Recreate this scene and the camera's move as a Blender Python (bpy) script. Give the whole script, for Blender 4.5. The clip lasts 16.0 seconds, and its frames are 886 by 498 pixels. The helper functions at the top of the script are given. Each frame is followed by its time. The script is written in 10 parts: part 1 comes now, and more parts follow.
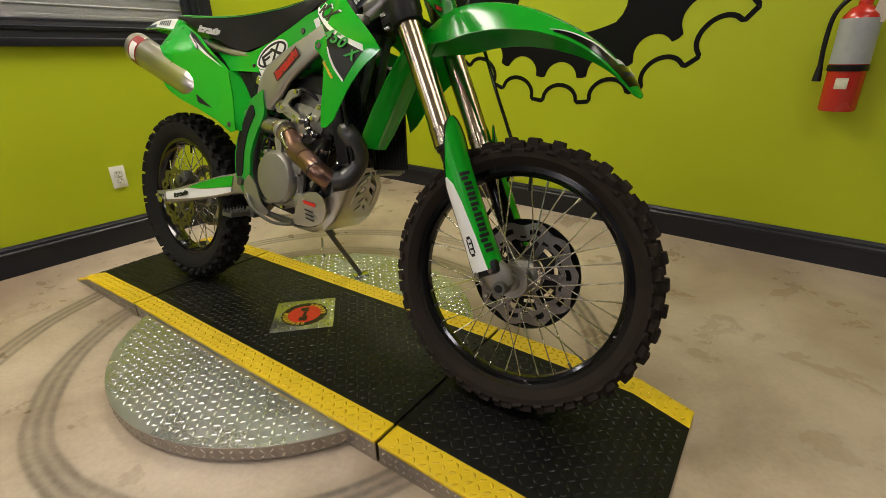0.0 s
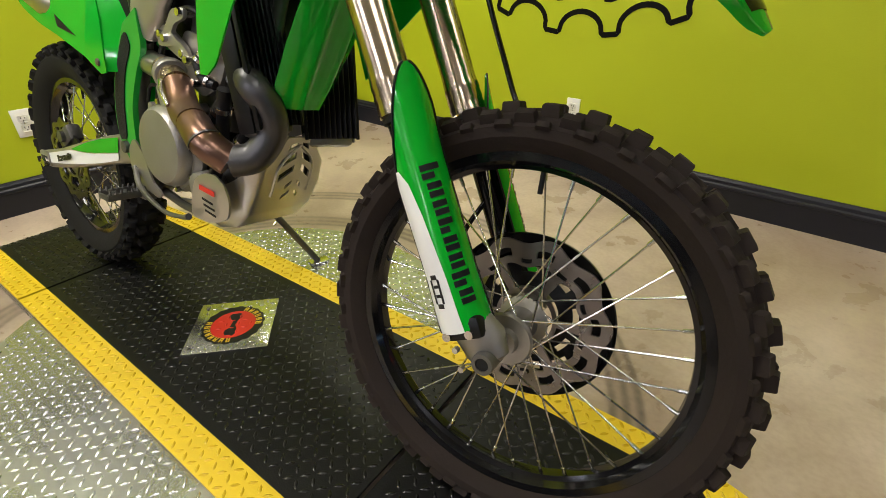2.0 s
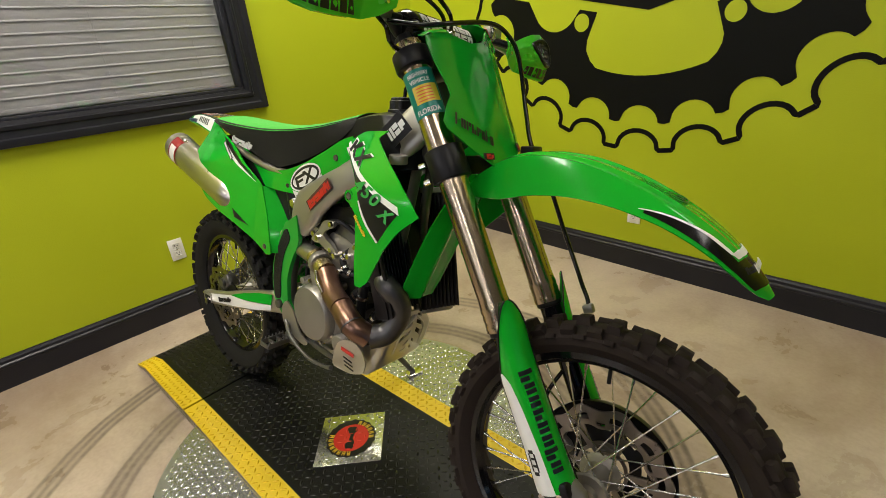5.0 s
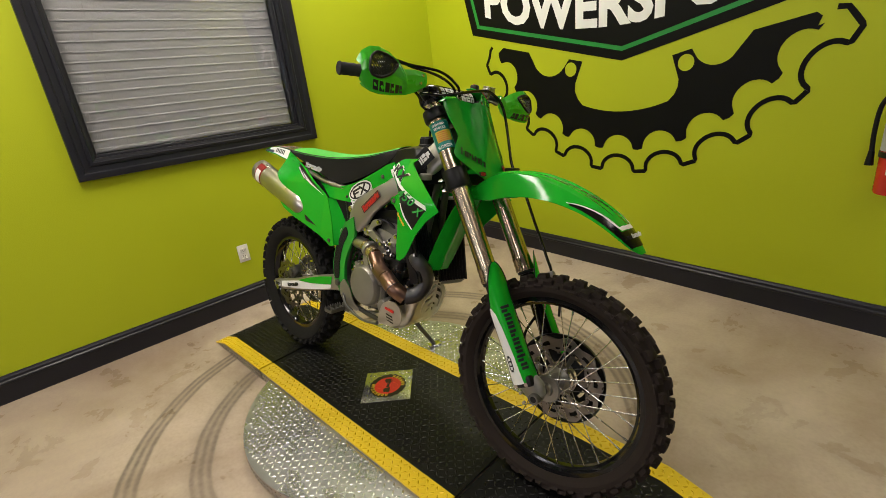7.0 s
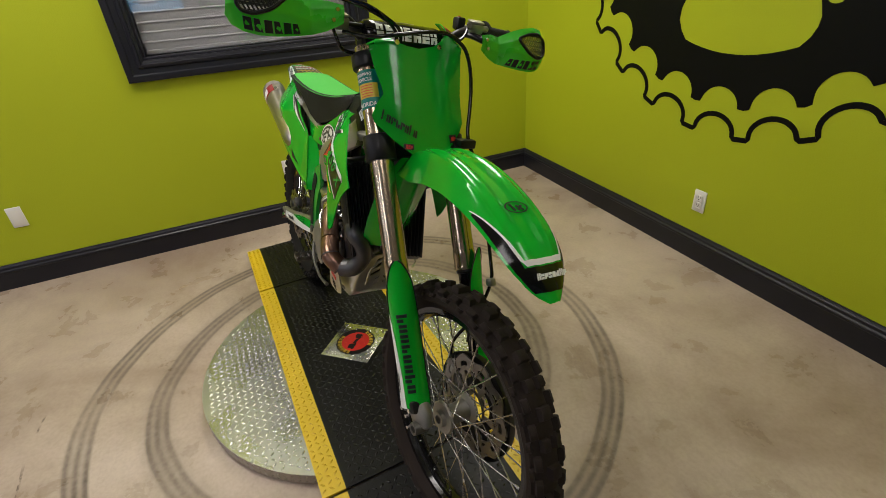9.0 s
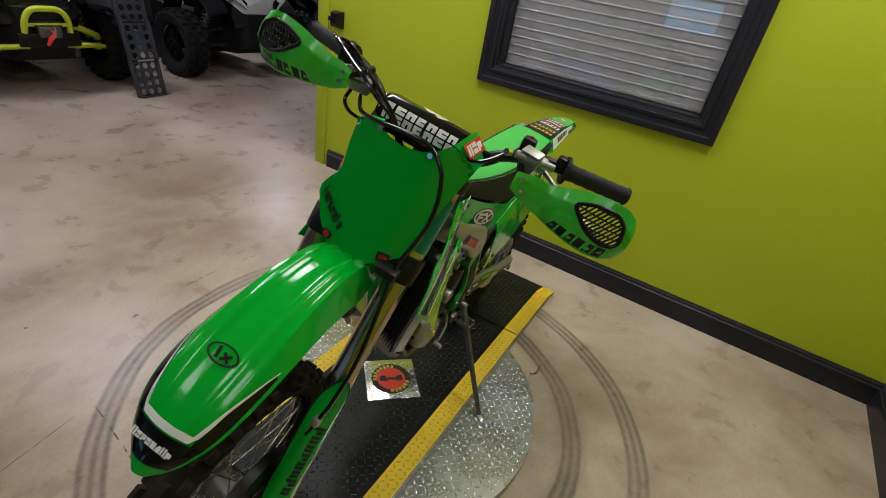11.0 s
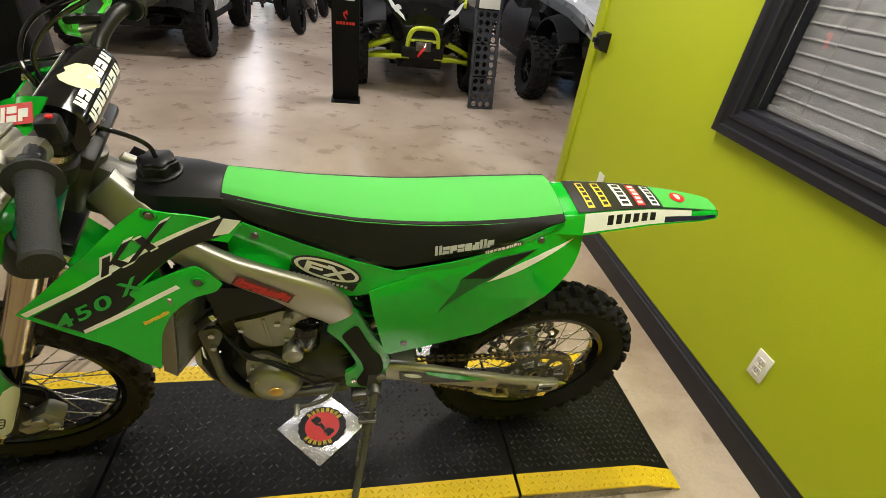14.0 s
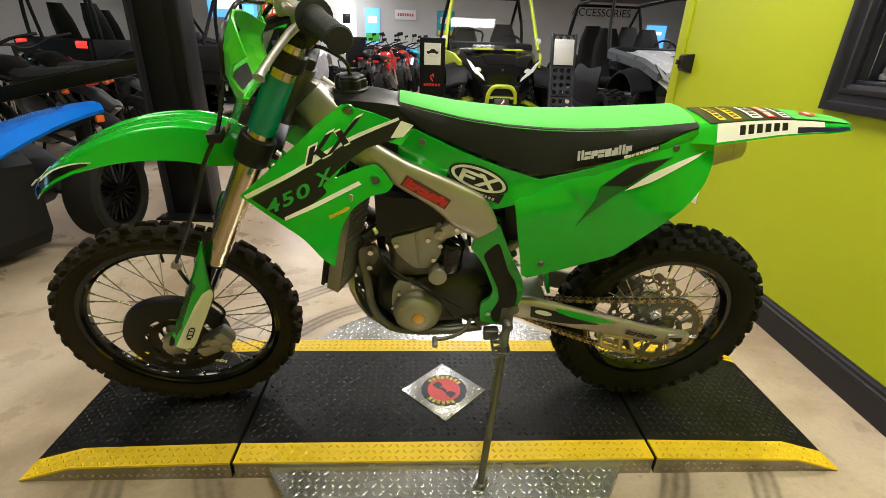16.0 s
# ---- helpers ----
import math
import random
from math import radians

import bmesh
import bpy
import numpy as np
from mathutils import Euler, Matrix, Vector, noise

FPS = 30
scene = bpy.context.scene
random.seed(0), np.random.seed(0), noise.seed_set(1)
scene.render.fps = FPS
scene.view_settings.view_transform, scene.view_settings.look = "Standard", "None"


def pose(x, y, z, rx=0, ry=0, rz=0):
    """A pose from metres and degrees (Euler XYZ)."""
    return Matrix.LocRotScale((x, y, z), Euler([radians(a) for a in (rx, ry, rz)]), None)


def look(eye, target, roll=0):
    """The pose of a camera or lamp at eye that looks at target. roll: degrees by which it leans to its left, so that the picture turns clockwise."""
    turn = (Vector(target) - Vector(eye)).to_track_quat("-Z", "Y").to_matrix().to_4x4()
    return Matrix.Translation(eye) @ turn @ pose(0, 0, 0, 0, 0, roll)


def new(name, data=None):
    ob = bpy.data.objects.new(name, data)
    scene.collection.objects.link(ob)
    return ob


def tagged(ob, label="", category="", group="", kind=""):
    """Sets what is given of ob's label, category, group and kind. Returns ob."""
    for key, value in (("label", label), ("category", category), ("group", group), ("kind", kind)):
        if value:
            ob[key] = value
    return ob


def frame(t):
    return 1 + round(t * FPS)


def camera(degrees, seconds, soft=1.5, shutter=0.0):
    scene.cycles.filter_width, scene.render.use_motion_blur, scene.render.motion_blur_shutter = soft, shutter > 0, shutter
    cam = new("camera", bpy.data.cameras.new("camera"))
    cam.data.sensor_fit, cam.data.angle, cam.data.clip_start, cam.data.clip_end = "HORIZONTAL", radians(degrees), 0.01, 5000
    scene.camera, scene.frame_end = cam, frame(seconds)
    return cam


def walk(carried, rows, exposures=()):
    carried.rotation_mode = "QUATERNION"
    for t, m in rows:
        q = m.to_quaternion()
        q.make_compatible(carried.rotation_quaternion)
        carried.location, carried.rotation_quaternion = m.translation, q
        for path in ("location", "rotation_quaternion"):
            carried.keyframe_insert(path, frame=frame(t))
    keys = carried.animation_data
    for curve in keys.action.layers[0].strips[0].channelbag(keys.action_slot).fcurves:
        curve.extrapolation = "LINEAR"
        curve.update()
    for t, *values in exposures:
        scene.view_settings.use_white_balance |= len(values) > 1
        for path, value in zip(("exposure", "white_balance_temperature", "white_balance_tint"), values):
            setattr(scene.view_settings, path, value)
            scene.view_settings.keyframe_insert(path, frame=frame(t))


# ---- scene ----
cam = camera(86.7, 16.0, soft=0.4)
PATH = [
    (0, (1.278, -0.906, 0.92), (0.196, 0.593, 0.159), -1.4),
    (0.5, (1.164, -0.702, 0.754), (0.127, 0.8, -0.063), 0.0),
    (1, (1.08, -0.562, 0.721), (0.111, 0.958, -0.146), 2.2),
    (1.5, (1.054, -0.494, 0.805), (0.1, 0.99, -0.137), 2.6),
    (2, (1.061, -0.475, 0.883), (0.036, 0.922, -0.116), -0.5),
    (2.5, (1.075, -0.467, 0.942), (0.0, 0.874, -0.082), -3.3),
    (3, (1.08, -0.449, 1.004), (-0.058, 0.847, -0.009), -5.8),
    (3.5, (1.073, -0.441, 1.06), (-0.123, 0.843, 0.101), -6.8),
    (4, (1.058, -0.45, 1.114), (-0.182, 0.835, 0.212), -7.1),
    (4.5, (1.053, -0.494, 1.177), (-0.209, 0.806, 0.331), -6.2),
    (6.8, (1.465, -0.969, 1.319), (0.101, 0.32, 0.628), -6.3),
    (7, (1.483, -0.97, 1.325), (0.117, 0.315, 0.63), -6.4),
    (7.5, (1.52, -0.905, 1.344), (0.149, 0.37, 0.641), -6.8),
    (8, (1.574, -0.729, 1.355), (0.155, 0.447, 0.58), -6.7),
    (8.2, (1.58, -0.659, 1.353), (0.136, 0.461, 0.539), -6.7),
    (10.3, (1.429, 0.381, 1.473), (-0.244, 0.197, 0.392), 4.1),
    (10.5, (1.368, 0.471, 1.502), (-0.301, 0.135, 0.452), 6.0),
    (11, (1.203, 0.717, 1.538), (-0.348, -0.044, 0.531), 10.5),
    (11.5, (1.006, 0.9, 1.558), (-0.388, -0.119, 0.549), 12.4),
    (12, (0.754, 1.019, 1.589), (-0.479, -0.192, 0.583), 13.5),
    (12.5, (0.476, 1.118, 1.582), (-0.525, -0.27, 0.547), 13.9),
    (13, (0.259, 1.099, 1.556), (-0.491, -0.408, 0.477), 12.5),
    (13.5, (0.06, 1.044, 1.537), (-0.514, -0.53, 0.445), 11.0),
    (14, (-0.095, 1.061, 1.507), (-0.479, -0.577, 0.427), 7.5),
    (14.5, (-0.155, 1.109, 1.458), (-0.355, -0.602, 0.443), 4.3),
    (15, (-0.099, 1.156, 1.38), (-0.182, -0.607, 0.438), 3.1),
    (15.5, (0.017, 1.242, 1.281), (-0.058, -0.554, 0.402), 2.7),
    (16, (0.099, 1.32, 1.201), (-0.008, -0.505, 0.392), 2.1),
]
EXPOSURES = [(0.0, 0.00, 6450, 13.0), (0.5, 0.14, 6380, 13.0), (1.0, 0.29, 6260, 13.0), (2.0, 0.46, 6180, 13.0), (3.0, 0.38, 6180, 13.0), (3.5, 0.30, 6220, 13.0), (4.5, 0.18, 6320, 13.0), (7.0, -0.02, 6430, 15.0), (8.0, -0.07, 6330, 16.0), (10.5, -0.43, 5800, 16.0), (11.2, -0.34, 5780, 16.0), (12.0, -0.08, 5760, 16.0), (12.7, 0.08, 5900, 15.0), (13.5, 0.2, 6104, 13.3), (14.5, 0.3, 6450, 11.0), (16.0, 0.47, 6450, 10.5)]
walk(cam, [(t, look(eye, target, roll)) for t, eye, target, roll in PATH], EXPOSURES)

# ---- world and large lights ----
world = bpy.data.worlds.new("world")
scene.world = world
world.use_nodes = True
world.node_tree.nodes["Background"].inputs[0].default_value = (0.9, 0.95, 1.0, 1)
world.node_tree.nodes["Background"].inputs[1].default_value = 0.008

CEIL = 3.05
PANELS = [(-0.6, -0.95, 1.2, 0.6, 67), (-0.7, 1.0, 1.2, 0.6, 57), (2.3, -0.95, 1.2, 0.6, 10), (2.3, 1.05, 1.2, 0.6, 4),
          (-0.6, -4.2, 1.2, 0.6, 48), (2.4, -4.2, 1.2, 0.6, 45), (-4.6, -5.8, 0.6, 1.2, 62), (-0.5, -8.5, 0.4, 1.2, 70), (2.7, -8.8, 0.4, 1.2, 70),
          (-4.6, -9.8, 0.4, 1.2, 80), (-0.5, -12.2, 0.4, 1.2, 75), (2.75, -12.8, 0.4, 1.2, 75), (2.75, -15.4, 0.4, 1.2, 65)]


def lamp_panel(x, y, sx, sy, watts):
    lamp = bpy.data.lights.new("panel_light", "AREA")
    lamp.shape, lamp.size, lamp.size_y = "RECTANGLE", sx * 0.94, sy * 0.94
    lamp.energy, lamp.color = watts * (0.57 if y > -2 else 0.72), ((1.0, 0.93, 0.80) if y > -2 else (0.96, 0.96, 1.0))
    ob = new("panel_light", lamp)
    ob.matrix_basis = pose(x, y, CEIL - 0.035)


for row in PANELS:
    lamp_panel(*row)

from mathutils.geometry import tessellate_polygon

# ---- materials ----


def mat(name, base, rough=0.5, metal=0.0, var=0.12, scale=8.0, bump=0.0, bscale=60.0, coat=0.0, rvar=0.1, emit=None, piece=0.0, spec=0.5):
    """A principled surface with variation at two scales."""
    m = bpy.data.materials.new(name)
    m.use_nodes = True
    nt = m.node_tree
    b = nt.nodes["Principled BSDF"]
    b.inputs["Metallic"].default_value = metal
    b.inputs["Specular IOR Level"].default_value = spec
    b.inputs["Coat Weight"].default_value = coat
    b.inputs["Coat Roughness"].default_value = 0.03
    co = nt.nodes.new("ShaderNodeTexCoord")
    n1 = nt.nodes.new("ShaderNodeTexNoise")
    n1.inputs["Scale"].default_value, n1.inputs["Detail"].default_value = scale, 6
    n2 = nt.nodes.new("ShaderNodeTexNoise")
    n2.inputs["Scale"].default_value, n2.inputs["Detail"].default_value = bscale, 3
    for n in (n1, n2):
        nt.links.new(co.outputs["Object"], n.inputs["Vector"])
    mix = nt.nodes.new("ShaderNodeMix")
    mix.data_type = "RGBA"
    lo = [c * (1 - var) for c in base]
    hi = [min(1, c * (1 + var)) for c in base]
    mix.inputs[6].default_value, mix.inputs[7].default_value = (*lo, 1), (*hi, 1)
    nt.links.new(n1.outputs[0], mix.inputs[0])
    out = mix.outputs[2]
    if piece:
        info = nt.nodes.new("ShaderNodeObjectInfo")
        hsv = nt.nodes.new("ShaderNodeHueSaturation")
        rng = nt.nodes.new("ShaderNodeMapRange")
        rng.inputs[3].default_value, rng.inputs[4].default_value = 1 - piece, 1 + piece
        nt.links.new(info.outputs["Random"], rng.inputs[0])
        nt.links.new(rng.outputs[0], hsv.inputs["Value"])
        nt.links.new(out, hsv.inputs["Color"])
        out = hsv.outputs[0]
    nt.links.new(out, b.inputs["Base Color"])
    rr = nt.nodes.new("ShaderNodeMapRange")
    rr.inputs[3].default_value, rr.inputs[4].default_value = max(0.02, rough - rvar), min(1, rough + rvar)
    nt.links.new(n1.outputs[0], rr.inputs[0])
    nt.links.new(rr.outputs[0], b.inputs["Roughness"])
    if bump:
        bp = nt.nodes.new("ShaderNodeBump")
        bp.inputs["Strength"].default_value, bp.inputs["Distance"].default_value = bump, 0.002
        nt.links.new(n2.outputs[0], bp.inputs["Height"])
        nt.links.new(bp.outputs[0], b.inputs["Normal"])
    if emit:
        b.inputs["Emission Color"].default_value, b.inputs["Emission Strength"].default_value = (*emit[0], 1), emit[1]
    return m


GREEN = mat("green_plastic", (0.006, 0.40, 0.020), 0.14, var=0.05, scale=5, bump=0.012, bscale=300, coat=0.22, rvar=0.04, spec=0.36)
GREEN_L = mat("lime_guard_plastic", (0.045, 0.50, 0.020), 0.26, var=0.05, scale=5, bump=0.02, bscale=300, coat=0.3, rvar=0.06)
GREEN_D = mat("dark_green_plastic", (0.005, 0.345, 0.020), 0.12, var=0.06, scale=5, bump=0.012, bscale=300, coat=0.15, rvar=0.03, spec=0.38)
GREEN_MATT = mat("green_seat_vinyl", (0.055, 0.43, 0.050), 0.66, var=0.05, scale=9, bump=0.3, bscale=900)
GREEN_FRAME = mat("green_frame_paint", (0.012, 0.33, 0.035), 0.3, var=0.06, coat=0.2)
BLACKP = mat("black_plastic", (0.007, 0.007, 0.008), 0.38, var=0.2, bump=0.1, bscale=400, spec=0.28)
DULLB = mat("dull_black_plastic", (0.009, 0.009, 0.010), 0.55, var=0.25, bump=0.15, bscale=300, spec=0.22)
BLACKG = mat("black_gloss", (0.005, 0.005, 0.0055), 0.12, var=0.2, rvar=0.05, coat=0.12, spec=0.35)
BLACKD = mat("black_decal", (0.012, 0.012, 0.013), 0.3, var=0.2, rvar=0.05, spec=0.3)
SEAT_BLK = mat("black_seat_vinyl", (0.011, 0.0105, 0.0105), 0.62, var=0.15, bump=0.5, bscale=800, spec=0.25)
RUBBER = mat("tyre_rubber", (0.0095, 0.009, 0.0085), 0.82, var=0.35, scale=14, bump=0.35, bscale=160, spec=0.25)
RUBBER_F = mat("dusty_tyre_rubber", (0.022, 0.0155, 0.0125), 0.86, var=0.35, scale=12, bump=0.35, bscale=160, spec=0.25)
GRIP = mat("grip_rubber", (0.024, 0.024, 0.025), 0.7, var=0.2, bump=0.6, bscale=500, spec=0.25)
ALU = mat("cast_aluminium", (0.34, 0.325, 0.295), 0.46, metal=0.85, var=0.16, scale=18, bump=0.18, bscale=220)
ALU_D = mat("dark_cast_aluminium", (0.13, 0.125, 0.115), 0.42, metal=0.7, var=0.25, scale=18, bump=0.25, bscale=200)
ALU_S = mat("satin_aluminium_spar", (0.43, 0.41, 0.37), 0.44, metal=0.9, var=0.08, scale=12, bump=0.06, bscale=300)
STEEL = mat("polished_steel", (0.66, 0.65, 0.63), 0.2, metal=1.0, var=0.08, scale=20)
SPOKE = mat("steel_spoke", (0.62, 0.61, 0.59), 0.24, metal=1.0, var=0.08, scale=20)
GOLD = mat("champagne_fork_tube", (0.52, 0.43, 0.30), 0.21, metal=1.0, var=0.06, scale=16, rvar=0.05)
CHAIN = mat("gold_chain", (0.50, 0.37, 0.18), 0.38, metal=1.0, var=0.2, scale=60)
TI = mat("titanium_silencer", (0.50, 0.47, 0.42), 0.3, metal=0.95, var=0.12, scale=10, bump=0.05)
SKID = mat("brushed_skid_plate", (0.56, 0.54, 0.50), 0.36, metal=0.9, var=0.14, scale=11, bump=0.15, bscale=350)
SOOT = mat("dark_header_pipe", (0.10, 0.098, 0.10), 0.42, metal=0.85, var=0.3, scale=30, bump=0.1)
BRONZE = mat("heat_tinted_header", (0.225, 0.130, 0.092), 0.34, metal=0.95, var=0.35, scale=14)
STRAW = mat("straw_tinted_header", (0.52, 0.42, 0.26), 0.28, metal=0.95, var=0.25, scale=16)
WHITE = mat("white_decal", (0.80, 0.80, 0.78), 0.35, var=0.05)
REDD = mat("red_decal", (0.55, 0.02, 0.015), 0.35, var=0.12)
ORANGE = mat("orange_decal", (0.72, 0.13, 0.02), 0.35, var=0.1)
YELD = mat("yellow_decal", (0.72, 0.52, 0.03), 0.35, var=0.1)
TEALD = mat("teal_decal", (0.0, 0.22, 0.17), 0.3, var=0.1)
GREYD = mat("silver_print", (0.45, 0.45, 0.46), 0.4, var=0.05)
BRASS = mat("brass_plug", (0.62, 0.36, 0.09), 0.35, metal=0.9, var=0.1)
YELLOW = mat("yellow_plate_paint", (0.76, 0.53, 0.012), 0.40, var=0.12, scale=7, bump=0.1, bscale=200)
# darker, glossier yellow: the lozenges' shadow contrast is put into the colour
YELLOW_SH = mat("shaded_yellow_tread", (0.62, 0.40, 0.012), 0.26, var=0.25, scale=20, bump=0.1, bscale=200)
MATBLK = mat("black_plate_paint", (0.006, 0.006, 0.006), 0.42, var=0.35, scale=5, bump=0.15, bscale=260, rvar=0.12, spec=0.22)
BLACK_T = mat("rubbed_black_tread", (0.008, 0.008, 0.0085), 0.27, var=0.3, scale=12, rvar=0.10, spec=0.28)
PLATE = mat("galvanised_tread_plate", (0.47, 0.47, 0.465), 0.27, metal=0.82, var=0.18, scale=6, bump=0.08, bscale=240, rvar=0.1)
PLATE_T = mat("bright_tread_lozenge", (0.56, 0.56, 0.55), 0.25, metal=0.85, var=0.12, scale=20)
PLATE_E = mat("weathered_tread_edge", (0.33, 0.29, 0.25), 0.38, metal=0.7, var=0.3, scale=14, bump=0.2, bscale=200)
LIME = mat("lime_wall_paint", (0.41, 0.47, 0.008), 0.52, var=0.035, scale=1.3, bump=0.35, bscale=190, rvar=0.06, spec=0.35)
CHAR = mat("charcoal_trim_paint", (0.016, 0.016, 0.021), 0.36, var=0.15, scale=6, bump=0.1, bscale=160, spec=0.3)
WALLW = mat("grey_white_wall_paint", (0.50, 0.50, 0.48), 0.6, var=0.08, scale=2, bump=0.2, bscale=150, spec=0.3)
CEILM = mat("ceiling_tile", (0.50, 0.49, 0.47), 0.8, var=0.06, scale=4, bump=0.4, bscale=120, spec=0.2)
SLAT = mat("blind_slat", (0.195, 0.182, 0.184), 0.5, var=0.06, scale=9)
OUTLET = mat("outlet_plastic", (0.78, 0.76, 0.70), 0.35, var=0.03)
DARK = mat("dark_recess", (0.010, 0.010, 0.010), 0.6, var=0.2, spec=0.25)
LOGO_BLK = mat("black_wall_vinyl", (0.0045, 0.0045, 0.0045), 0.5, var=0.15, spec=0.12)
LOGO_GRN = mat("green_wall_vinyl", (0.01, 0.24, 0.04), 0.4, var=0.08)
LIMEP = mat("lime_powder_coat", (0.52, 0.62, 0.02), 0.35, var=0.08)
BLUEP = mat("blue_plastic", (0.006, 0.17, 0.80), 0.14, var=0.06, coat=0.3, rvar=0.05)
WHITEP = mat("white_body_plastic", (0.72, 0.73, 0.74), 0.25, var=0.04, coat=0.2)
GREYP = mat("grey_body_plastic", (0.11, 0.12, 0.13), 0.3, var=0.1, coat=0.2)
PERF = mat("perforated_ramp_steel", (0.055, 0.058, 0.072), 0.45, metal=0.4, var=0.2)
PAPER = mat("white_paper", (0.80, 0.80, 0.78), 0.7, var=0.03)
# white base puts the bright reflections of headlamp lenses into the colour
LENS = mat("reflection_white_lens", (0.78, 0.80, 0.82), 0.12, var=0.1, coat=0.5)
LIT_RED = mat("red_tail_lamp", (0.5, 0.01, 0.01), 0.3, emit=((1, 0.03, 0.02), 1.5))
LIT_PANEL = mat("lit_diffuser", (0.9, 0.9, 0.86), 0.5, emit=((1.0, 0.95, 0.86), 5.0))
SCREEN = mat("lit_screen", (0.1, 0.2, 0.3), 0.3, emit=((0.25, 0.65, 1.0), 2.2))


def glass_mat():
    m = bpy.data.materials.new("window_glass")
    m.use_nodes = True
    nt = m.node_tree
    b = nt.nodes["Principled BSDF"]
    b.inputs["Base Color"].default_value = (0.93, 0.96, 0.95, 1)
    b.inputs["Roughness"].default_value = 0.02
    b.inputs["Transmission Weight"].default_value = 1.0
    b.inputs["IOR"].default_value = 1.5
    return m


GLASS = glass_mat()


def concrete():
    """Polished beige concrete: cloudy mottling, fine grain, scuffs, and two rings of tyre marks round the turntable."""
    m = bpy.data.materials.new("polished_concrete")
    m.use_nodes = True
    nt = m.node_tree
    N, L = nt.nodes, nt.links
    b = N["Principled BSDF"]
    co = N.new("ShaderNodeTexCoord")

    def noise_at(scale, detail, rough=0.55, dist=0.0):
        n = N.new("ShaderNodeTexNoise")
        n.inputs["Scale"].default_value, n.inputs["Detail"].default_value = scale, detail
        n.inputs["Roughness"].default_value, n.inputs["Distortion"].default_value = rough, dist
        L.new(co.outputs["Object"], n.inputs["Vector"])
        return n.outputs[0]

    def ramp(src, stops):
        r = N.new("ShaderNodeValToRGB")
        els = r.color_ramp.elements
        els[0].position, els[0].color = stops[0][0], (*stops[0][1], 1)
        els[1].position, els[1].color = stops[-1][0], (*stops[-1][1], 1)
        for p, c in stops[1:-1]:
            e = els.new(p)
            e.color = (*c, 1)
        L.new(src, r.inputs[0])
        return r.outputs[0]

    def mixc(fac, a, c, kind="MIX"):
        x = N.new("ShaderNodeMix")
        x.data_type, x.blend_type = "RGBA", kind
        for k, v in ((0, fac), (6, a), (7, c)):
            if isinstance(v, (int, float)):
                x.inputs[k].default_value = v
            elif isinstance(v, tuple):
                x.inputs[k].default_value = (*v, 1)
            else:
                L.new(v, x.inputs[k])
        return x.outputs[2]

    def op(kind, a, c=0.0):
        x = N.new("ShaderNodeMath")
        x.operation = kind
        for k, v in ((0, a), (1, c)):
            if isinstance(v, (int, float)):
                x.inputs[k].default_value = v
            else:
                L.new(v, x.inputs[k])
        return x.outputs[0]

    big = noise_at(0.9, 5, 0.6, 0.6)
    mid = noise_at(4.5, 7, 0.62, 0.3)
    fine = noise_at(70, 4)
    c = ramp(big, [(0.32, (0.285, 0.207, 0.148)), (0.50, (0.44, 0.352, 0.269)), (0.68, (0.565, 0.472, 0.383))])
    c = mixc(0.55, c, ramp(mid, [(0.25, (0.62, 0.58, 0.53)), (0.55, (1, 1, 1)), (0.8, (1.06, 1.05, 1.03))]), "MULTIPLY")
    c = mixc(0.3, c, ramp(fine, [(0.3, (0.75, 0.74, 0.72)), (0.6, (1.08, 1.08, 1.08))]), "MULTIPLY")
    # dark spots
    spots = ramp(noise_at(14, 2, 0.4), [(0.77, (0, 0, 0)), (0.80, (1, 1, 1))])
    c = mixc(op("MULTIPLY", spots, 0.35), c, (0.10, 0.075, 0.055))
    # tyre rings
    sep = N.new("ShaderNodeSeparateXYZ")
    L.new(co.outputs["Object"], sep.inputs[0])
    r = op("SQRT", op("ADD", op("POWER", sep.outputs[0], 2), op("POWER", sep.outputs[1], 2)))
    wob = op("MULTIPLY", op("SUBTRACT", noise_at(1.7, 2), 0.5), 0.05)
    rad = op("ADD", r, wob)
    tread = N.new("ShaderNodeTexNoise")
    tread.inputs["Scale"].default_value, tread.inputs["Detail"].default_value = 2.2, 5
    L.new(co.outputs["Object"], tread.inputs["Vector"])
    for centre, half, amount, gap, soft, ink in ((0.772, 0.080, 0.45, 0.30, 0.40, (0.18, 0.136, 0.104)), (0.772, 0.046, 0.76, 0.031, 0.80, (0.090, 0.070, 0.056)), (1.03, 0.048, 0.84, 0.032, 0.80, (0.090, 0.070, 0.057))):
        off = op("SUBTRACT", rad, centre)
        band = N.new("ShaderNodeMapRange")
        band.inputs[1].default_value, band.inputs[2].default_value = half, half * soft
        band.inputs[3].default_value, band.inputs[4].default_value = 0, amount
        L.new(op("ABSOLUTE", off), band.inputs[0])
        pat = N.new("ShaderNodeMapRange")
        pat.inputs[1].default_value, pat.inputs[2].default_value = 0.28, 0.60
        L.new(tread.outputs[0], pat.inputs[0])
        lines = op("ADD", op("MULTIPLY", op("COSINE", op("MULTIPLY", off, 2 * math.pi / gap)), 0.30), 0.70)
        share = op("MULTIPLY", op("ADD", op("MULTIPLY", pat.outputs[0], 0.6), 0.4), lines)
        c = mixc(op("MULTIPLY", band.outputs[0], op("MULTIPLY", share, op("ADD", op("MULTIPLY", noise_at(40, 3), 0.9), 0.5))), c, ink)
    # scrapes, drips and a crack: (x, y, half length, half width, turn, amount)
    ragged = noise_at(26, 3, 0.6, 0.4)
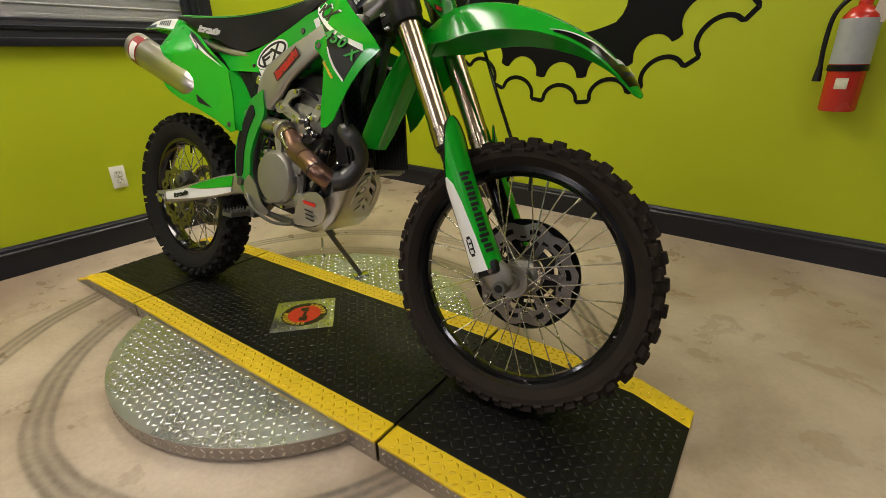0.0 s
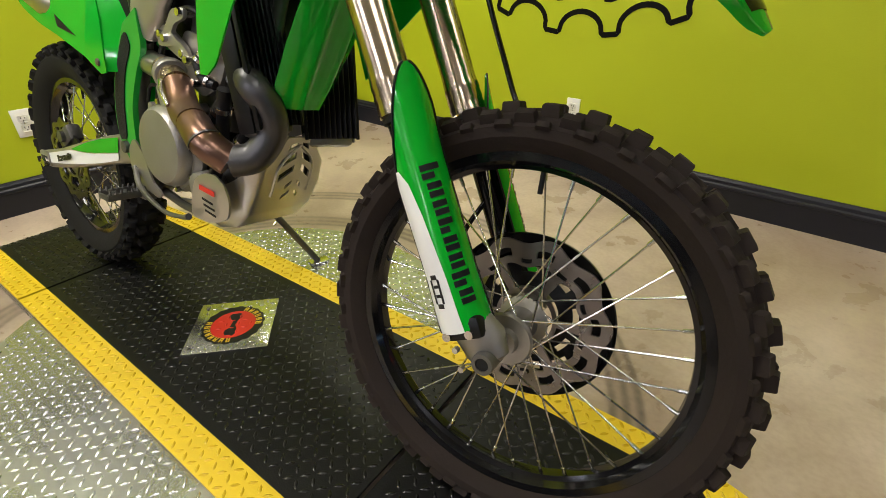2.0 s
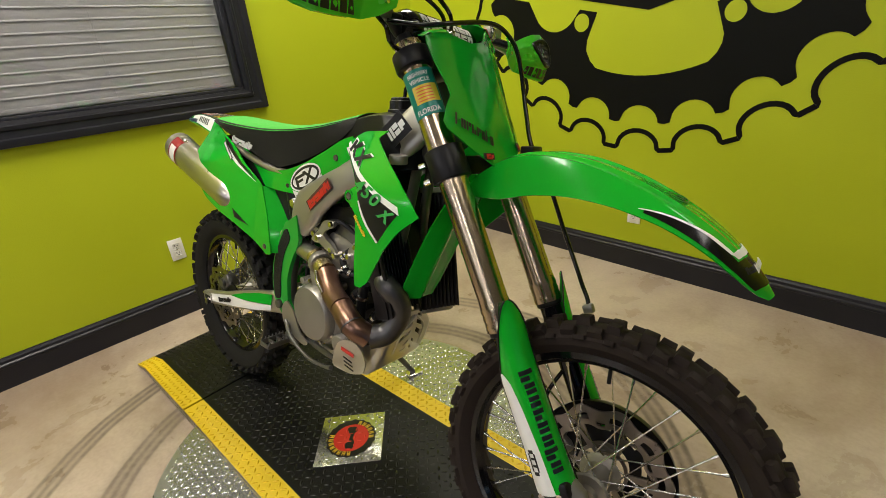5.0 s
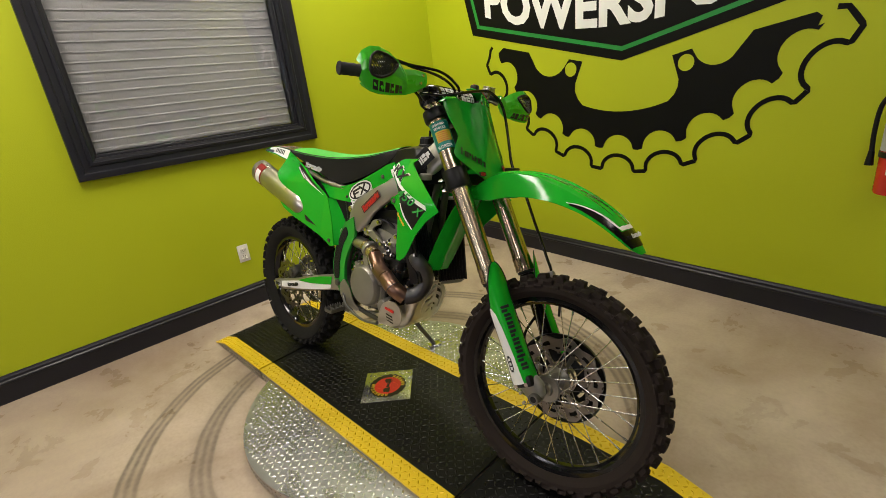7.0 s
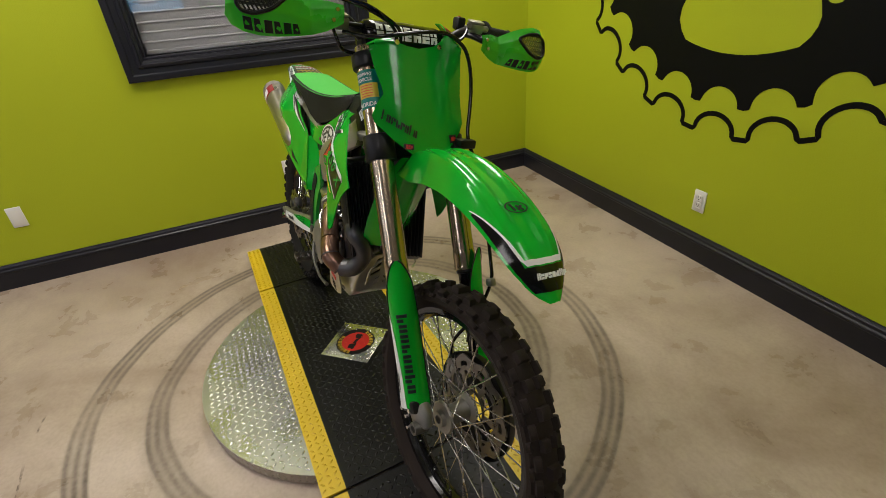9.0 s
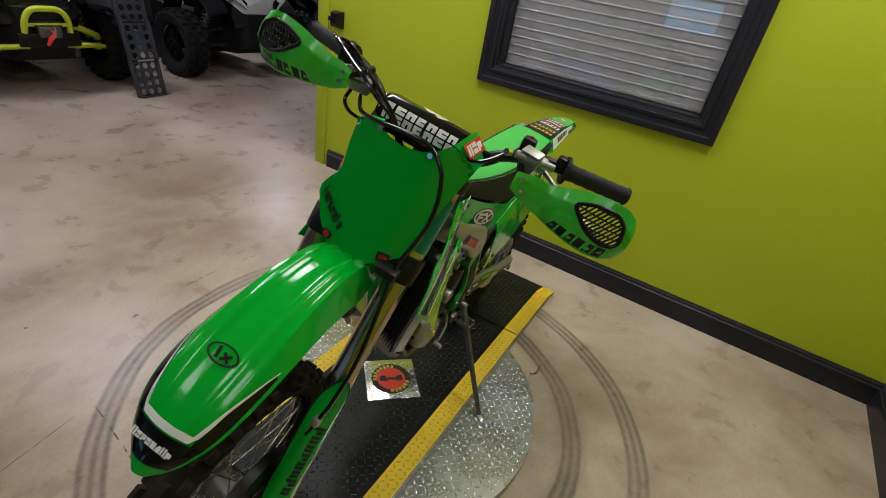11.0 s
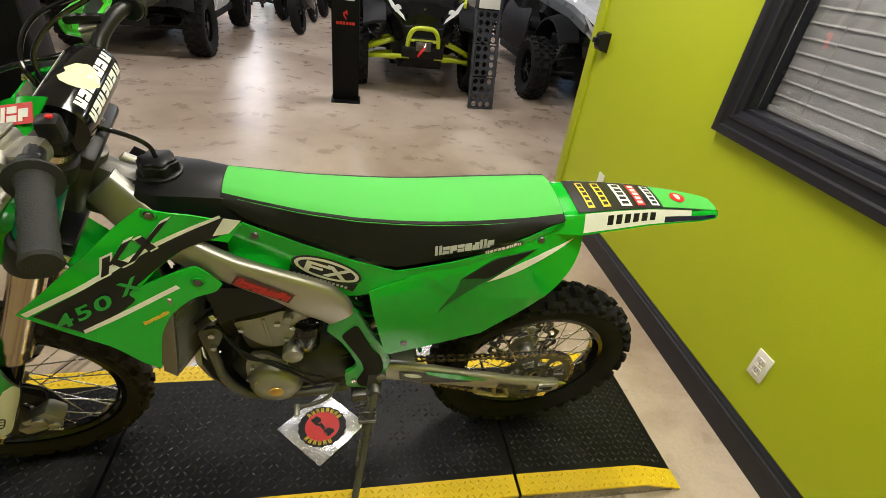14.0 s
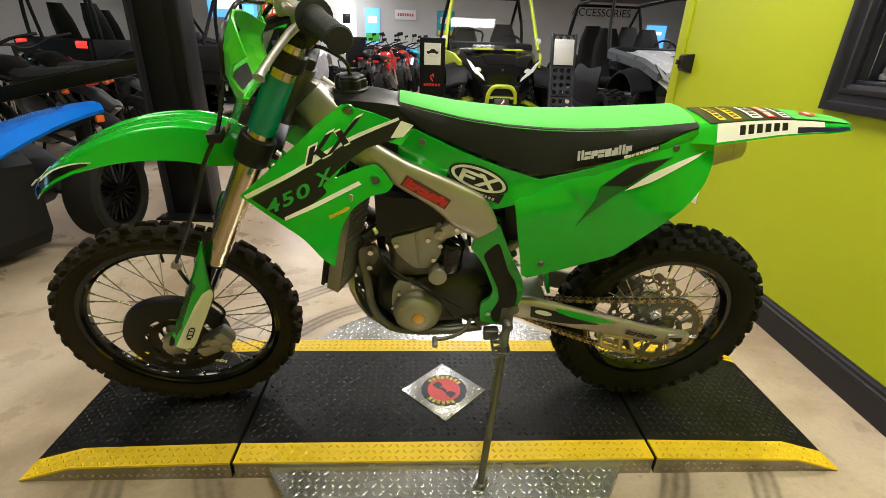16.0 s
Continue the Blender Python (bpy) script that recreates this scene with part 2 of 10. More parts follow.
    for sx, sy, hl, hw, turn, amount in ((0.32, -1.158, 0.13, 0.012, 14, 1.5), (0.08, -1.19, 0.16, 0.005, 3, 0.9), (-0.26, -1.182, 0.05, 0.005, -8, 0.8), (0.765, -0.60, 0.24, 0.0035, 82, 1.1), (0.95, -0.75, 0.22, 0.003, 12, 0.8),
                                         (-0.76, -1.80, 0.16, 0.035, 60, 0.9), (-0.90, -1.87, 0.05, 0.03, 0, 1.1), (-1.33, -1.90, 0.14, 0.02, 30, 0.8), (0.70, -1.37, 0.030, 0.02, 20, 1.6), (-0.25, -1.79, 0.03, 0.015, 60, 1.0), (-1.22, -2.44, 0.05, 0.012, 45, 0.8)):
        ca, sa = math.cos(radians(turn)), math.sin(radians(turn))
        dx, dy = op("SUBTRACT", sep.outputs[0], sx), op("SUBTRACT", sep.outputs[1], sy)
        u = op("ABSOLUTE", op("ADD", op("MULTIPLY", dx, ca), op("MULTIPLY", dy, sa)))
        v = op("ABSOLUTE", op("SUBTRACT", op("MULTIPLY", dy, ca), op("MULTIPLY", dx, sa)))
        reach = op("MAXIMUM", op("DIVIDE", u, hl), op("DIVIDE", v, hw))
        fade = N.new("ShaderNodeMapRange")
        fade.inputs[1].default_value, fade.inputs[2].default_value = 1.0, 0.5
        L.new(reach, fade.inputs[0])
        cut = N.new("ShaderNodeMapRange")
        cut.inputs[1].default_value, cut.inputs[2].default_value = (0.56, 0.62) if hw > 0.01 else (0.42, 0.55)
        L.new(ragged, cut.inputs[0])
        c = mixc(op("MINIMUM", op("MULTIPLY", op("MULTIPLY", fade.outputs[0], cut.outputs[0]), amount), 0.92), c, (0.07, 0.045, 0.028))
    L.new(c, b.inputs["Base Color"])
    rr = N.new("ShaderNodeMapRange")
    rr.inputs[3].default_value, rr.inputs[4].default_value = 0.19, 0.40
    b.inputs["Specular IOR Level"].default_value = 0.30
    L.new(mid, rr.inputs[0])
    L.new(rr.outputs[0], b.inputs["Roughness"])
    bp = N.new("ShaderNodeBump")
    bp.inputs["Strength"].default_value, bp.inputs["Distance"].default_value = 0.10, 0.002
    L.new(mid, bp.inputs["Height"])
    L.new(bp.outputs[0], b.inputs["Normal"])
    return m


FLOOR = concrete()

# ---- shape helpers ----


def finish(bm, name, material, parent=None, label="", m=None, sharp=38, mats=()):
    bmesh.ops.recalc_face_normals(bm, faces=bm.faces)
    lim = radians(sharp)
    for e in bm.edges:
        e.smooth = len(e.link_faces) != 2 or e.calc_face_angle(0) < lim
    for f in bm.faces:
        f.smooth = True
    me = bpy.data.meshes.new(name)
    bm.to_mesh(me)
    bm.free()
    for x in (material, *mats):
        me.materials.append(x)
    ob = new(name, me)
    if parent is not None:
        ob.parent = parent
    if m is not None:
        ob.matrix_basis = m
    if label:
        ob["label"] = label
    return ob


def part(name, bm, material, parent, label="", m=None, sharp=38, mats=()):
    return finish(bm, name, material, parent, label, m, sharp, mats)


def raw_mesh(name, verts, faces, material, parent=None, smooth=False, m=None):
    me = bpy.data.meshes.new(name)
    me.from_pydata(verts, [], faces)
    me.materials.append(material)
    if smooth:
        me.polygons.foreach_set("use_smooth", [True] * len(me.polygons))
    ob = new(name, me)
    if parent is not None:
        ob.parent = parent
    if m is not None:
        ob.matrix_basis = m
    return ob


def thing(name, label, category, m=None, group="", kind=""):
    ob = new(name)
    ob.empty_display_size = 0.05
    if m is not None:
        ob.matrix_basis = m
    return tagged(ob, label, category, group, kind)


def box(bm, size, centre=(0, 0, 0), bevel=0.0, rot=(0, 0, 0), seg=2):
    g = bmesh.ops.create_cube(bm, size=1.0, matrix=pose(*centre, *rot) @ Matrix.Diagonal((*size, 1)))
    if bevel:
        es = list({e for v in g["verts"] for e in v.link_edges})
        bmesh.ops.bevel(bm, geom=es, offset=bevel, segments=seg, affect="EDGES", profile=0.5)
    return bm


def cyl(bm, p0, p1, r0, r1=None, seg=20, bevel=0.0):
    p0, p1 = Vector(p0), Vector(p1)
    d = p1 - p0
    m = Matrix.Translation((p0 + p1) / 2) @ d.to_track_quat("Z", "Y").to_matrix().to_4x4()
    g = bmesh.ops.create_cone(bm, cap_ends=True, segments=seg, radius1=r0, radius2=r0 if r1 is None else r1, depth=d.length, matrix=m)
    if bevel:
        es = [e for e in {e for v in g["verts"] for e in v.link_edges} if any(len(f.verts) > 4 for f in e.link_faces)]
        bmesh.ops.bevel(bm, geom=es, offset=bevel, segments=2, affect="EDGES", profile=0.5)
    return bm


def smooth_path(pts, sub=6):
    pts = [Vector(p) for p in pts]
    if len(pts) < 3:
        return pts
    out = []
    ext = [pts[0] * 2 - pts[1]] + pts + [pts[-1] * 2 - pts[-2]]
    for i in range(1, len(ext) - 2):
        a, b, c, d = ext[i - 1:i + 3]
        for k in range(sub):
            t = k / sub
            out.append(0.5 * (2 * b + (c - a) * t + (2 * a - 5 * b + 4 * c - d) * t * t + (3 * b - a - 3 * c + d) * t ** 3))
    out.append(pts[-1])
    return out


def tube(bm, pts, r, seg=12, sub=6, flat=1.0):
    """A round bar along a smooth path; r is one radius, or one for each point given."""
    path = smooth_path(pts, sub)
    if isinstance(r, (int, float)):
        rs = [r] * len(path)
    else:
        k = np.linspace(0, len(r) - 1, len(path))
        rs = list(np.interp(k, range(len(r)), r))
    rings, up = [], None
    for i, p in enumerate(path):
        d = (path[min(i + 1, len(path) - 1)] - path[max(i - 1, 0)]).normalized()
        if up is None:
            up = d.orthogonal().normalized()
        up = (up - d * up.dot(d)).normalized()
        side = d.cross(up)
        rings.append([bm.verts.new(p + (up * math.cos(a) + side * math.sin(a) * flat) * rs[i]) for a in (2 * math.pi * j / seg for j in range(seg))])
    for a, b in zip(rings, rings[1:]):
        for j in range(seg):
            bm.faces.new((a[j], a[(j + 1) % seg], b[(j + 1) % seg], b[j]))
    bm.faces.new(rings[0][::-1])
    bm.faces.new(rings[-1])
    return bm


def lathe(bm, profile, seg=48, m=Matrix(), closed=True):
    """Turns a profile of (radius, height) round the local y axis."""
    rings = []
    for j in range(seg):
        a = 2 * math.pi * j / seg
        rings.append([bm.verts.new(m @ Vector((r * math.cos(a), h, r * math.sin(a)))) for r, h in profile])
    n = len(profile)
    for j in range(seg):
        a, b = rings[j], rings[(j + 1) % seg]
        for i in range(n if closed else n - 1):
            bm.faces.new((a[i], a[(i + 1) % n], b[(i + 1) % n], b[i]))
    return bm


def loft(bm, rings, closed=True, caps=True):
    """Skins rings of points that have the same count."""
    vs = [[bm.verts.new(p) for p in ring] for ring in rings]
    n = len(vs[0])
    for a, b in zip(vs, vs[1:]):
        for j in range(n if closed else n - 1):
            bm.faces.new((a[j], a[(j + 1) % n], b[(j + 1) % n], b[j]))
    if caps and closed:
        bm.faces.new(vs[0][::-1])
        bm.faces.new(vs[-1])
    return bm


def thicken(bm, t):
    bmesh.ops.recalc_face_normals(bm, faces=bm.faces)
    bmesh.ops.solidify(bm, geom=list(bm.faces), thickness=t)
    return bm


def curve_outline(pts, sub=4):
    """Rounds a closed outline of (x, z); a point given with a third value stays a sharp corner."""
    out, n = [], len(pts)
    for i in range(n):
        p = pts[i]
        if len(p) > 2 or sub < 2:
            out.append((p[0], p[1]))
            continue
        a, b, c = (np.array(q[:2]) for q in (pts[i - 1], p, pts[(i + 1) % n]))
        p0, p1 = b + (a - b) * 0.3, b + (c - b) * 0.3
        for k in range(sub + 1):
            t = k / sub
            out.append(tuple((1 - t) ** 2 * p0 + 2 * t * (1 - t) * b + t * t * p1))
    return out


def panel(bm, outline, depth, thick=0.003, size=0.03, side=1, lift=0.0, sub=3):
    """A moulded panel: an outline in (x, z), bent to y = depth(x, z), with a thickness. side mirrors it."""
    pts = curve_outline(outline, sub)
    vs = [bm.verts.new((x, 0, z)) for x, z in pts]
    f = bm.faces.new(vs)
    f.normal_update()
    bmesh.ops.triangulate(bm, faces=[f])
    for _ in range(6):
        long = [e for e in bm.edges if e.calc_length() > size]
        if not long:
            break
        bmesh.ops.subdivide_edges(bm, edges=long, cuts=1, use_grid_fill=False)
        bmesh.ops.triangulate(bm, faces=[q for q in bm.faces if len(q.verts) > 3])
    bmesh.ops.beautify_fill(bm, faces=list(bm.faces), edges=[e for e in bm.edges if not e.is_boundary])
    for v in bm.verts:
        v.co.y = side * (depth(v.co.x, v.co.z) + lift)
    if thick:
        tris = [tuple(f.verts) for f in bm.faces]
        rim = [tuple(e.verts) for e in bm.edges if e.is_boundary]
        back = {v: bm.verts.new((v.co.x, v.co.y - side * thick, v.co.z)) for v in list(bm.verts)}
        for f in tris:
            bm.faces.new([back[v] for v in f[::-1]])
        for u, v in rim:
            bm.faces.new((u, v, back[v], back[u]))
    return bm


def polar_plate(bm, radii, seg, keep, thick, m=Matrix(), wave=None):
    """A flat ring round the local y axis out of cells (i outwards, j round); keep(i, j) says which cells are there."""
    vs = {}

    def v(i, j):
        j %= seg
        if (i, j) not in vs:
            a = 2 * math.pi * j / seg
            r = radii[i] + (wave(i, a) if wave else 0)
            vs[i, j] = bm.verts.new((r * math.cos(a), 0, r * math.sin(a)))
        return vs[i, j]
    for i in range(len(radii) - 1):
        for j in range(seg):
            if keep(i, j):
                bm.faces.new((v(i, j), v(i + 1, j), v(i + 1, j + 1), v(i, j + 1)))
    bmesh.ops.recalc_face_normals(bm, faces=bm.faces)
    bmesh.ops.solidify(bm, geom=list(bm.faces), thickness=thick)
    bmesh.ops.transform(bm, matrix=m, verts=bm.verts)
    return bm


def lettering(name, text, size, m, material, parent=None, shear=0.0, depth=0.0006, width=None, bold=0.0):
    cu = bpy.data.curves.new(name, "FONT")
    cu.body, cu.size, cu.shear, cu.extrude, cu.offset = text, size, shear, depth, bold
    cu.align_x, cu.align_y = "CENTER", "CENTER"
    cu.resolution_u = 3
    tmp = bpy.data.objects.new("tmp", cu)
    scene.collection.objects.link(tmp)
    bpy.context.view_layer.update()
    me = bpy.data.meshes.new_from_object(tmp.evaluated_get(bpy.context.evaluated_depsgraph_get()))
    w = tmp.dimensions.x
    bpy.data.objects.remove(tmp)
    if width:
        me.transform(Matrix.Diagonal((width / w, 1, 1, 1)))
    me.materials.clear()
    me.materials.append(material)
    ob = new(name, me)
    if parent is not None:
        ob.parent = parent
    ob.matrix_basis = m
    return ob


def bars(bm, n, length, height, slant=0.25, fill=0.72, thick=0.0008, start=(0, 0)):
    """A row of n slanted blocks in the local xy plane, some of them notched or hollow: print that stands for a mark."""
    step = length / n
    # pieces of a block in a unit cell: (x0, y0, x1, y1)
    kinds = (((0, 0, 1, 1),), ((0, 0, 0.44, 1), (0.44, 0.30, 1, 1)), ((0, 0, 0.40, 1), (0.58, 0, 1, 1)), ((0, 0, 1, 0.42), (0, 0.56, 1, 1)), ((0, 0, 1, 0.70), (0.36, 0.70, 1, 1)))
    order = (2, 3, 1, 3, 0, 4, 2, 1)
    for i in range(n):
        x0 = start[0] - length / 2 + i * step
        w, h = step * min(0.9, fill + 0.12), height * (1.0 if i in (0, n - 2) else 0.8)
        y0 = start[1] - height / 2
        for a0, b0, a1, b1 in kinds[order[i % 8]]:
            q = [(x0 + a0 * w + slant * b0 * h, y0 + b0 * h), (x0 + a1 * w + slant * b0 * h, y0 + b0 * h), (x0 + a1 * w + slant * b1 * h, y0 + b1 * h), (x0 + a0 * w + slant * b1 * h, y0 + b1 * h)]
            lo = [bm.verts.new((x, y, 0)) for x, y in q]
            hi = [bm.verts.new((x, y, thick)) for x, y in q]
            bm.faces.new(lo[::-1])
            bm.faces.new(hi)
            for k in range(4):
                bm.faces.new((lo[k], lo[(k + 1) % 4], hi[(k + 1) % 4], hi[k]))
    return bm


def flat_shape(bm, pts, thick):
    """A flat cut-out in the local xy plane."""
    lo = [bm.verts.new((x, y, 0)) for x, y in pts]
    hi = [bm.verts.new((x, y, thick)) for x, y in pts]
    n = len(pts)
    for tri in tessellate_polygon([[Vector((x, y, 0)) for x, y in pts]]):
        bm.faces.new([lo[k] for k in tri[::-1]])
        bm.faces.new([hi[k] for k in tri])
    for k in range(n):
        bm.faces.new((lo[k], lo[(k + 1) % n], hi[(k + 1) % n], hi[k]))
    return bm


def B():
    return bmesh.new()

# ---- the room ----
M_WIN = pose(-1.55, 0, 0, 0, 0, -1.72)     # the wall with the window: local y runs along it, +x into the room
M_LOGO = pose(0, 1.82, 0, 0, 0, -4.86)     # the wall with the emblem: local x runs along it, -y into the room
WALL_END = -2.0


def structure(bm, name, material, m=None, label="", sharp=30, mats=()):
    ob = finish(bm, name, material, None, "", m, sharp, mats)
    return tagged(ob, label, "", "", "structure")


def slab(name, size, centre, material, m=None, label="", bevel=0.0):
    return structure(box(B(), size, centre, bevel), name, material, m, label)


# floor: one sheet, cut fine enough for nothing but its edges
f = B()
box(f, (22, 20.0, 0.1), (1.0, -6.9, -0.05))
structure(f, "floor", FLOOR, None, "polished beige concrete floor with black circular tyre marks")
slab("ceiling", (22, 20.0, 0.08), (1.0, -6.9, CEIL + 0.04), CEILM, None, "off-white tiled ceiling")

# window wall, with a hole for the window
WY0, WY1, WZ0, WZ1 = -0.515, 0.665, 1.10, 2.10
f = B()
TW = 0.13
for y0, y1, z0, z1 in ((WALL_END, WY0, 0, CEIL), (WY1, 2.05, 0, CEIL), (WY0, WY1, 0, WZ0), (WY0, WY1, WZ1, CEIL)):
    box(f, (TW, y1 - y0, z1 - z0), (-TW / 2, (y0 + y1) / 2, (z0 + z1) / 2))
bmesh.ops.remove_doubles(f, verts=f.verts, dist=0.0005)
structure(f, "wall_west", LIME, M_WIN, "lime green painted wall with a window opening")
# raised edge strip at the free end of the wall
f = B()
box(f, (0.014, 0.10, CEIL), (0.007, WALL_END + 0.052, CEIL / 2), 0.003)
structure(f, "trim", LIME, M_WIN, "lime green corner strip on the free wall end")
# emblem wall
f = B()
box(f, (12.0, 0.13, CEIL), (4.25, 0.065, CEIL / 2))
structure(f, "wall_north", LIME, M_LOGO, "lime green painted wall with a large black emblem")
# plain walls that close the place
slab("wall_office", (7.6, 0.12, CEIL), (-5.5, WALL_END + 0.07, CEIL / 2), WALLW, None, "plain office wall")
slab("wall_office_back", (0.1, 4.3, CEIL), (-3.6, 0.12, CEIL / 2), WALLW, None, "plain office back wall")
slab("wall_office_side", (2.0, 0.1, CEIL), (-2.65, 2.12, CEIL / 2), WALLW, None, "plain office side wall")
slab("wall_south", (22, 0.15, CEIL), (1.0, -16.7, CEIL / 2), WALLW, None, "pale grey showroom back wall")
slab("wall_far_west", (0.15, 15.0, CEIL), (-9.3, -9.3, CEIL / 2), WALLW, None, "pale grey showroom side wall")
slab("wall_east", (0.15, 19.0, CEIL), (9.6, -7.2, CEIL / 2), WALLW, None, "pale grey showroom side wall")


def skirting(length, m, name="baseboard"):
    """A moulded skirting along local x, its face towards -y."""
    prof = [(0, 0), (-0.019, 0), (-0.019, 0.098), (-0.022, 0.102), (-0.021, 0.112), (-0.015, 0.118), (-0.013, 0.130), (-0.008, 0.136), (-0.005, 0.143), (0, 0.143)]
    bm = B()
    loft(bm, [[(x, y, z) for y, z in prof] for x in (0, length)])
    return structure(bm, name, CHAR, m, "charcoal painted moulded baseboard", 25)


skirting(9.0, M_LOGO @ pose(-1.50, -0.0015, 0))
skirting(3.80, M_WIN @ pose(0.0015, -1.86, 0, 0, 0, 90))

# ---- window ----


def window():
    w = thing("window_1", "charcoal framed window with closed pale blinds behind glass", "window", M_WIN, "", "structure")

    def casing(name, p0, p1, out):
        """One mitred moulded board of the casing between two inner corners; out points away from the opening."""
        a, b_, o = Vector(p0), Vector(p1), Vector(out)
        d = (b_ - a).normalized()
        prof = [(-0.004, 0.0), (-0.004, 0.012), (0.012, 0.016), (0.016, 0.026), (0.030, 0.024), (0.034, 0.018), (0.062, 0.020), (0.068, 0.030), (0.084, 0.032), (0.098, 0.030), (0.100, 0.022), (0.100, 0.0)]
        bm = B()
        rings = []
        for base, sgn in ((a, -1), (b_, 1)):
            rings.append([(h, *(base + o * k + d * sgn * k)) for k, h in prof])
        loft(bm, [[(p[0] + 0.0005, p[1], p[2]) for p in r] for r in rings])
        part(name, bm, CHAR, w, "", None, 22)
    c = {"bl": (WY0, WZ0), "br": (WY1, WZ0), "tl": (WY0, WZ1), "tr": (WY1, WZ1)}
    casing("bottom_casing", c["bl"], c["br"], (0, -1))
    casing("top_casing", c["tl"], c["tr"], (0, 1))
    casing("side_casing", c["bl"], c["tl"], (-1, 0))
    casing("side_casing", c["br"], c["tr"], (1, 0))
    # reveal lining
    for nm, sz, ce in (("sill", (0.12, WY1 - WY0, 0.018), (-0.06, (WY0 + WY1) / 2, WZ0 + 0.009)), ("lining", (0.12, WY1 - WY0, 0.016), (-0.06, (WY0 + WY1) / 2, WZ1 - 0.008)),
                       ("lining", (0.12, 0.016, WZ1 - WZ0 - 0.034), (-0.06, WY0 + 0.008, (WZ0 + WZ1) / 2)), ("lining", (0.12, 0.016, WZ1 - WZ0 - 0.034), (-0.06, WY1 - 0.008, (WZ0 + WZ1) / 2))):
        part(nm, box(B(), sz, ce, 0.003), CHAR, w)
    g = part("pane", box(B(), (0.004, WY1 - WY0 - 0.034, WZ1 - WZ0 - 0.036), (-0.034, (WY0 + WY1) / 2, (WZ0 + WZ1) / 2)), GLASS, w)
    g.visible_shadow = False


window()


# paler than the slat: the highlight along its lower edge, put into the colour
SLAT_GLINT = mat("slat_edge_highlight", (0.27, 0.262, 0.262), 0.4, var=0.05)


def blinds():
    b = thing("window_blind", "closed pale grey horizontal slat blind behind the window glass", "blind", M_WIN)
    y0, y1 = WY0 + 0.022, WY1 - 0.022
    rail = box(B(), (0.030, y1 - y0, 0.022), (-0.082, (y0 + y1) / 2, WZ0 + 0.033), 0.004)
    part("bottom_rail", rail, SLAT, b)
    part("head_rail", box(B(), (0.045, y1 - y0, 0.05), (-0.085, (y0 + y1) / 2, WZ1 - 0.045), 0.004), SLAT, b)
    bm = B()
    n = 9
    prof = []
    for k in range(n):
        t = k / (n - 1) - 0.5
        prof.append((0.0018 * (1 - 4 * t * t) + (0.0050 if k == 0 else 0), t * 0.058))
    loft(bm, [[(h, y, z) for h, z in prof] + [(h - 0.0022, y, z) for h, z in prof[::-1]] for y in (y0, y1)])
    first = None
    z = WZ0 + 0.062
    i = 0
    while z < WZ1 - 0.08:
        m = pose(-0.078, random.uniform(-0.002, 0.002), z, random.uniform(-0.15, 0.15), -2.2 + random.uniform(-0.6, 0.6), 0)
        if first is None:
            # the lower lip takes the painted highlight
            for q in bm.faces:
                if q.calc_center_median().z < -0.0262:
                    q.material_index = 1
            first = part("slat", bm, SLAT, b, "", m, 30, (SLAT_GLINT,))
        else:
            ob = new("slat", first.data)
            ob.parent, ob.matrix_basis = b, m
        z += 0.0487
        i += 1
    for y in (y0 + 0.16, (y0 + y1) / 2, y1 - 0.16):
        part("ladder_cord", cyl(B(), (-0.064, y, WZ0 + 0.04), (-0.064, y, WZ1 - 0.07), 0.0012, seg=6), SLAT, b)


blinds()

# ---- outlets, switch plate, door stop ----


def outlet(m, sockets=True):
    o = thing("wall_outlet" if sockets else "blank_wall_plate", "white plastic wall outlet with two sockets" if sockets else "blank white plastic wall plate", "outlet" if sockets else "wall plate", m)
    part("cover_plate", box(B(), (0.070, 0.006, 0.114), (0, -0.003, 0), 0.0025), OUTLET, o)
    if sockets:
        for s in (-1, 1):
            face = part("socket", box(B(), (0.034, 0.004, 0.028), (0, -0.0075, s * 0.0195), 0.006), OUTLET, o)
            for x, hgt in ((-0.0065, 0.008), (0.0065, 0.0065)):
                part("slot", box(B(), (0.0024, 0.0014, hgt), (x, -0.0098, s * 0.0195 + 0.003)), DARK, face)
            part("slot", cyl(B(), (0, -0.0092, s * 0.0195 - 0.0085), (0, -0.0105, s * 0.0195 - 0.0085), 0.0026, seg=10), DARK, face)
        part("screw", cyl(B(), (0, -0.006, 0), (0, -0.0072, 0), 0.003, seg=10), STEEL, o)
    return o


outlet(M_LOGO @ pose(0.194, -0.0005, 0.315))
outlet(M_WIN @ pose(0.0005, 0.088, 0.366, 0, 0, 90))
outlet(M_WIN @ pose(0.0005, -1.37, 0.40, 0, 0, 90), False)

d = thing("door_stop", "small black wall-mounted holder near the wall end", "wall bracket", M_WIN)
bm = B()
loft(bm, [[(0.0005, -1.80 - a, 1.125 + b_) for a, b_ in ((-0.045, -0.055), (0.045, -0.055), (0.045, 0.055), (-0.045, 0.055))],
          [(0.045, -1.80 - a, 1.125 + b_) for a, b_ in ((-0.040, -0.045), (0.040, -0.045), (0.040, 0.050), (-0.040, 0.050))],
          [(0.062, -1.80 - a, 1.125 + b_) for a, b_ in ((-0.028, -0.025), (0.028, -0.025), (0.028, 0.040), (-0.028, 0.040))]])
part("housing", bm, BLACKP, d)
part("catch", box(B(), (0.02, 0.03, 0.03), (0.066, -1.825, 1.13), 0.004), BLACKP, d)

# ---- emblem on the wall ----
GX, GZ, PITCH, TIP0 = 0.186, 1.812, 14.3, -26.1


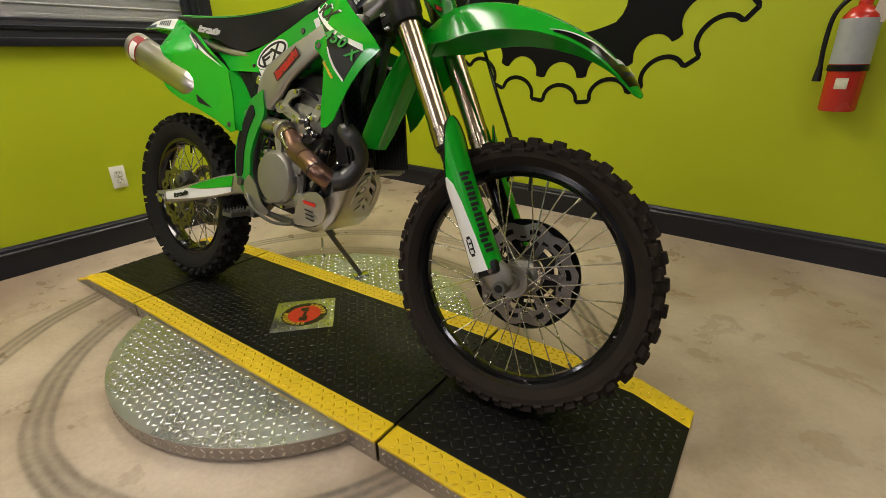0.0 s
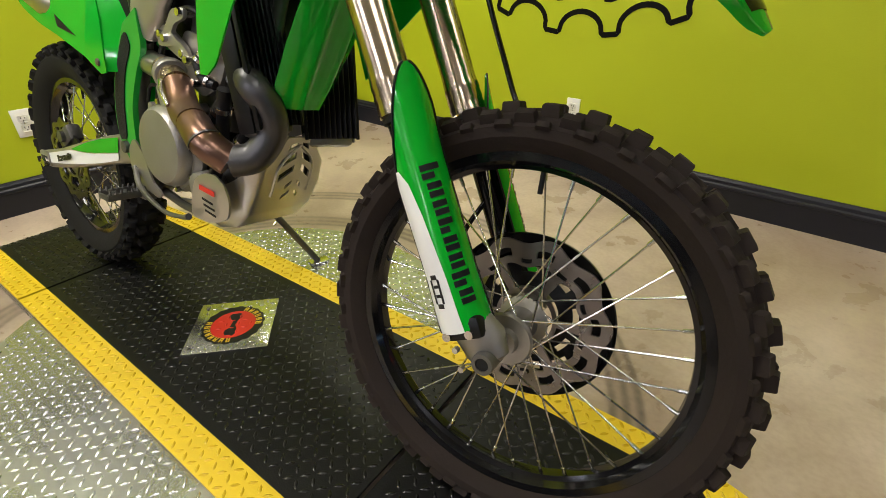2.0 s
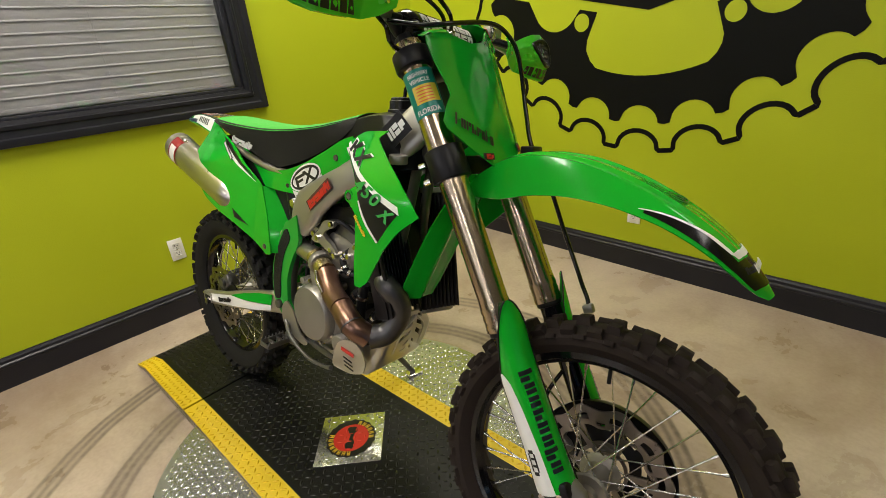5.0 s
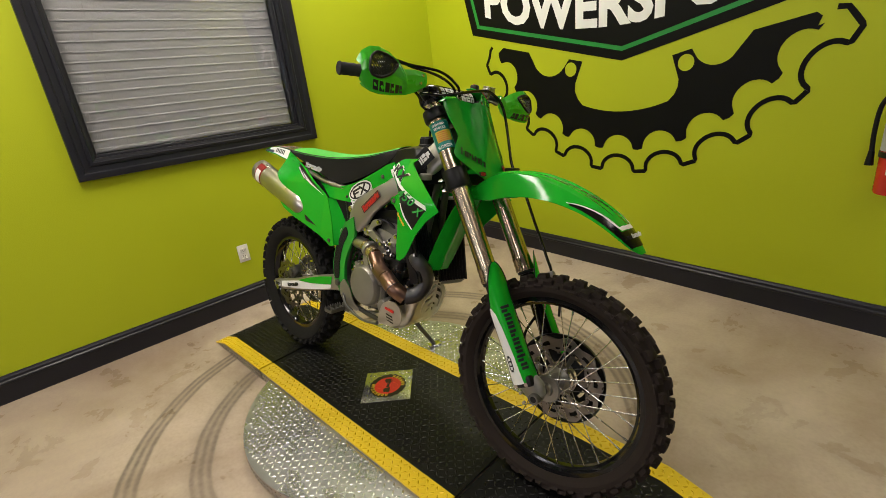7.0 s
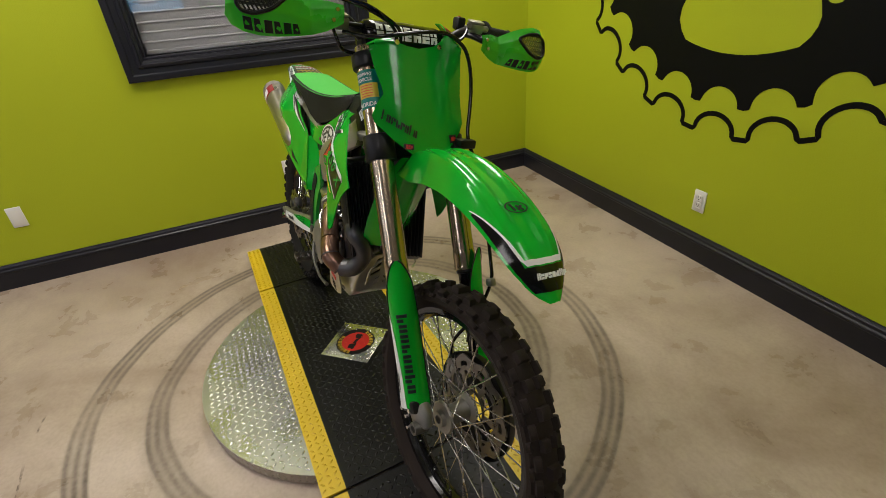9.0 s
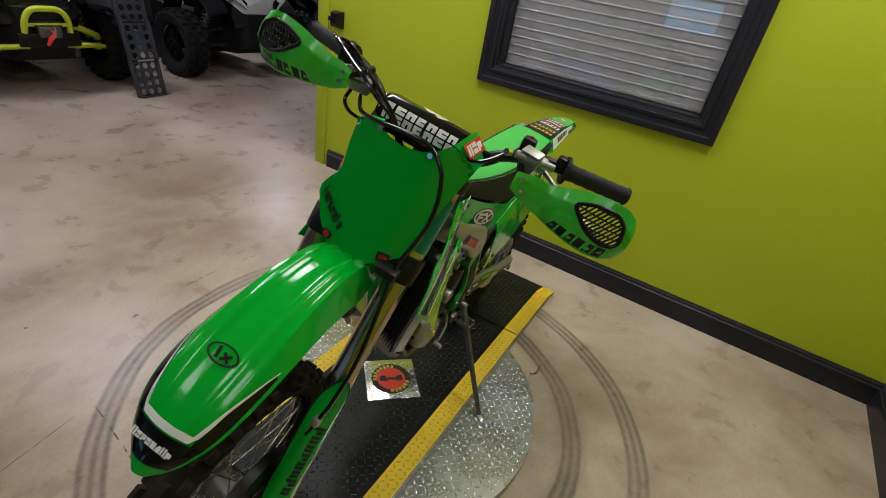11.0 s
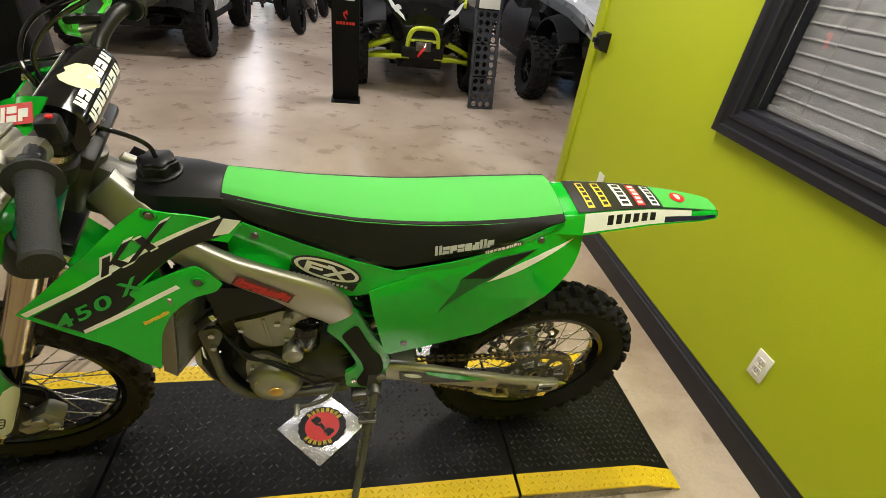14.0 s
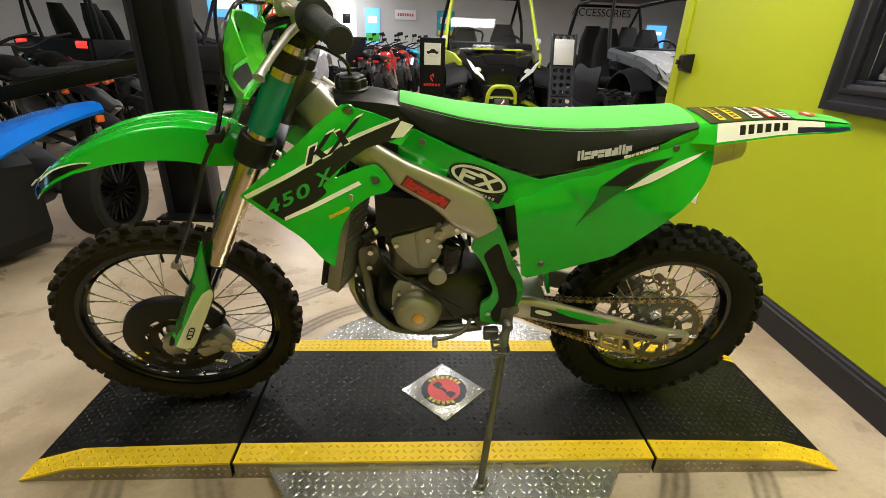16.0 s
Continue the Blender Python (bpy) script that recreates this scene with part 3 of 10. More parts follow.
def emblem():
    e = thing("wall_emblem", "black sprocket and shield emblem in vinyl on the lime wall", "wall sign", M_LOGO @ pose(0, -0.0008, 0, 90, 0, 0))

    def P(r, a):
        a = radians(a)
        return (GX + r * math.cos(a), GZ + r * math.sin(a))
    # thin wavy line outside the teeth
    tips = [TIP0 - PITCH * k for k in range(10)]

    def scallop(a0, a1, r_edge, depth, n=14):
        """A half round bite between two teeth, towards the hub."""
        mid, half = (a0 + a1) / 2, (a0 - a1) / 2
        return [P(r_edge - depth * math.sin(math.pi * k / n), mid + half * math.cos(math.pi * k / n)) for k in range(n + 1)]
    line = [P(1.039, TIP0 + 3.6), P(1.075, TIP0 + 4.2), P(1.115, TIP0 + 3.0)]
    for k, a in enumerate(tips):
        line += [P(1.150, a + 1.95), P(1.158, a + 1.6), P(1.158, a - 1.6), P(1.150, a - 1.95)]
        if k < len(tips) - 1:
            line += scallop(a - 2.0, tips[k + 1] + 2.0, 1.140, 0.078)[1:-1]
    line += [P(1.115, tips[-1] - 3.2), P(1.080, tips[-1] - 5.4), P(1.055, tips[-1] - 6.0)]
    bm = B()
    t, top, bot = 0.0115, [], []
    for i, p in enumerate(line):
        a, b_ = np.array(line[max(i - 1, 0)]), np.array(line[min(i + 1, len(line) - 1)])
        d = (b_ - a) / np.linalg.norm(b_ - a)
        nrm = np.array((-d[1], d[0])) * t
        top.append([bm.verts.new((*(np.array(p) + nrm), h)) for h in (0, 0.0008)])
        bot.append([bm.verts.new((*(np.array(p) - nrm), h)) for h in (0, 0.0008)])
    for i in range(len(line) - 1):
        for q in ((top[i][1], top[i + 1][1], bot[i + 1][1], bot[i][1]), (top[i][0], bot[i][0], bot[i + 1][0], top[i + 1][0]), (top[i][0], top[i + 1][0], top[i + 1][1], top[i][1]), (bot[i][1], bot[i + 1][1], bot[i + 1][0], bot[i][0])):
            bm.faces.new(q)
    part("outer_line", bm, LOGO_BLK, e)
    # toothed ring with two bolt ears
    out = [P(0.980, TIP0 + 1.6), P(1.008, TIP0 + 1.2)]
    for k, a in enumerate(tips):
        out += [P(1.026, a + 1.5) if k else P(1.014, a - 1.0), P(1.031, a), P(1.026, a - 1.7)]
        if k < len(tips) - 1:
            out += scallop(a - 1.8, tips[k + 1] + 1.8, 1.020, 0.080)[1:-1]
    out += [P(1.018, tips[-1] - 2.6), P(0.965, tips[-1] - 3.2)]

    def arc(cx, cz, r, a0, a1, n=10):
        return [(cx + r * math.cos(radians(a0 + (a1 - a0) * k / n)), cz + r * math.sin(radians(a0 + (a1 - a0) * k / n))) for k in range(n + 1)]
    inner = [P(0.785, -148.2)] + arc(-0.309, 1.377, 0.141, 205, 318) + [P(0.598, -126.1), P(0.566, -116.8), P(0.70, -116.0), P(0.745, -114.6), P(0.780, -111.6)]
    inner += [P(0.803, -108.5 + 3.9 * k) for k in range(11)] + [P(0.782, -66.4), P(0.755, -64.2), P(0.725, -62.8), P(0.596, -60.9), P(0.632, -52.0)]
    inner += arc(0.690, 1.339, 0.112, 218, 312) + [P(0.797, -34.1)]
    bm = B()
    flat_shape(bm, out + inner, 0.0008)
    part("toothed_ring", bm, LOGO_BLK, e)
    for ex_, ez, r in ((-0.154, 1.267, 0.042), (0.550, 1.249, 0.041)):
        bm = B()
        flat_shape(bm, arc(ex_, ez, r, 0, 345, 23), 0.0016)
        part("bolt_eye", bm, LIME, e)
    # shield
    cx = 0.19
    half = [(-1.19, 1.565), (0.0, 1.29), (1.19, 1.565), (1.36, 2.25), (-1.36, 2.25)]
    for nm, s, dz, mt, h in (("shield_border", 1.0, 0.0, LOGO_BLK, 0.0010), ("shield_line", 0.955, 0.024, LOGO_GRN, 0.0018), ("shield_field", 0.935, 0.036, LOGO_BLK, 0.0026)):
        bm = B()
        flat_shape(bm, [(cx + x * s, (z - 1.9) * s + 1.9 + (dz if z < 1.9 else -dz)) for x, z in half], h)
        part(nm, bm, mt, e)
    tx = lettering("lettering", "POWERSPORTS", 0.30, pose(0, 0, 0.0036), WHITE, e, 0.0, 0.0006, 2.16, 0.011)
    # the word is arched: its feet rise towards both ends
    for v in tx.data.vertices:
        v.co.y = 1.58 + v.co.y * 1.02 + 0.165 * v.co.x ** 2
        v.co.x += 0.215


emblem()

# ---- fire extinguisher ----


def extinguisher():
    m = M_LOGO @ pose(1.445, -0.085, 0.68)
    x = thing("fire_extinguisher", "red fire extinguisher with black hose on a wall bracket", "fire extinguisher", m)
    yup = Matrix.Rotation(radians(90), 4, "X")
    body = part("cylinder", lathe(B(), [(0.0, 0.0), (0.058, 0.0), (0.062, 0.008), (0.062, 0.32), (0.058, 0.345), (0.040, 0.370), (0.022, 0.380), (0.022, 0.395), (0, 0.395)], 32, yup, False), mat("red_enamel", (0.52, 0.025, 0.015), 0.25, var=0.08, coat=0.3), x)
    part("label", lathe(B(), [(0.0628, 0.175), (0.0628, 0.335), (0.0632, 0.335), (0.0632, 0.175)], 32, yup), mat("silver_grey_label", (0.34, 0.35, 0.36), 0.4, var=0.2, scale=30), body)
    part("shield_sticker", box(B(), (0.040, 0.002, 0.040), (-0.005, -0.0625, 0.105), 0.0008), mat("pale_sticker", (0.62, 0.62, 0.45), 0.4, var=0.3, scale=60), body)
    part("strap", lathe(B(), [(0.0635, 0.150), (0.0635, 0.172), (0.066, 0.172), (0.066, 0.150)], 32, yup), BLACKP, x)
    part("bracket", box(B(), (0.035, 0.02, 0.36), (0, 0.072, 0.22), 0.003), BLACKP, x)
    part("valve", cyl(B(), (0, 0, 0.39), (0, 0, 0.425), 0.02, 0.017, 16, 0.003), ALU, x)
    part("lever", box(B(), (0.10, 0.018, 0.008), (0.035, 0, 0.445), 0.003, (0, -14, 0)), ALU, x)
    part("handle", box(B(), (0.09, 0.018, 0.008), (0.035, 0, 0.422), 0.003, (0, 6, 0)), ALU, x)
    hose = part("hose", tube(B(), [(-0.012, 0, 0.41), (-0.05, 0, 0.405), (-0.085, 0, 0.35), (-0.092, 0, 0.25), (-0.088, 0, 0.16)], 0.009, 10), BLACKP, x)
    part("nozzle", cyl(B(), (-0.088, 0, 0.17), (-0.089, 0, 0.11), 0.010, 0.016, 14), BLACKP, hose)
    part("tag", box(B(), (0.045, 0.0015, 0.10), (0.055, -0.03, 0.37), 0, (0, 12, 8)), mat("service_tag", (0.6, 0.5, 0.42), 0.6, var=0.1), x)


extinguisher()

# ---- ceiling lights ----


def ceiling_light(x, y, sx, sy):
    o = thing("ceiling_light", "white recessed ceiling panel light", "ceiling light", pose(x, y, CEIL), "ceiling panel lights")
    bm = B()
    for s in (-1, 1):
        box(bm, (sx + 0.04, 0.025, 0.03), (0, s * (sy / 2 + 0.008), -0.015), 0.003)
        box(bm, (0.025, sy, 0.03), (s * (sx / 2 + 0.008), 0, -0.015), 0.003)
    part("frame", bm, WHITEP, o)
    part("diffuser", box(B(), (sx - 0.005, sy - 0.005, 0.008), (0, 0, -0.012)), LIT_PANEL, o)


for x, y, sx, sy, watts in PANELS:
    ceiling_light(x, y, sx, sy)

# ---- the turntable ----
TOP = 0.065


def tread(name, inside, z, pitch, length, width, height, material, parent, x0, x1, y0, y1, skip=None):
    """Raised lozenges in the alternating pattern of tread plate, all in one mesh."""
    verts, faces = [], []
    nx, ny = int((x1 - x0) / pitch) + 1, int((y1 - y0) / pitch) + 1
    quad = [(-0.5, 0.0, 0), (-0.2, -0.42, 0), (0.2, -0.5, 0), (0.5, 0.0, 0), (0.2, 0.42, 0), (-0.2, 0.5, 0), (-0.26, 0.0, 1), (0.26, 0.0, 1), (0.0, 0.16, 1), (0.0, -0.16, 1)]
    fl = [(0, 1, 6), (1, 9, 6), (1, 2, 9), (2, 7, 9), (2, 3, 7), (3, 4, 7), (4, 8, 7), (4, 5, 8), (5, 6, 8), (5, 0, 6), (6, 9, 8), (9, 7, 8)]
    for i in range(nx):
        for j in range(ny):
            cx, cy = x0 + (i + 0.5) * pitch, y0 + (j + 0.5) * pitch
            if not inside(cx, cy) or (skip and skip(cx, cy)):
                continue
            a = radians(45 if (i + j) % 2 else -45)
            c, s = math.cos(a), math.sin(a)
            k = len(verts)
            for u, v, h in quad:
                u, v = u * length, v * width
                verts.append((cx + u * c - v * s, cy + u * s + v * c, z(cx, cy) + h * height))
            faces += [tuple(k + q for q in f) for f in fl]
    ob = raw_mesh(name, verts, faces, material, parent, True)
    return tagged(ob, "", "", "", "stuff")


def turntable():
    t = thing("turntable", "low motorcycle turntable of tread plate with yellow edges", "turntable")
    R, HZ = 0.608, 0.050
    # round steel deck under the plank: two half discs
    for s in (-1, 1):
        pts = []
        a0 = math.asin(0.296 / R)
        for k in range(49):
            a = a0 + (math.pi - 2 * a0) * k / 48
            pts.append((R * math.cos(a), s * R * math.sin(a)))
        bm = B()
        lo = [bm.verts.new((x, y, 0.010)) for x, y in pts]
        hi = [bm.verts.new((x, y, HZ)) for x, y in pts]
        bm.faces.new(lo)
        bm.faces.new(hi)
        for k in range(len(pts)):
            bm.faces.new((lo[k], lo[(k + 1) % len(pts)], hi[(k + 1) % len(pts)], hi[k]))
        for q in bm.faces:
            if len(q.verts) == 4:
                q.material_index = 1
        rim = [e for e in bm.edges if all(abs(v.co.z - HZ) < 1e-6 for v in e.verts) and math.hypot(*((e.verts[0].co + e.verts[1].co) / 2).xy) > R * 0.97]
        bmesh.ops.bevel(bm, geom=rim, offset=0.003, segments=2, affect="EDGES")
        deck = part("half_disc", bm, PLATE, t, "silver tread plate half disc", None, 50, (PLATE_E,))
        tread("tread_pattern", lambda x, y, s=s: math.hypot(x, y) < R - 0.016 and s * y > 0.312, lambda x, y: HZ, 0.0232, 0.0225, 0.0072, 0.0022, PLATE_T, deck, -0.61, 0.61, -0.61, 0.61)
        # lozenges round the rim
        verts, faces = [], []
        n = 52
        for k in range(n):
            a = a0 + 0.03 + (math.pi - 2 * a0 - 0.06) * k / (n - 1)
            for lev, zz in enumerate((0.018, 0.036)):
                ang = radians(45 if (k + lev) % 2 else -45)
                i0 = len(verts)
                for u, v, h in ((-0.5, 0, 0), (0, -0.5, 0), (0.5, 0, 0), (0, 0.5, 0), (0, 0, 1)):
                    u, v = u * 0.017, v * 0.006
                    du, dv = u * math.cos(ang) - v * math.sin(ang), u * math.sin(ang) + v * math.cos(ang)
                    aa = a + du / R
                    rr = R + h * 0.0016
                    verts.append((rr * math.cos(aa), s * rr * math.sin(aa), zz + dv))
                faces += [(i0, i0 + 1, i0 + 4), (i0 + 1, i0 + 2, i0 + 4), (i0 + 2, i0 + 3, i0 + 4), (i0 + 3, i0, i0 + 4)]
        tagged(raw_mesh("rim_tread", verts, faces, PLATE_T, deck, True), "", "", "", "stuff")

    part("turning_hub", cyl(B(), (0, 0, 0.0), (0, 0, 0.012), 0.54, seg=48), BLACKP, t, "black hub under the disc")

    # the plank in three pieces, each folded from plate: (x0, x1, flat from, flat to)
    W, E = 0.305, 0.072

    def zf(x):
        ax = abs(x)
        return float(np.interp(ax, [0, 0.632, 1.085, 1.235], [TOP, TOP, 0.052, 0.006]))

    def strip(bm, xs, ya, yb, lift):
        top = [[bm.verts.new((x, y, zf(x) + lift)) for y in (ya, yb)] for x in xs]
        bot = [[bm.verts.new((x, y, max(zf(x) - 0.006, 0.001))) for y in (ya, yb)] for x in xs]
        for a, b_, c, d_ in zip(top, top[1:], bot, bot[1:]):
            bm.faces.new((a[0], a[1], b_[1], b_[0]))
            bm.faces.new((c[0], d_[0], d_[1], c[1]))
            bm.faces.new((a[0], b_[0], d_[0], c[0]))
            bm.faces.new((a[1], c[1], d_[1], b_[1]))
        bm.faces.new((top[0][0], bot[0][0], bot[0][1], top[0][1]))
        bm.faces.new((top[-1][0], top[-1][1], bot[-1][1], bot[-1][0]))
        return bm
    for nm, x0, x1, lab in (("deck_section", -0.626, 0.626, "black centre section of the plank"), ("ramp_section", 0.637, 1.235, "black end section sloping down to the floor"), ("ramp_section", -1.235, -0.637, "black end section sloping down to the floor")):
        cuts = sorted({x0, x1} | {s * v for v in (1.085, 1.16) for s in (-1, 1) if x0 < s * v < x1})
        sec = part(nm, strip(B(), cuts, -W + E, W - E, 0.0), MATBLK, t, lab, None, 30)
        for s in (-1, 1):
            a, b_ = sorted((s * (W - E), s * W))
            edge = part("edge_strip", strip(B(), cuts, a, b_, 0.0012), YELLOW, sec, "yellow painted tread plate edge", None, 30)
            bm = B()
            y = s * (W - 0.004)
            pts = [(x, zf(x) - 0.007) for x in cuts] + [(x, 0.001) for x in cuts[::-1]]
            pts = [p for i, p in enumerate(pts) if i == 0 or (abs(p[0] - pts[i - 1][0]) + abs(p[1] - pts[i - 1][1])) > 1e-5]
            lo = [bm.verts.new((x, y - 0.002, z)) for x, z in pts]
            hi = [bm.verts.new((x, y + 0.002, z)) for x, z in pts]
            bm.faces.new(lo)
            bm.faces.new(hi)
            for k in range(len(pts)):
                bm.faces.new((lo[k], lo[(k + 1) % len(pts)], hi[(k + 1) % len(pts)], hi[k]))
            skirt = part("side_skirt", bm, PLATE_E, sec, "bare steel side of the plank")
            verts, faces = [], []
            yo = s * (W - 0.0018)
            for k in range(int((x1 - x0) / 0.021)):
                xc = x0 + 0.014 + k * 0.021
                for lev, zc in enumerate((0.018, 0.040)):
                    if zc + 0.010 > zf(xc) - 0.008 or xc > x1 - 0.012:
                        continue
                    ang = radians(45 if (k + lev) % 2 else -45)
                    i0 = len(verts)
                    for u, v, h in ((-0.0085, 0, 0), (0, -0.0032, 0), (0.0085, 0, 0), (0, 0.0032, 0), (0, 0, 0.0015)):
                        verts.append((xc + u * math.cos(ang) - v * math.sin(ang), yo + s * h, zc + u * math.sin(ang) + v * math.cos(ang)))
                    faces += [(i0, i0 + 1, i0 + 4), (i0 + 1, i0 + 2, i0 + 4), (i0 + 2, i0 + 3, i0 + 4), (i0 + 3, i0, i0 + 4)]
            tagged(raw_mesh("skirt_tread", verts, faces, PLATE_T, sec, True), "", "", "", "stuff")
        part("seam_edge", box(B(), (0.012, 2 * W - 0.01, 0.05), (x0 + 0.006 if abs(x0) < 0.7 else x1 - 0.006, 0, 0.030)), BLACKP, sec)
        in_x = lambda x, a=x0, b_=x1: a + 0.012 < x < b_ - 0.012
        tread("black_tread", lambda x, y: in_x(x) and abs(y) < W - E - 0.012, lambda x, y: zf(x), 0.0226, 0.0222, 0.0072, 0.0020, BLACK_T, sec, x0, x1, -W, W,
              lambda x, y: abs(x) + abs(y) < 0.158)
        tread("yellow_tread", lambda x, y: in_x(x) and W - E + 0.010 < abs(y) < W - 0.008, lambda x, y: zf(x) + 0.0012, 0.0226, 0.0210, 0.0070, 0.0025, YELLOW_SH, sec, x0, x1, -W, W)
    # diamond badge
    bd = part("badge_plate", box(B(), (0.212, 0.212, 0.0035), (0, 0, TOP + 0.00175), 0.0008, (0, 0, 45)), mat("bare_badge_plate", (0.62, 0.62, 0.60), 0.24, metal=0.95, var=0.12), t, "square aluminium badge set cornerwise")
    zt = TOP + 0.0036

    def disc(nm, r, h, mt, teeth=0):
        pts = []
        n = 72
        for k in range(n):
            rr = r + (0.003 if teeth and (k // 2) % 2 else 0)
            pts.append((rr * math.cos(2 * math.pi * k / n), rr * math.sin(2 * math.pi * k / n)))
        part(nm, flat_shape(B(), pts, h), mt, bd, "", pose(0, 0, zt))
    disc("badge_ring", 0.079, 0.0005, BLACKD, 1)
    disc("badge_red", 0.058, 0.0009, REDD)
    # two arcs of yellow print round the ring
    for arc in ((214, 14.5, 8), (42, 14.5, 6)):
        for k in range(arc[2]):
            a = arc[0] + arc[1] * k
            ca, sa = math.cos(radians(a)), math.sin(radians(a))
            bm = B()
            for dx, dy, w_, h_ in ((-0.0035, 0, 0.003, 0.016), (0.0035, 0, 0.003, 0.016), (0, 0.0065 if k % 2 else -0.0065, 0.008, 0.003), (0, 0, 0.008, 0.003)):
                box(bm, (w_, h_, 0.0006), (dx, dy, 0))
            part("ring_mark", bm, YELD, bd, "", pose(0.0665 * ca, 0.0665 * sa, zt + 0.0012, 0, 0, a - 90))
    part("centre_mark", flat_shape(B(), [(-0.050, -0.012), (-0.038, -0.020), (-0.024, -0.014), (-0.010, -0.004), (0.016, -0.006), (0.028, -0.016), (0.046, -0.010), (0.050, 0.010), (0.036, 0.018), (0.018, 0.014), (0.004, 0.006), (-0.018, 0.008), (-0.030, 0.016), (-0.046, 0.010)], 0.0005), BLACKD, bd, "", pose(0, 0, zt + 0.0009, 0, 0, -50))
    in_badge = lambda x, y: abs(x) + abs(y) < 0.138
    tread("badge_tread", lambda x, y: in_badge(x, y) and math.hypot(x, y) > 0.082, lambda x, y: zt - 0.0002, 0.0226, 0.0210, 0.0070, 0.0014, PLATE_T, bd, -0.16, 0.16, -0.16, 0.16)
    tread("badge_tread", lambda x, y: math.hypot(x, y) < 0.050, lambda x, y: zt + 0.0008, 0.0226, 0.0190, 0.0060, 0.0016, REDD, bd, -0.16, 0.16, -0.16, 0.16)
    for s in (-1, 1):
        part("badge_bolt", cyl(B(), (s * 0.125, 0, zt - 0.0005), (s * 0.125, 0, zt + 0.002), 0.005, seg=12), STEEL, bd)
        part("badge_bolt", cyl(B(), (0, s * 0.125, zt - 0.0005), (0, s * 0.125, zt + 0.002), 0.005, seg=12), STEEL, bd)
    # locking peg on the disc's edge
    peg = part("locking_peg", tube(B(), [(-0.44, 0.455, 0.052), (-0.447, 0.475, 0.060), (-0.450, 0.482, 0.075), (-0.450, 0.483, 0.115)], 0.006, 10, 4), STEEL, t, "bent steel locking peg")


turntable()

# ---- the motorcycle: built upright, x forwards, y to its left, then leant on its stand ----
BIKE = thing("motorcycle", "green and black off-road motorcycle on its side stand on a turntable", "motorcycle", pose(0, -0.010, TOP, 0, 0, 1.4) @ pose(0, 0, 0, -9.8, 0, 0))
RAKE = radians(26.5)
AXIS = Vector((-math.sin(RAKE), 0, math.cos(RAKE)))
HEAD = Vector((0.37, 0, 1.10))
STEER = Matrix.Translation(HEAD) @ Matrix.Rotation(radians(5.5), 4, AXIS) @ Matrix.Translation(-HEAD)
I4 = Matrix()


def fork_x(z):
    return 0.777 - math.tan(RAKE) * (z - 0.34)


def grp(name, m=None, label="", parent=None):
    """An assembly under the motorcycle."""
    o = new(name)
    o.empty_display_size = 0.03
    o.parent = parent or BIKE
    if m is not None:
        o.matrix_basis = m
    if label:
        o["label"] = label
    return o


# -- wheels --


def tyre_mesh(bm, r, w, knob, depth, seg=96):
    """A knobbly tyre round the local y axis: a carcass and rows of blocks."""
    sec = [(r - depth, -w * 0.27), (r - depth * 0.86, -w * 0.36), (r - depth * 0.62, -w * 0.46), (r - depth * 0.36, -w * 0.475), (r - 0.013, -w * 0.37), (r - 0.002, -w * 0.18), (r, 0)]
    sec = sec + [(a, -b_) for a, b_ in sec[-2::-1]]
    lathe(bm, sec, seg, I4, True)

    return bm


def tread_blocks(g, r, w, knob, rubber):
    """Tapered rubber blocks in staggered rows round the tyre, alike ones on one mesh."""
    made = {}

    def block(a, y, dy, da, tilt, hgt, base):
        key = (round(y, 5), da, round(tilt, 3))
        if key not in made:
            bm = B()
            nrm = Vector((math.cos(tilt), math.sin(tilt), 0))
            side = Vector((-math.sin(tilt), math.cos(tilt), 0))
            o = Vector((base, y, 0))
            lo, mid, hi = [], [], []
            for u, v in ((-1, -1), (1, -1), (1, 1), (-1, 1)):
                along, across = Vector((0, 0, u * da / 2)), side * v * dy / 2
                lo.append(bm.verts.new(o + along * 1.12 + across * 1.1 - nrm * 0.006))
                mid.append(bm.verts.new(o + along * 0.97 + across * 0.97 + nrm * (hgt - 0.0016)))
                hi.append(bm.verts.new(o + along * 0.86 + across * 0.86 + nrm * hgt))
            bm.faces.new(hi)
            for k in range(4):
                q = (k + 1) % 4
                bm.faces.new((lo[k], lo[q], mid[q], mid[k]))
                bm.faces.new((mid[k], mid[q], hi[q], hi[k]))
            made[key] = part("tread_block", bm, rubber, g, "", Matrix.Rotation(-a, 4, "Y"), 60)
        else:
            ob = new("tread_block", made[key].data)
            ob.parent, ob.matrix_basis = g, Matrix.Rotation(-a, 4, "Y")
    n = 36
    for k in range(n):
        a = 2 * math.pi * k / n
        h = 2 * math.pi / n
        if k % 2 == 0:
            block(a, 0, w * 0.30, 0.026, 0, knob, r - 0.001)
        else:
            for s in (-1, 1):
                block(a, s * w * 0.155, w * 0.19, 0.024, s * 0.14, knob, r - 0.003)
        for s in (-1, 1):
            block(a + h * (0.5 if k % 2 else 0.4), s * w * 0.33, w * 0.17, 0.027, s * 0.55, knob * 0.95, r - 0.011)
            block(a, s * w * 0.435, w * 0.11, 0.019 if k % 2 else 0.025, s * 0.95, knob * 0.62, r - 0.019)


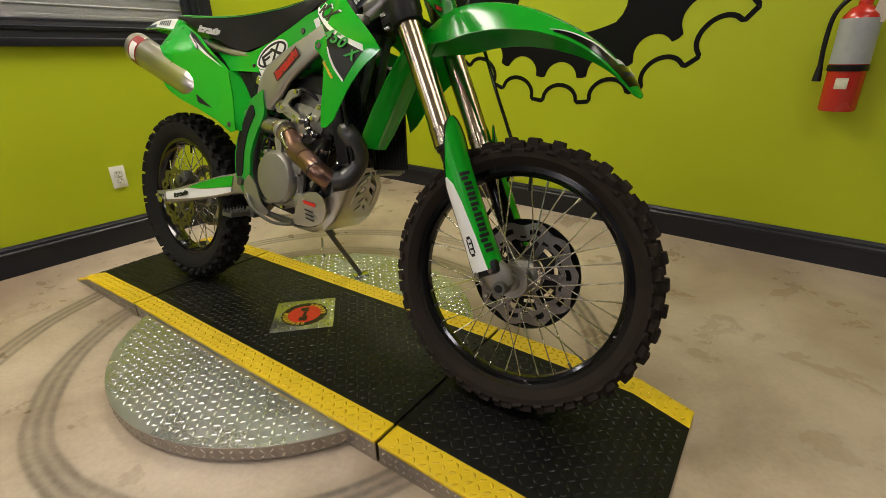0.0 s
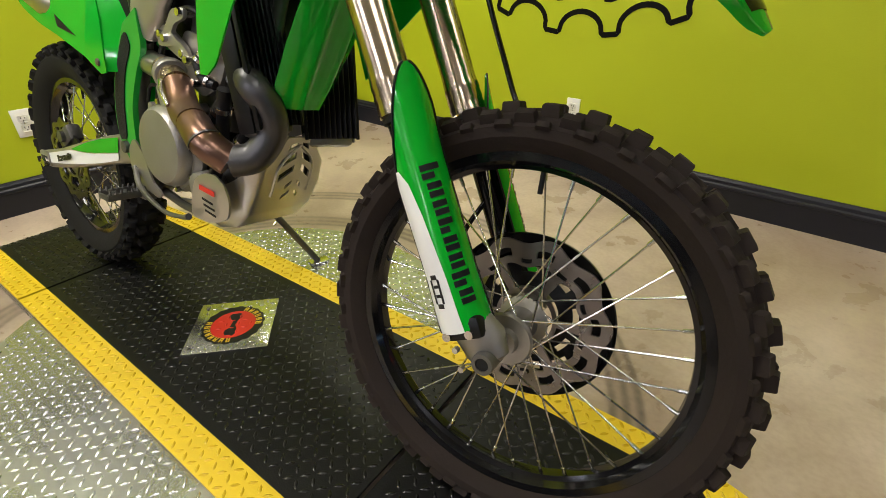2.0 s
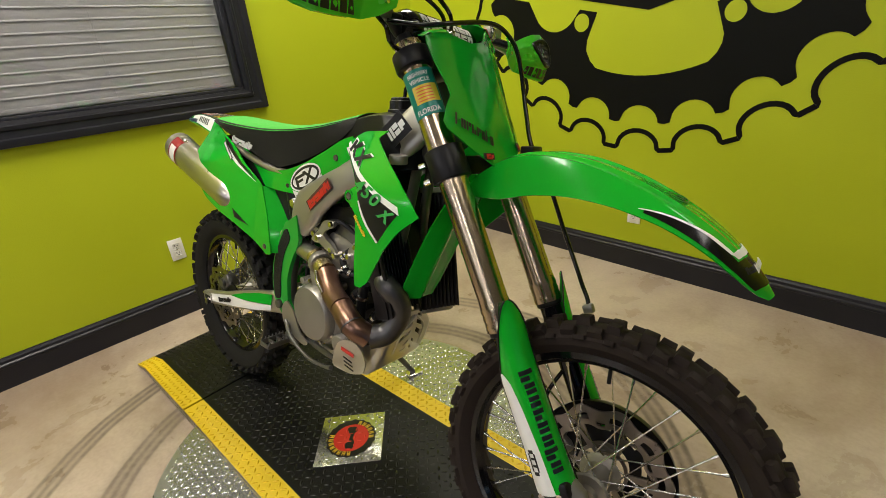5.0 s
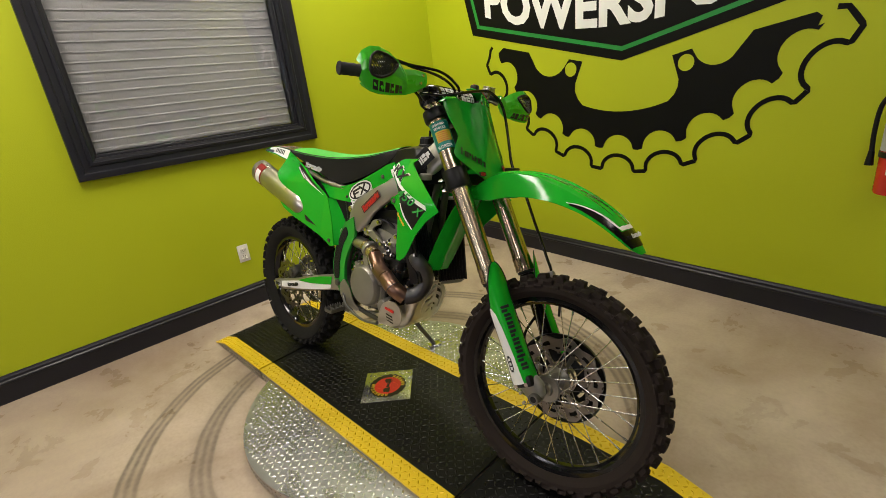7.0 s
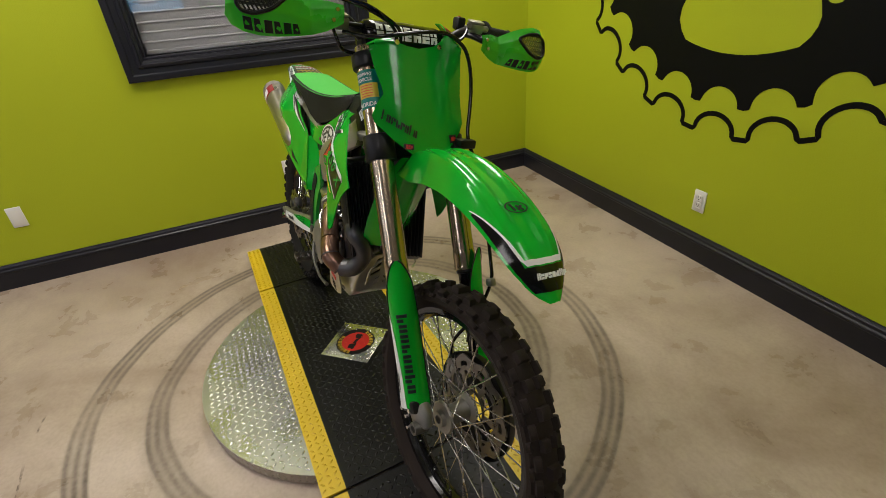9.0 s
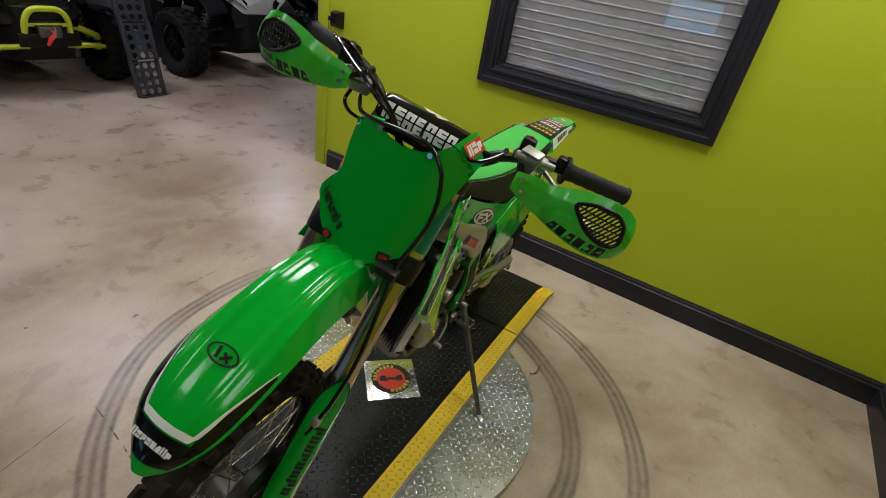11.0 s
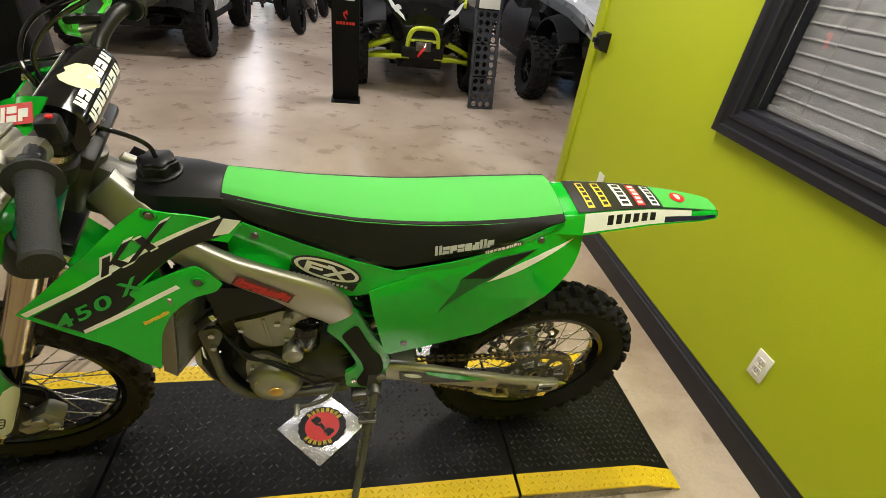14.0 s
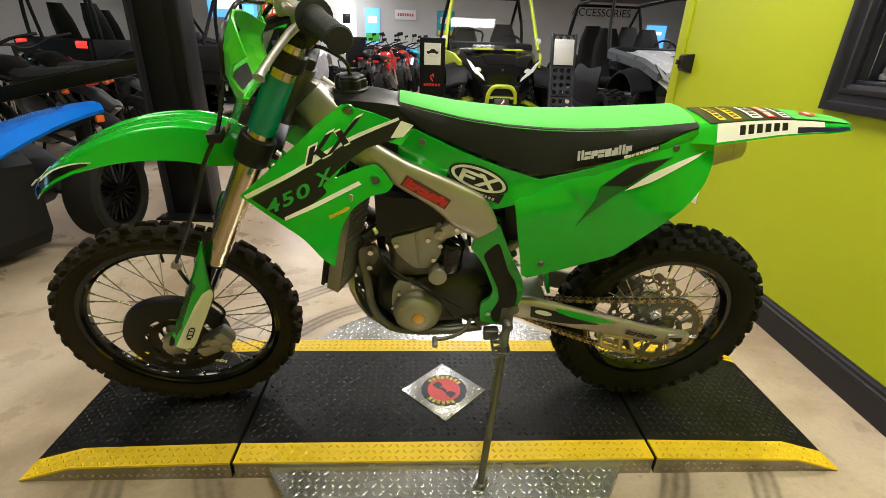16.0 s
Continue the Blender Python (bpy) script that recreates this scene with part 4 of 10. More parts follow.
def wheel(name, centre, r, w, knob, rim_r, rim_w, hub_r, hub_w, rubber, m, flange, label):
    g = grp(name, m @ Matrix.Translation(centre), label)
    part("tyre", tyre_mesh(B(), r - knob, w, knob, r - knob - rim_r - 0.007), rubber, g, "black knobbly tyre", None, 28)
    tread_blocks(g, r - knob, w, knob, rubber)
    h = rim_w / 2
    prof = [(rim_r + 0.010, -h), (rim_r + 0.011, -h + 0.004), (rim_r - 0.004, -h + 0.007), (rim_r - 0.009, -h * 0.45), (rim_r - 0.010, 0), (rim_r - 0.009, h * 0.45), (rim_r - 0.004, h - 0.007), (rim_r + 0.011, h - 0.004), (rim_r + 0.010, h),
            (rim_r - 0.006, h), (rim_r - 0.012, h - 0.010), (rim_r - 0.019, h * 0.40), (rim_r - 0.020, 0), (rim_r - 0.019, -h * 0.40), (rim_r - 0.012, -h + 0.010), (rim_r - 0.006, -h)]
    part("rim", lathe(B(), prof, 96), BLACKG, g, "gloss black spoked rim", None, 30)
    hh = hub_w / 2
    hubp = [(0.011, -hh - 0.012), (0.020, -hh - 0.012), (0.022, -hh), (hub_r, -hh), (hub_r + 0.003, -hh + 0.006), (hub_r, -hh + 0.010), (hub_r * 0.72, -hh + 0.016), (hub_r * 0.62, 0), (hub_r * 0.72, hh - 0.016), (hub_r, hh - 0.010), (hub_r + 0.003, hh - 0.006), (hub_r, hh), (0.022, hh), (0.020, hh + 0.012), (0.011, hh + 0.012)]
    part("hub", lathe(B(), hubp, 40), ALU, g, "cast aluminium hub")
    # 36 spokes on two shared meshes, each with its nipple
    first = None
    for k in range(36):
        a = 2 * math.pi * k / 36
        s = 1 if k % 2 else -1
        cross = (1 if (k // 2) % 2 else -1) * radians(48)
        p0 = Vector((hub_r * 0.97 * math.cos(cross), s * (hh - 0.006), hub_r * 0.97 * math.sin(cross)))
        p1 = Vector((rim_r - 0.013, s * 0.004, 0))
        key = (s, cross > 0)
        if first is None:
            first = {}
        if key not in first:
            bm = B()
            cyl(bm, p0, p1, 0.0017, seg=8)
            d = (p1 - p0).normalized()
            cyl(bm, p1 - d * 0.020, p1, 0.0032, 0.0032, 8)
            first[key] = part("spoke", bm, SPOKE, g, "", Matrix.Rotation(-a, 4, "Y"))
        else:
            o = new("spoke", first[key].data)
            o.parent, o.matrix_basis = g, Matrix.Rotation(-a, 4, "Y")
    part("valve_stem", cyl(B(), (0.0, 0.0, rim_r - 0.052), (0, 0, rim_r - 0.015), 0.004, seg=10), BLACKP, g)
    return g


FW = Vector((0.808, -0.010, 0.337))
RW = Vector((-0.671, 0, 0.341))
front = wheel("front_wheel", FW, 0.348, 0.088, 0.014, 0.273, 0.046, 0.040, 0.086, RUBBER_F, STEER, 1, "spoked front wheel with a knobbly tyre")
rear = wheel("rear_wheel", RW, 0.339, 0.110, 0.017, 0.230, 0.058, 0.046, 0.110, RUBBER, I4, 1, "spoked rear wheel with a knobbly tyre")


DISC = mat("brake_disc_steel", (0.235, 0.215, 0.195), 0.30, metal=1.0, var=0.2, scale=30)


def disc(parent, r, y, inner, n, mt=DISC, label="wavy drilled steel brake disc"):
    """A petal disc: a lobed band with slots on a carrier of six arms."""
    seg = 180
    radii = [inner, inner + 0.007, r * 0.69, r * 0.735, r * 0.785, r * 0.83, r * 0.88, r]

    def keep(i, j):
        k = j % 18
        if i == 1:
            return j % 30 < 6
        if i in (4, 5):
            return not 2 <= k < 9
        if i == 3:
            return not 11 <= k < 16
        return True

    def wave(i, a):
        return (0.0060 * math.sin(a * n) if i == 7 else 0.0045 * math.sin(a * n) if i == 6 else 0.0045 * math.sin(a * n) if i in (2, 3) else 0.0035 * math.sin(a * n)  if i > 3 else 0)
    bm = polar_plate(B(), radii, seg, keep, 0.0035, Matrix.Translation((0, y, 0)), wave)
    return part("brake_disc", bm, mt, parent, label)


disc(front, 0.135, 0.050, 0.046, 10)
disc(rear, 0.120, -0.066, 0.046, 12)
# front disc guard on the left: a black dished cover with slots
bm = polar_plate(B(), [0.050, 0.066, 0.072, 0.082, 0.095, 0.110, 0.140, 0.146], 96, lambda i, j: not (i in (4,) and (j % 8) < 5 and 30 < j < 90) and not (i == 2 and (j % 12) < 6), 0.003, Matrix.Translation((0, 0.072, 0)))
for v in bm.verts:
    rr = math.hypot(v.co.x, v.co.z)
    v.co.y += 0.010 * max(0, 1 - ((rr - 0.10) / 0.05) ** 2) - (0.018 if rr > 0.143 else 0)
part("disc_guard", bm, BLACKP, front, "black plastic front disc guard with slots")
bm = bars(B(), 7, 0.085, 0.013, 0.1, 0.75)
part("guard_print", bm, WHITE, front, "", pose(-0.075, 0.079, -0.100, -90, 180, 0) @ pose(0, 0, 0, 0, 0, -22))

# rear sprocket: toothed ring with windows
seg = 200


def spk(i, j):
    if i == 1:
        return j % 20 < 5
    if i == 2:
        return j % 20 < 7
    return i < 4 or j % 4 < 2


bm = polar_plate(B(), [0.046, 0.062, 0.082, 0.098, 0.118, 0.123], seg, spk, 0.006, Matrix.Translation((0, 0.066, 0)))
part("sprocket", bm, ALU_D, rear, "dark rear sprocket with cut-outs")
for k in range(6):
    a = 2 * math.pi * k / 6 + 0.1
    part("sprocket_bolt", cyl(B(), (0.055 * math.cos(a), 0.060, 0.055 * math.sin(a)), (0.055 * math.cos(a), 0.074, 0.055 * math.sin(a)), 0.005, seg=6), STEEL, rear)

# -- chain: links round the two sprockets, on shared meshes --
chain = grp("chain", None, "gold drive chain")


def chain_path():
    c0, r0 = Vector((-0.195, 0, 0.445)), 0.030
    c1, r1 = Vector((RW.x, 0, RW.z)), 0.122
    d = c1 - c0
    base = math.atan2(d.z, d.x)
    off = math.acos((r0 - r1) / d.length)
    pts = []
    up, dn = base - off, base + off
    a0 = Vector((c0.x + r0 * math.cos(up), 0, c0.z + r0 * math.sin(up)))
    a1 = Vector((c1.x + r1 * math.cos(up), 0, c1.z + r1 * math.sin(up)))
    b0 = Vector((c0.x + r0 * math.cos(dn), 0, c0.z + r0 * math.sin(dn)))
    b1 = Vector((c1.x + r1 * math.cos(dn), 0, c1.z + r1 * math.sin(dn)))
    if a0.z < b0.z:
        a0, a1, b0, b1, up, dn = b0, b1, a0, a1, dn, up
    for k in range(31):
        t = k / 30
        pts.append(a0.lerp(a1, t) - Vector((0, 0, 0.006 * math.sin(math.pi * t))))
    ua, da = math.atan2(a1.z - c1.z, a1.x - c1.x), math.atan2(b1.z - c1.z, b1.x - c1.x)
    if da < ua:
        da += 2 * math.pi
    for k in range(1, 30):
        a = ua + (da - ua) * k / 30
        pts.append(Vector((c1.x + r1 * math.cos(a), 0, c1.z + r1 * math.sin(a))))
    for k in range(31):
        pts.append(b1.lerp(b0, k / 30) - Vector((0, 0, 0.010 * math.sin(math.pi * k / 30))))
    return pts


pts = chain_path()
cum = [0]
for a, b_ in zip(pts, pts[1:]):
    cum.append(cum[-1] + (b_ - a).length)
P_LINK = 0.0159
link = {}
for k in range(int(cum[-1] / P_LINK)):
    s = (k + 0.5) * P_LINK
    i = max(j for j in range(len(cum)) if cum[j] <= s)
    i = min(i, len(pts) - 2)
    t = (s - cum[i]) / (cum[i + 1] - cum[i])
    p = pts[i].lerp(pts[i + 1], t)
    d = (pts[i + 1] - pts[i]).normalized()
    m = Matrix.Translation((p.x, 0.066, p.z)) @ Matrix.Rotation(-math.atan2(d.z, d.x), 4, "Y")
    kind = k % 2
    if kind not in link:
        bm = B()
        w = 0.0078 if kind else 0.0052
        for s_ in (-1, 1):
            loft(bm, [[(x, s_ * w + e, z) for x, z in ((-0.0125, 0), (-0.0105, 0.006), (-0.004, 0.0055), (0, 0.0038), (0.004, 0.0055), (0.0105, 0.006), (0.0125, 0), (0.0105, -0.006), (0.004, -0.0055), (0, -0.0038), (-0.004, -0.0055), (-0.0105, -0.006))] for e in (-0.0008, 0.0008)])
        if not kind:
            for x in (-0.00795, 0.00795):
                cyl(bm, (x, -0.0095, 0), (x, 0.0095, 0), 0.0035, seg=8)
        link[kind] = part("link", bm, CHAIN if kind else ALU_D, chain, "", m)
    else:
        o = new("link", link[kind].data)
        o.parent, o.matrix_basis = chain, m

# -- fork --
fork = grp("front_fork", STEER, "upside-down fork with champagne tubes")
FA = Vector((math.sin(RAKE), 0, -math.cos(RAKE)))      # down along the legs


def on_fork(z, y, fwd=0.0):
    n = Vector((math.cos(RAKE), 0, math.sin(RAKE)))
    return Vector((fork_x(z), y, z)) + n * fwd


YF = 0.105
for s in (-1, 1):
    y = s * YF
    bm = B()
    tz = [(1.165, 0.0275), (1.150, 0.0290), (0.990, 0.0290), (0.930, 0.0292), (0.860, 0.0292), (0.700, 0.0290), (0.690, 0.0300), (0.681, 0.0310), (0.676, 0.0300), (0.668, 0.0310), (0.662, 0.0300), (0.655, 0.0312), (0.646, 0.0312), (0.643, 0.026)]
    rings = []
    U, V = Vector((math.cos(RAKE), 0, math.sin(RAKE))), Vector((0, 1, 0))
    for z, r in tz:
        c = on_fork(z, y)
        rings.append([c + (U * math.cos(a) + V * math.sin(a)) * r for a in (2 * math.pi * k / 32 for k in range(32))])
    loft(bm, rings)
    leg = part("outer_tube", bm, GOLD, fork, "champagne anodised fork tube", None, 24)
    part("inner_tube", cyl(B(), on_fork(0.66, y), on_fork(0.36, y), 0.0235, seg=24), BLACKG, fork, "black inner fork tube")
    part("dust_seal", cyl(B(), on_fork(0.646, y), on_fork(0.636, y), 0.0285, seg=24, bevel=0.003), BLACKP, fork)
    part("fork_cap", cyl(B(), on_fork(1.164, y), on_fork(1.180, y), 0.024, 0.021, 8, 0.002), BLACKP, fork)
    # axle lug
    bm = B()
    a, b_ = on_fork(0.415, y), Vector((FW.x, y, FW.z))
    loft(bm, [[a + U * 0.029 * math.cos(t) + V * 0.029 * math.sin(t) for t in (2 * math.pi * k / 20 for k in range(20))],
              [a + FA * 0.03 + U * (0.004 + 0.032 * math.cos(t)) + V * 0.027 * math.sin(t) for t in (2 * math.pi * k / 20 for k in range(20))],
              [a + FA * 0.065 + U * (0.018 + 0.040 * math.cos(t)) + V * 0.024 * math.sin(t) for t in (2 * math.pi * k / 20 for k in range(20))],
              [a + FA * 0.100 + U * (0.022 + 0.032 * math.cos(t)) + V * 0.021 * math.sin(t) for t in (2 * math.pi * k / 20 for k in range(20))],
              [a + FA * 0.112 + U * (0.020 + 0.016 * math.cos(t)) + V * 0.014 * math.sin(t) for t in (2 * math.pi * k / 20 for k in range(20))]])
    lug = part("axle_lug", bm, ALU, fork, "cast aluminium axle lug")
    for k in (0, 1):
        c = on_fork(0.345 - k * 0.026, y, -0.012)
        part("pinch_bolt", cyl(B(), c + V * s * 0.020, c + V * s * 0.029, 0.0048, seg=6), STEEL, lug)
    # hollow axle end
    bm = lathe(B(), [(0.010, s * 0.088), (0.010, s * 0.128), (0.0155, s * 0.128), (0.0165, s * 0.124), (0.0165, s * 0.088)], 24, Matrix.Translation(FW))
    part("axle_end", bm, STEEL if s > 0 else ALU_D, lug)
    part("axle_hole", cyl(B(), FW + V * s * 0.10, FW + V * s * 0.126, 0.0098, seg=16), DARK, lug)
    # guard: green outside, white flank, wrapped round the front of the leg
    def guard_ring(z, r0, a0, a1, n, extra=0.0):
        c = on_fork(z, y, 0.004)
        return [c + (U * math.cos(a) + V * s * math.sin(a)) * (r0 + extra) for a in (a0 + (a1 - a0) * k / n for k in range(n + 1))]
    zs = [(0.694, 24, 36), (0.688, 14, 46), (0.672, 0, 60), (0.645, -18, 78), (0.610, -32, 100), (0.580, -38, 122), (0.560, -40, 140), (0.52, -40, 148), (0.44, -40, 148), (0.388, -36, 144), (0.370, -30, 136)]

    def gr(z):
        return float(np.interp(z, [0.38, 0.43, 0.60, 0.66, 0.70], [0.0385, 0.0355, 0.0365, 0.0420, 0.0440]))
    bm = B()
    loft(bm, [guard_ring(z, gr(z), radians(a0), radians(a1), 14) for z, a0, a1 in zs], False)
    thicken(bm, 0.0025)
    gd = part("fork_guard", bm, GREEN, fork, "green fork guard with a white flank")
    zw = [(0.578, 112, 123.5), (0.560, 94, 140.5), (0.52, 84, 148.5), (0.44, 74, 148.5), (0.388, 70, 144.5), (0.370, 68, 136.5)]
    bm = B()
    loft(bm, [guard_ring(z, gr(z) + 0.0012, radians(a0), radians(a1), 8) for z, a0, a1 in zw], False)
    thicken(bm, 0.0006)
    part("white_flank", bm, WHITE, gd)
    # dark beading along the rear and front edges
    for side_ in (1, 2):
        part("edge_bead", tube(B(), [guard_ring(q[0], gr(q[0]) + 0.0004, radians(q[side_]), radians(q[side_]) + 0.01, 1)[0] for q in zs], 0.0018, 6, 2), BLACKP, gd)
    # print down the guard: eight dark marks on the outer face, each of two bars
    for k in range(8):
        zc = 0.568 - 0.0222 * k
        tall = 21 if k in (0, 6) else 16
        for z0, z1, c0, c1 in ((0.0088, 0.0012, -1, 1), (-0.0014, -0.0088, -1 if k % 3 else -0.3, 1)):
            bm = B()
            loft(bm, [guard_ring(z, gr(z) + 0.0012, radians(40 + c0 * tall), radians(40 + c1 * tall), 4) for z in (zc + z0, zc + z1)], False)
            thicken(bm, 0.0004)
            part("guard_mark", bm, BLACKD, gd)
    # round mark at the foot of the white flank: a dark ring
    for z0, z1, c0, c1 in ((0.447, 0.441, 96, 112), (0.441, 0.410, 92, 97), (0.441, 0.410, 111, 116), (0.410, 0.404, 96, 112), (0.434, 0.430, 98, 110), (0.422, 0.418, 98, 110)):
        bm = B()
        loft(bm, [guard_ring(z, gr(z) + 0.0022, radians(c0), radians(c1), 4) for z in (z0, z1)], False)
        thicken(bm, 0.0004)
        part("round_mark", bm, BLACKD, gd)
    part("guard_foot", box(B(), (0.060, 0.036, 0.034), on_fork(0.372, y + s * 0.014, 0.010), 0.008, (0, -26.5, 0)), BLACKP, fork)
    for fwd in (-0.014, 0.022):
        c = on_fork(0.366, y + s * 0.030, fwd)
        part("guard_bolt", cyl(B(), c, c + V * s * 0.006, 0.0065, seg=12), STEEL, fork)
    # brand band at the top of the tube
    if s < 0:
        bm = B()
        loft(bm, [[on_fork(z, y) + (U * math.cos(a) + V * math.sin(a)) * 0.0298 for a in (math.radians(-150 + 10 * k) for k in range(22))] for z in (1.110, 1.028)], False)
        thicken(bm, 0.0005)
        st = part("registration_band", bm, TEALD, fork, "green and white registration sticker")
        bm = B()
        loft(bm, [[on_fork(z, y) + (U * math.cos(a) + V * math.sin(a)) * 0.0304 for a in (math.radians(-95 + 10 * k) for k in range(11))] for z in (1.081, 1.050)], False)
        thicken(bm, 0.0004)
        part("yellow_field", bm, YELD, st)
        for text, z, high, wide in (("HIGHWAY", 1.100, 0.011, 0.044), ("VEHICLE", 1.089, 0.011, 0.042), ("FLORIDA", 1.036, 0.014, 0.050)):
            word = lettering("registration_word", text, high, Matrix(), WHITE, st, 0.0, 0.0003, wide, 0.0002)
            for v in word.data.vertices:
                a = radians(-58) + v.co.x / 0.0304
                v.co = on_fork(z, y) - FA * v.co.y + (U * math.cos(a) + V * math.sin(a)) * (0.0304 + v.co.z)
        for k in range(5):
            bm = B()
            loft(bm, [[on_fork(zz, y) + (U * math.cos(a) + V * math.sin(a)) * 0.0309 for a in (math.radians(-82 + 10 * q) for q in range(7))] for zz in (1.0768 - 0.0055 * k, 1.0750 - 0.0055 * k)], False)
            thicken(bm, 0.0003)
            part("print_bar", bm, ORANGE, st)
    else:
        bm = B()
        loft(bm, [[on_fork(z, y) + (U * math.cos(a) + V * math.sin(a)) * 0.0298 for a in (math.radians(10 + 10 * k) for k in range(22))] for z in (1.10, 0.985)], False)
        thicken(bm, 0.0005)
        part("registration_band", bm, TEALD, fork, "dark green registration sticker")

# clamps
bm = B()
for s in (-1, 1):
    cyl(bm, on_fork(0.972, s * YF), on_fork(0.915, s * YF), 0.0385, seg=28, bevel=0.004)
box(bm, (0.055, 2 * YF - 0.03, 0.042), on_fork(0.943, 0, -0.028), 0.008, (0, -26.5, 0))
part("lower_clamp", bm, BLACKP, fork, "black lower triple clamp")
bm = B()
for s in (-1, 1):
    cyl(bm, on_fork(1.150, s * YF), on_fork(1.118, s * YF), 0.0385, seg=28, bevel=0.004)
box(bm, (0.060, 2 * YF - 0.03, 0.028), on_fork(1.136, 0, -0.026), 0.008, (0, -26.5, 0))
part("upper_clamp", bm, BLACKP, fork, "black upper triple clamp")
part("stem_nut", cyl(B(), on_fork(1.148, 0, -0.03), on_fork(1.166, 0, -0.03), 0.016, seg=6), STEEL, fork)
for s in (-1, 1):
    for z in (0.958, 0.928):
        c = on_fork(z, s * (YF + 0.012), -0.034)
        part("clamp_bolt", cyl(B(), c - U * 0.010, c - U * 0.022 + V * s * 0.004, 0.0055, seg=6), STEEL, fork)
# hose guides: black line from the plate down the left leg to the caliper
part("brake_hose", tube(B(), [(0.366, -0.165, 1.196), (0.420, -0.124, 1.193), (0.450, -0.074, 1.203), (0.463, 0.0, 1.218), (0.470, 0.062, 1.221), (0.482, 0.102, 1.199), (0.490, 0.118, 1.172), (0.497, 0.127, 1.136), (0.506, 0.129, 1.094), (0.521, 0.122, 1.047), (0.545, 0.110, 0.985), (0.585, 0.122, 0.915), (0.634, 0.134, 0.80), (0.684, 0.132, 0.700), (0.712, 0.122, 0.64), (0.700, 0.098, 0.54), (0.660, 0.07, 0.44), (0.675, 0.062, 0.385)], 0.0048, 10), BLACKG, fork, "black brake hose")
part("hose_clamp", box(B(), (0.024, 0.018, 0.022), (0.712, 0.122, 0.645), 0.005, (0, -26, 0)), ALU, fork)
part("hose_guide", box(B(), (0.030, 0.050, 0.022), (0.552, 0.098, 0.972), 0.004), BLACKP, fork)
# front caliper behind the left leg
bm = B()
box(bm, (0.085, 0.050, 0.060), (0.690, 0.082, 0.338), 0.014, (0, 30, 0))
box(bm, (0.060, 0.030, 0.040), (0.715, 0.098, 0.318), 0.010, (0, 20, 0))
cyl(bm, (0.690, 0.10, 0.350), (0.690, 0.116, 0.350), 0.017, seg=18, bevel=0.002)
cyl(bm, (0.665, 0.10, 0.325), (0.665, 0.114, 0.325), 0.015, seg=18, bevel=0.002)
part("front_caliper", bm, ALU, fork, "cast front brake caliper")

# -- front fender --


def fender_sections(stations, n=16):
    rings = []
    for x, z, w, drop, ridge, tx in stations:
        ring = []
        for k in range(n + 1):
            t = -1 + 2 * k / n
            e = abs(t)
            zz = z - drop * max(0, (e - 0.70) / 0.30) ** 1.1 - 0.006 * e
            # two raised ribs beside a flat middle
            zz += ridge * 0.80 * max(0, 1 - abs(e - 0.42) / 0.16)
            ring.append((x - tx * (1 - 0.0) * e ** 2, t * w, zz))
        rings.append(ring)
    return rings


ST = [(0.470, 0.902, 0.050, 0.020, 0.002, 0), (0.520, 0.938, 0.064, 0.048, 0.004, 0), (0.575, 0.968, 0.075, 0.078, 0.006, 0), (0.64, 0.978, 0.079, 0.070, 0.008, 0.005), (0.72, 0.971, 0.084, 0.056, 0.009, 0.006),
      (0.80, 0.949, 0.089, 0.041, 0.008, 0.006), (0.88, 0.915, 0.090, 0.027, 0.005, 0.008), (0.94, 0.879, 0.084, 0.018, 0.003, 0.012), (0.985, 0.843, 0.071, 0.010, 0.002, 0.018), (1.006, 0.819, 0.056, 0.006, 0.001, 0.020), (1.020, 0.799, 0.036, 0.003, 0, 0.016), (1.027, 0.788, 0.014, 0.001, 0, 0.006)]


def interp_st(x):
    xs = [s[0] for s in ST]
    h = max(0.0, min(0.036, x - xs[0], xs[-1] - x))
    at = x + h * np.array([-1, -0.6, -0.3, 0, 0.3, 0.6, 1])
    return [x] + [float(np.average(np.interp(at, xs, [s[k] for s in ST]), weights=[1, 2, 3, 3, 3, 2, 1])) for k in range(1, 6)]


xs = list(np.linspace(0.47, 0.90, 20)) + list(np.linspace(0.915, 1.027, 18))
fullst = [interp_st(x) for x in xs]
bm = B()
loft(bm, fender_sections(fullst, 40), False)
bmesh.ops.smooth_vert(bm, verts=[v for v in bm.verts if not v.is_boundary], factor=0.12, use_axis_x=False, use_axis_z=True)
thicken(bm, 0.003)
fend = part("front_fender", bm, GREEN, BIKE, "glossy green front fender with black and white tip", STEER, 45)


bm = B()
rings = []
for x, z, w, back in ((0.500, 0.925, 0.056, 0.0), (0.466, 0.868, 0.070, 0.012), (0.436, 0.800, 0.076, 0.022), (0.404, 0.725, 0.076, 0.028), (0.374, 0.660, 0.070, 0.030), (0.352, 0.618, 0.056, 0.026)):
    rings.append([(x - back * abs(t) ** 2.2 + 0.006 * math.exp(-((abs(t) - 0.4) / 0.12) ** 2), t * w, z) for t in np.linspace(-1, 1, 17)])
loft(bm, rings, False)
bmesh.ops.subdivide_edges(bm, edges=bm.edges[:], cuts=1, use_grid_fill=True, smooth=0.5)
thicken(bm, 0.003)
part("fender_tail", bm, GREEN, fend, "green fender tail behind the fork", None, 45)


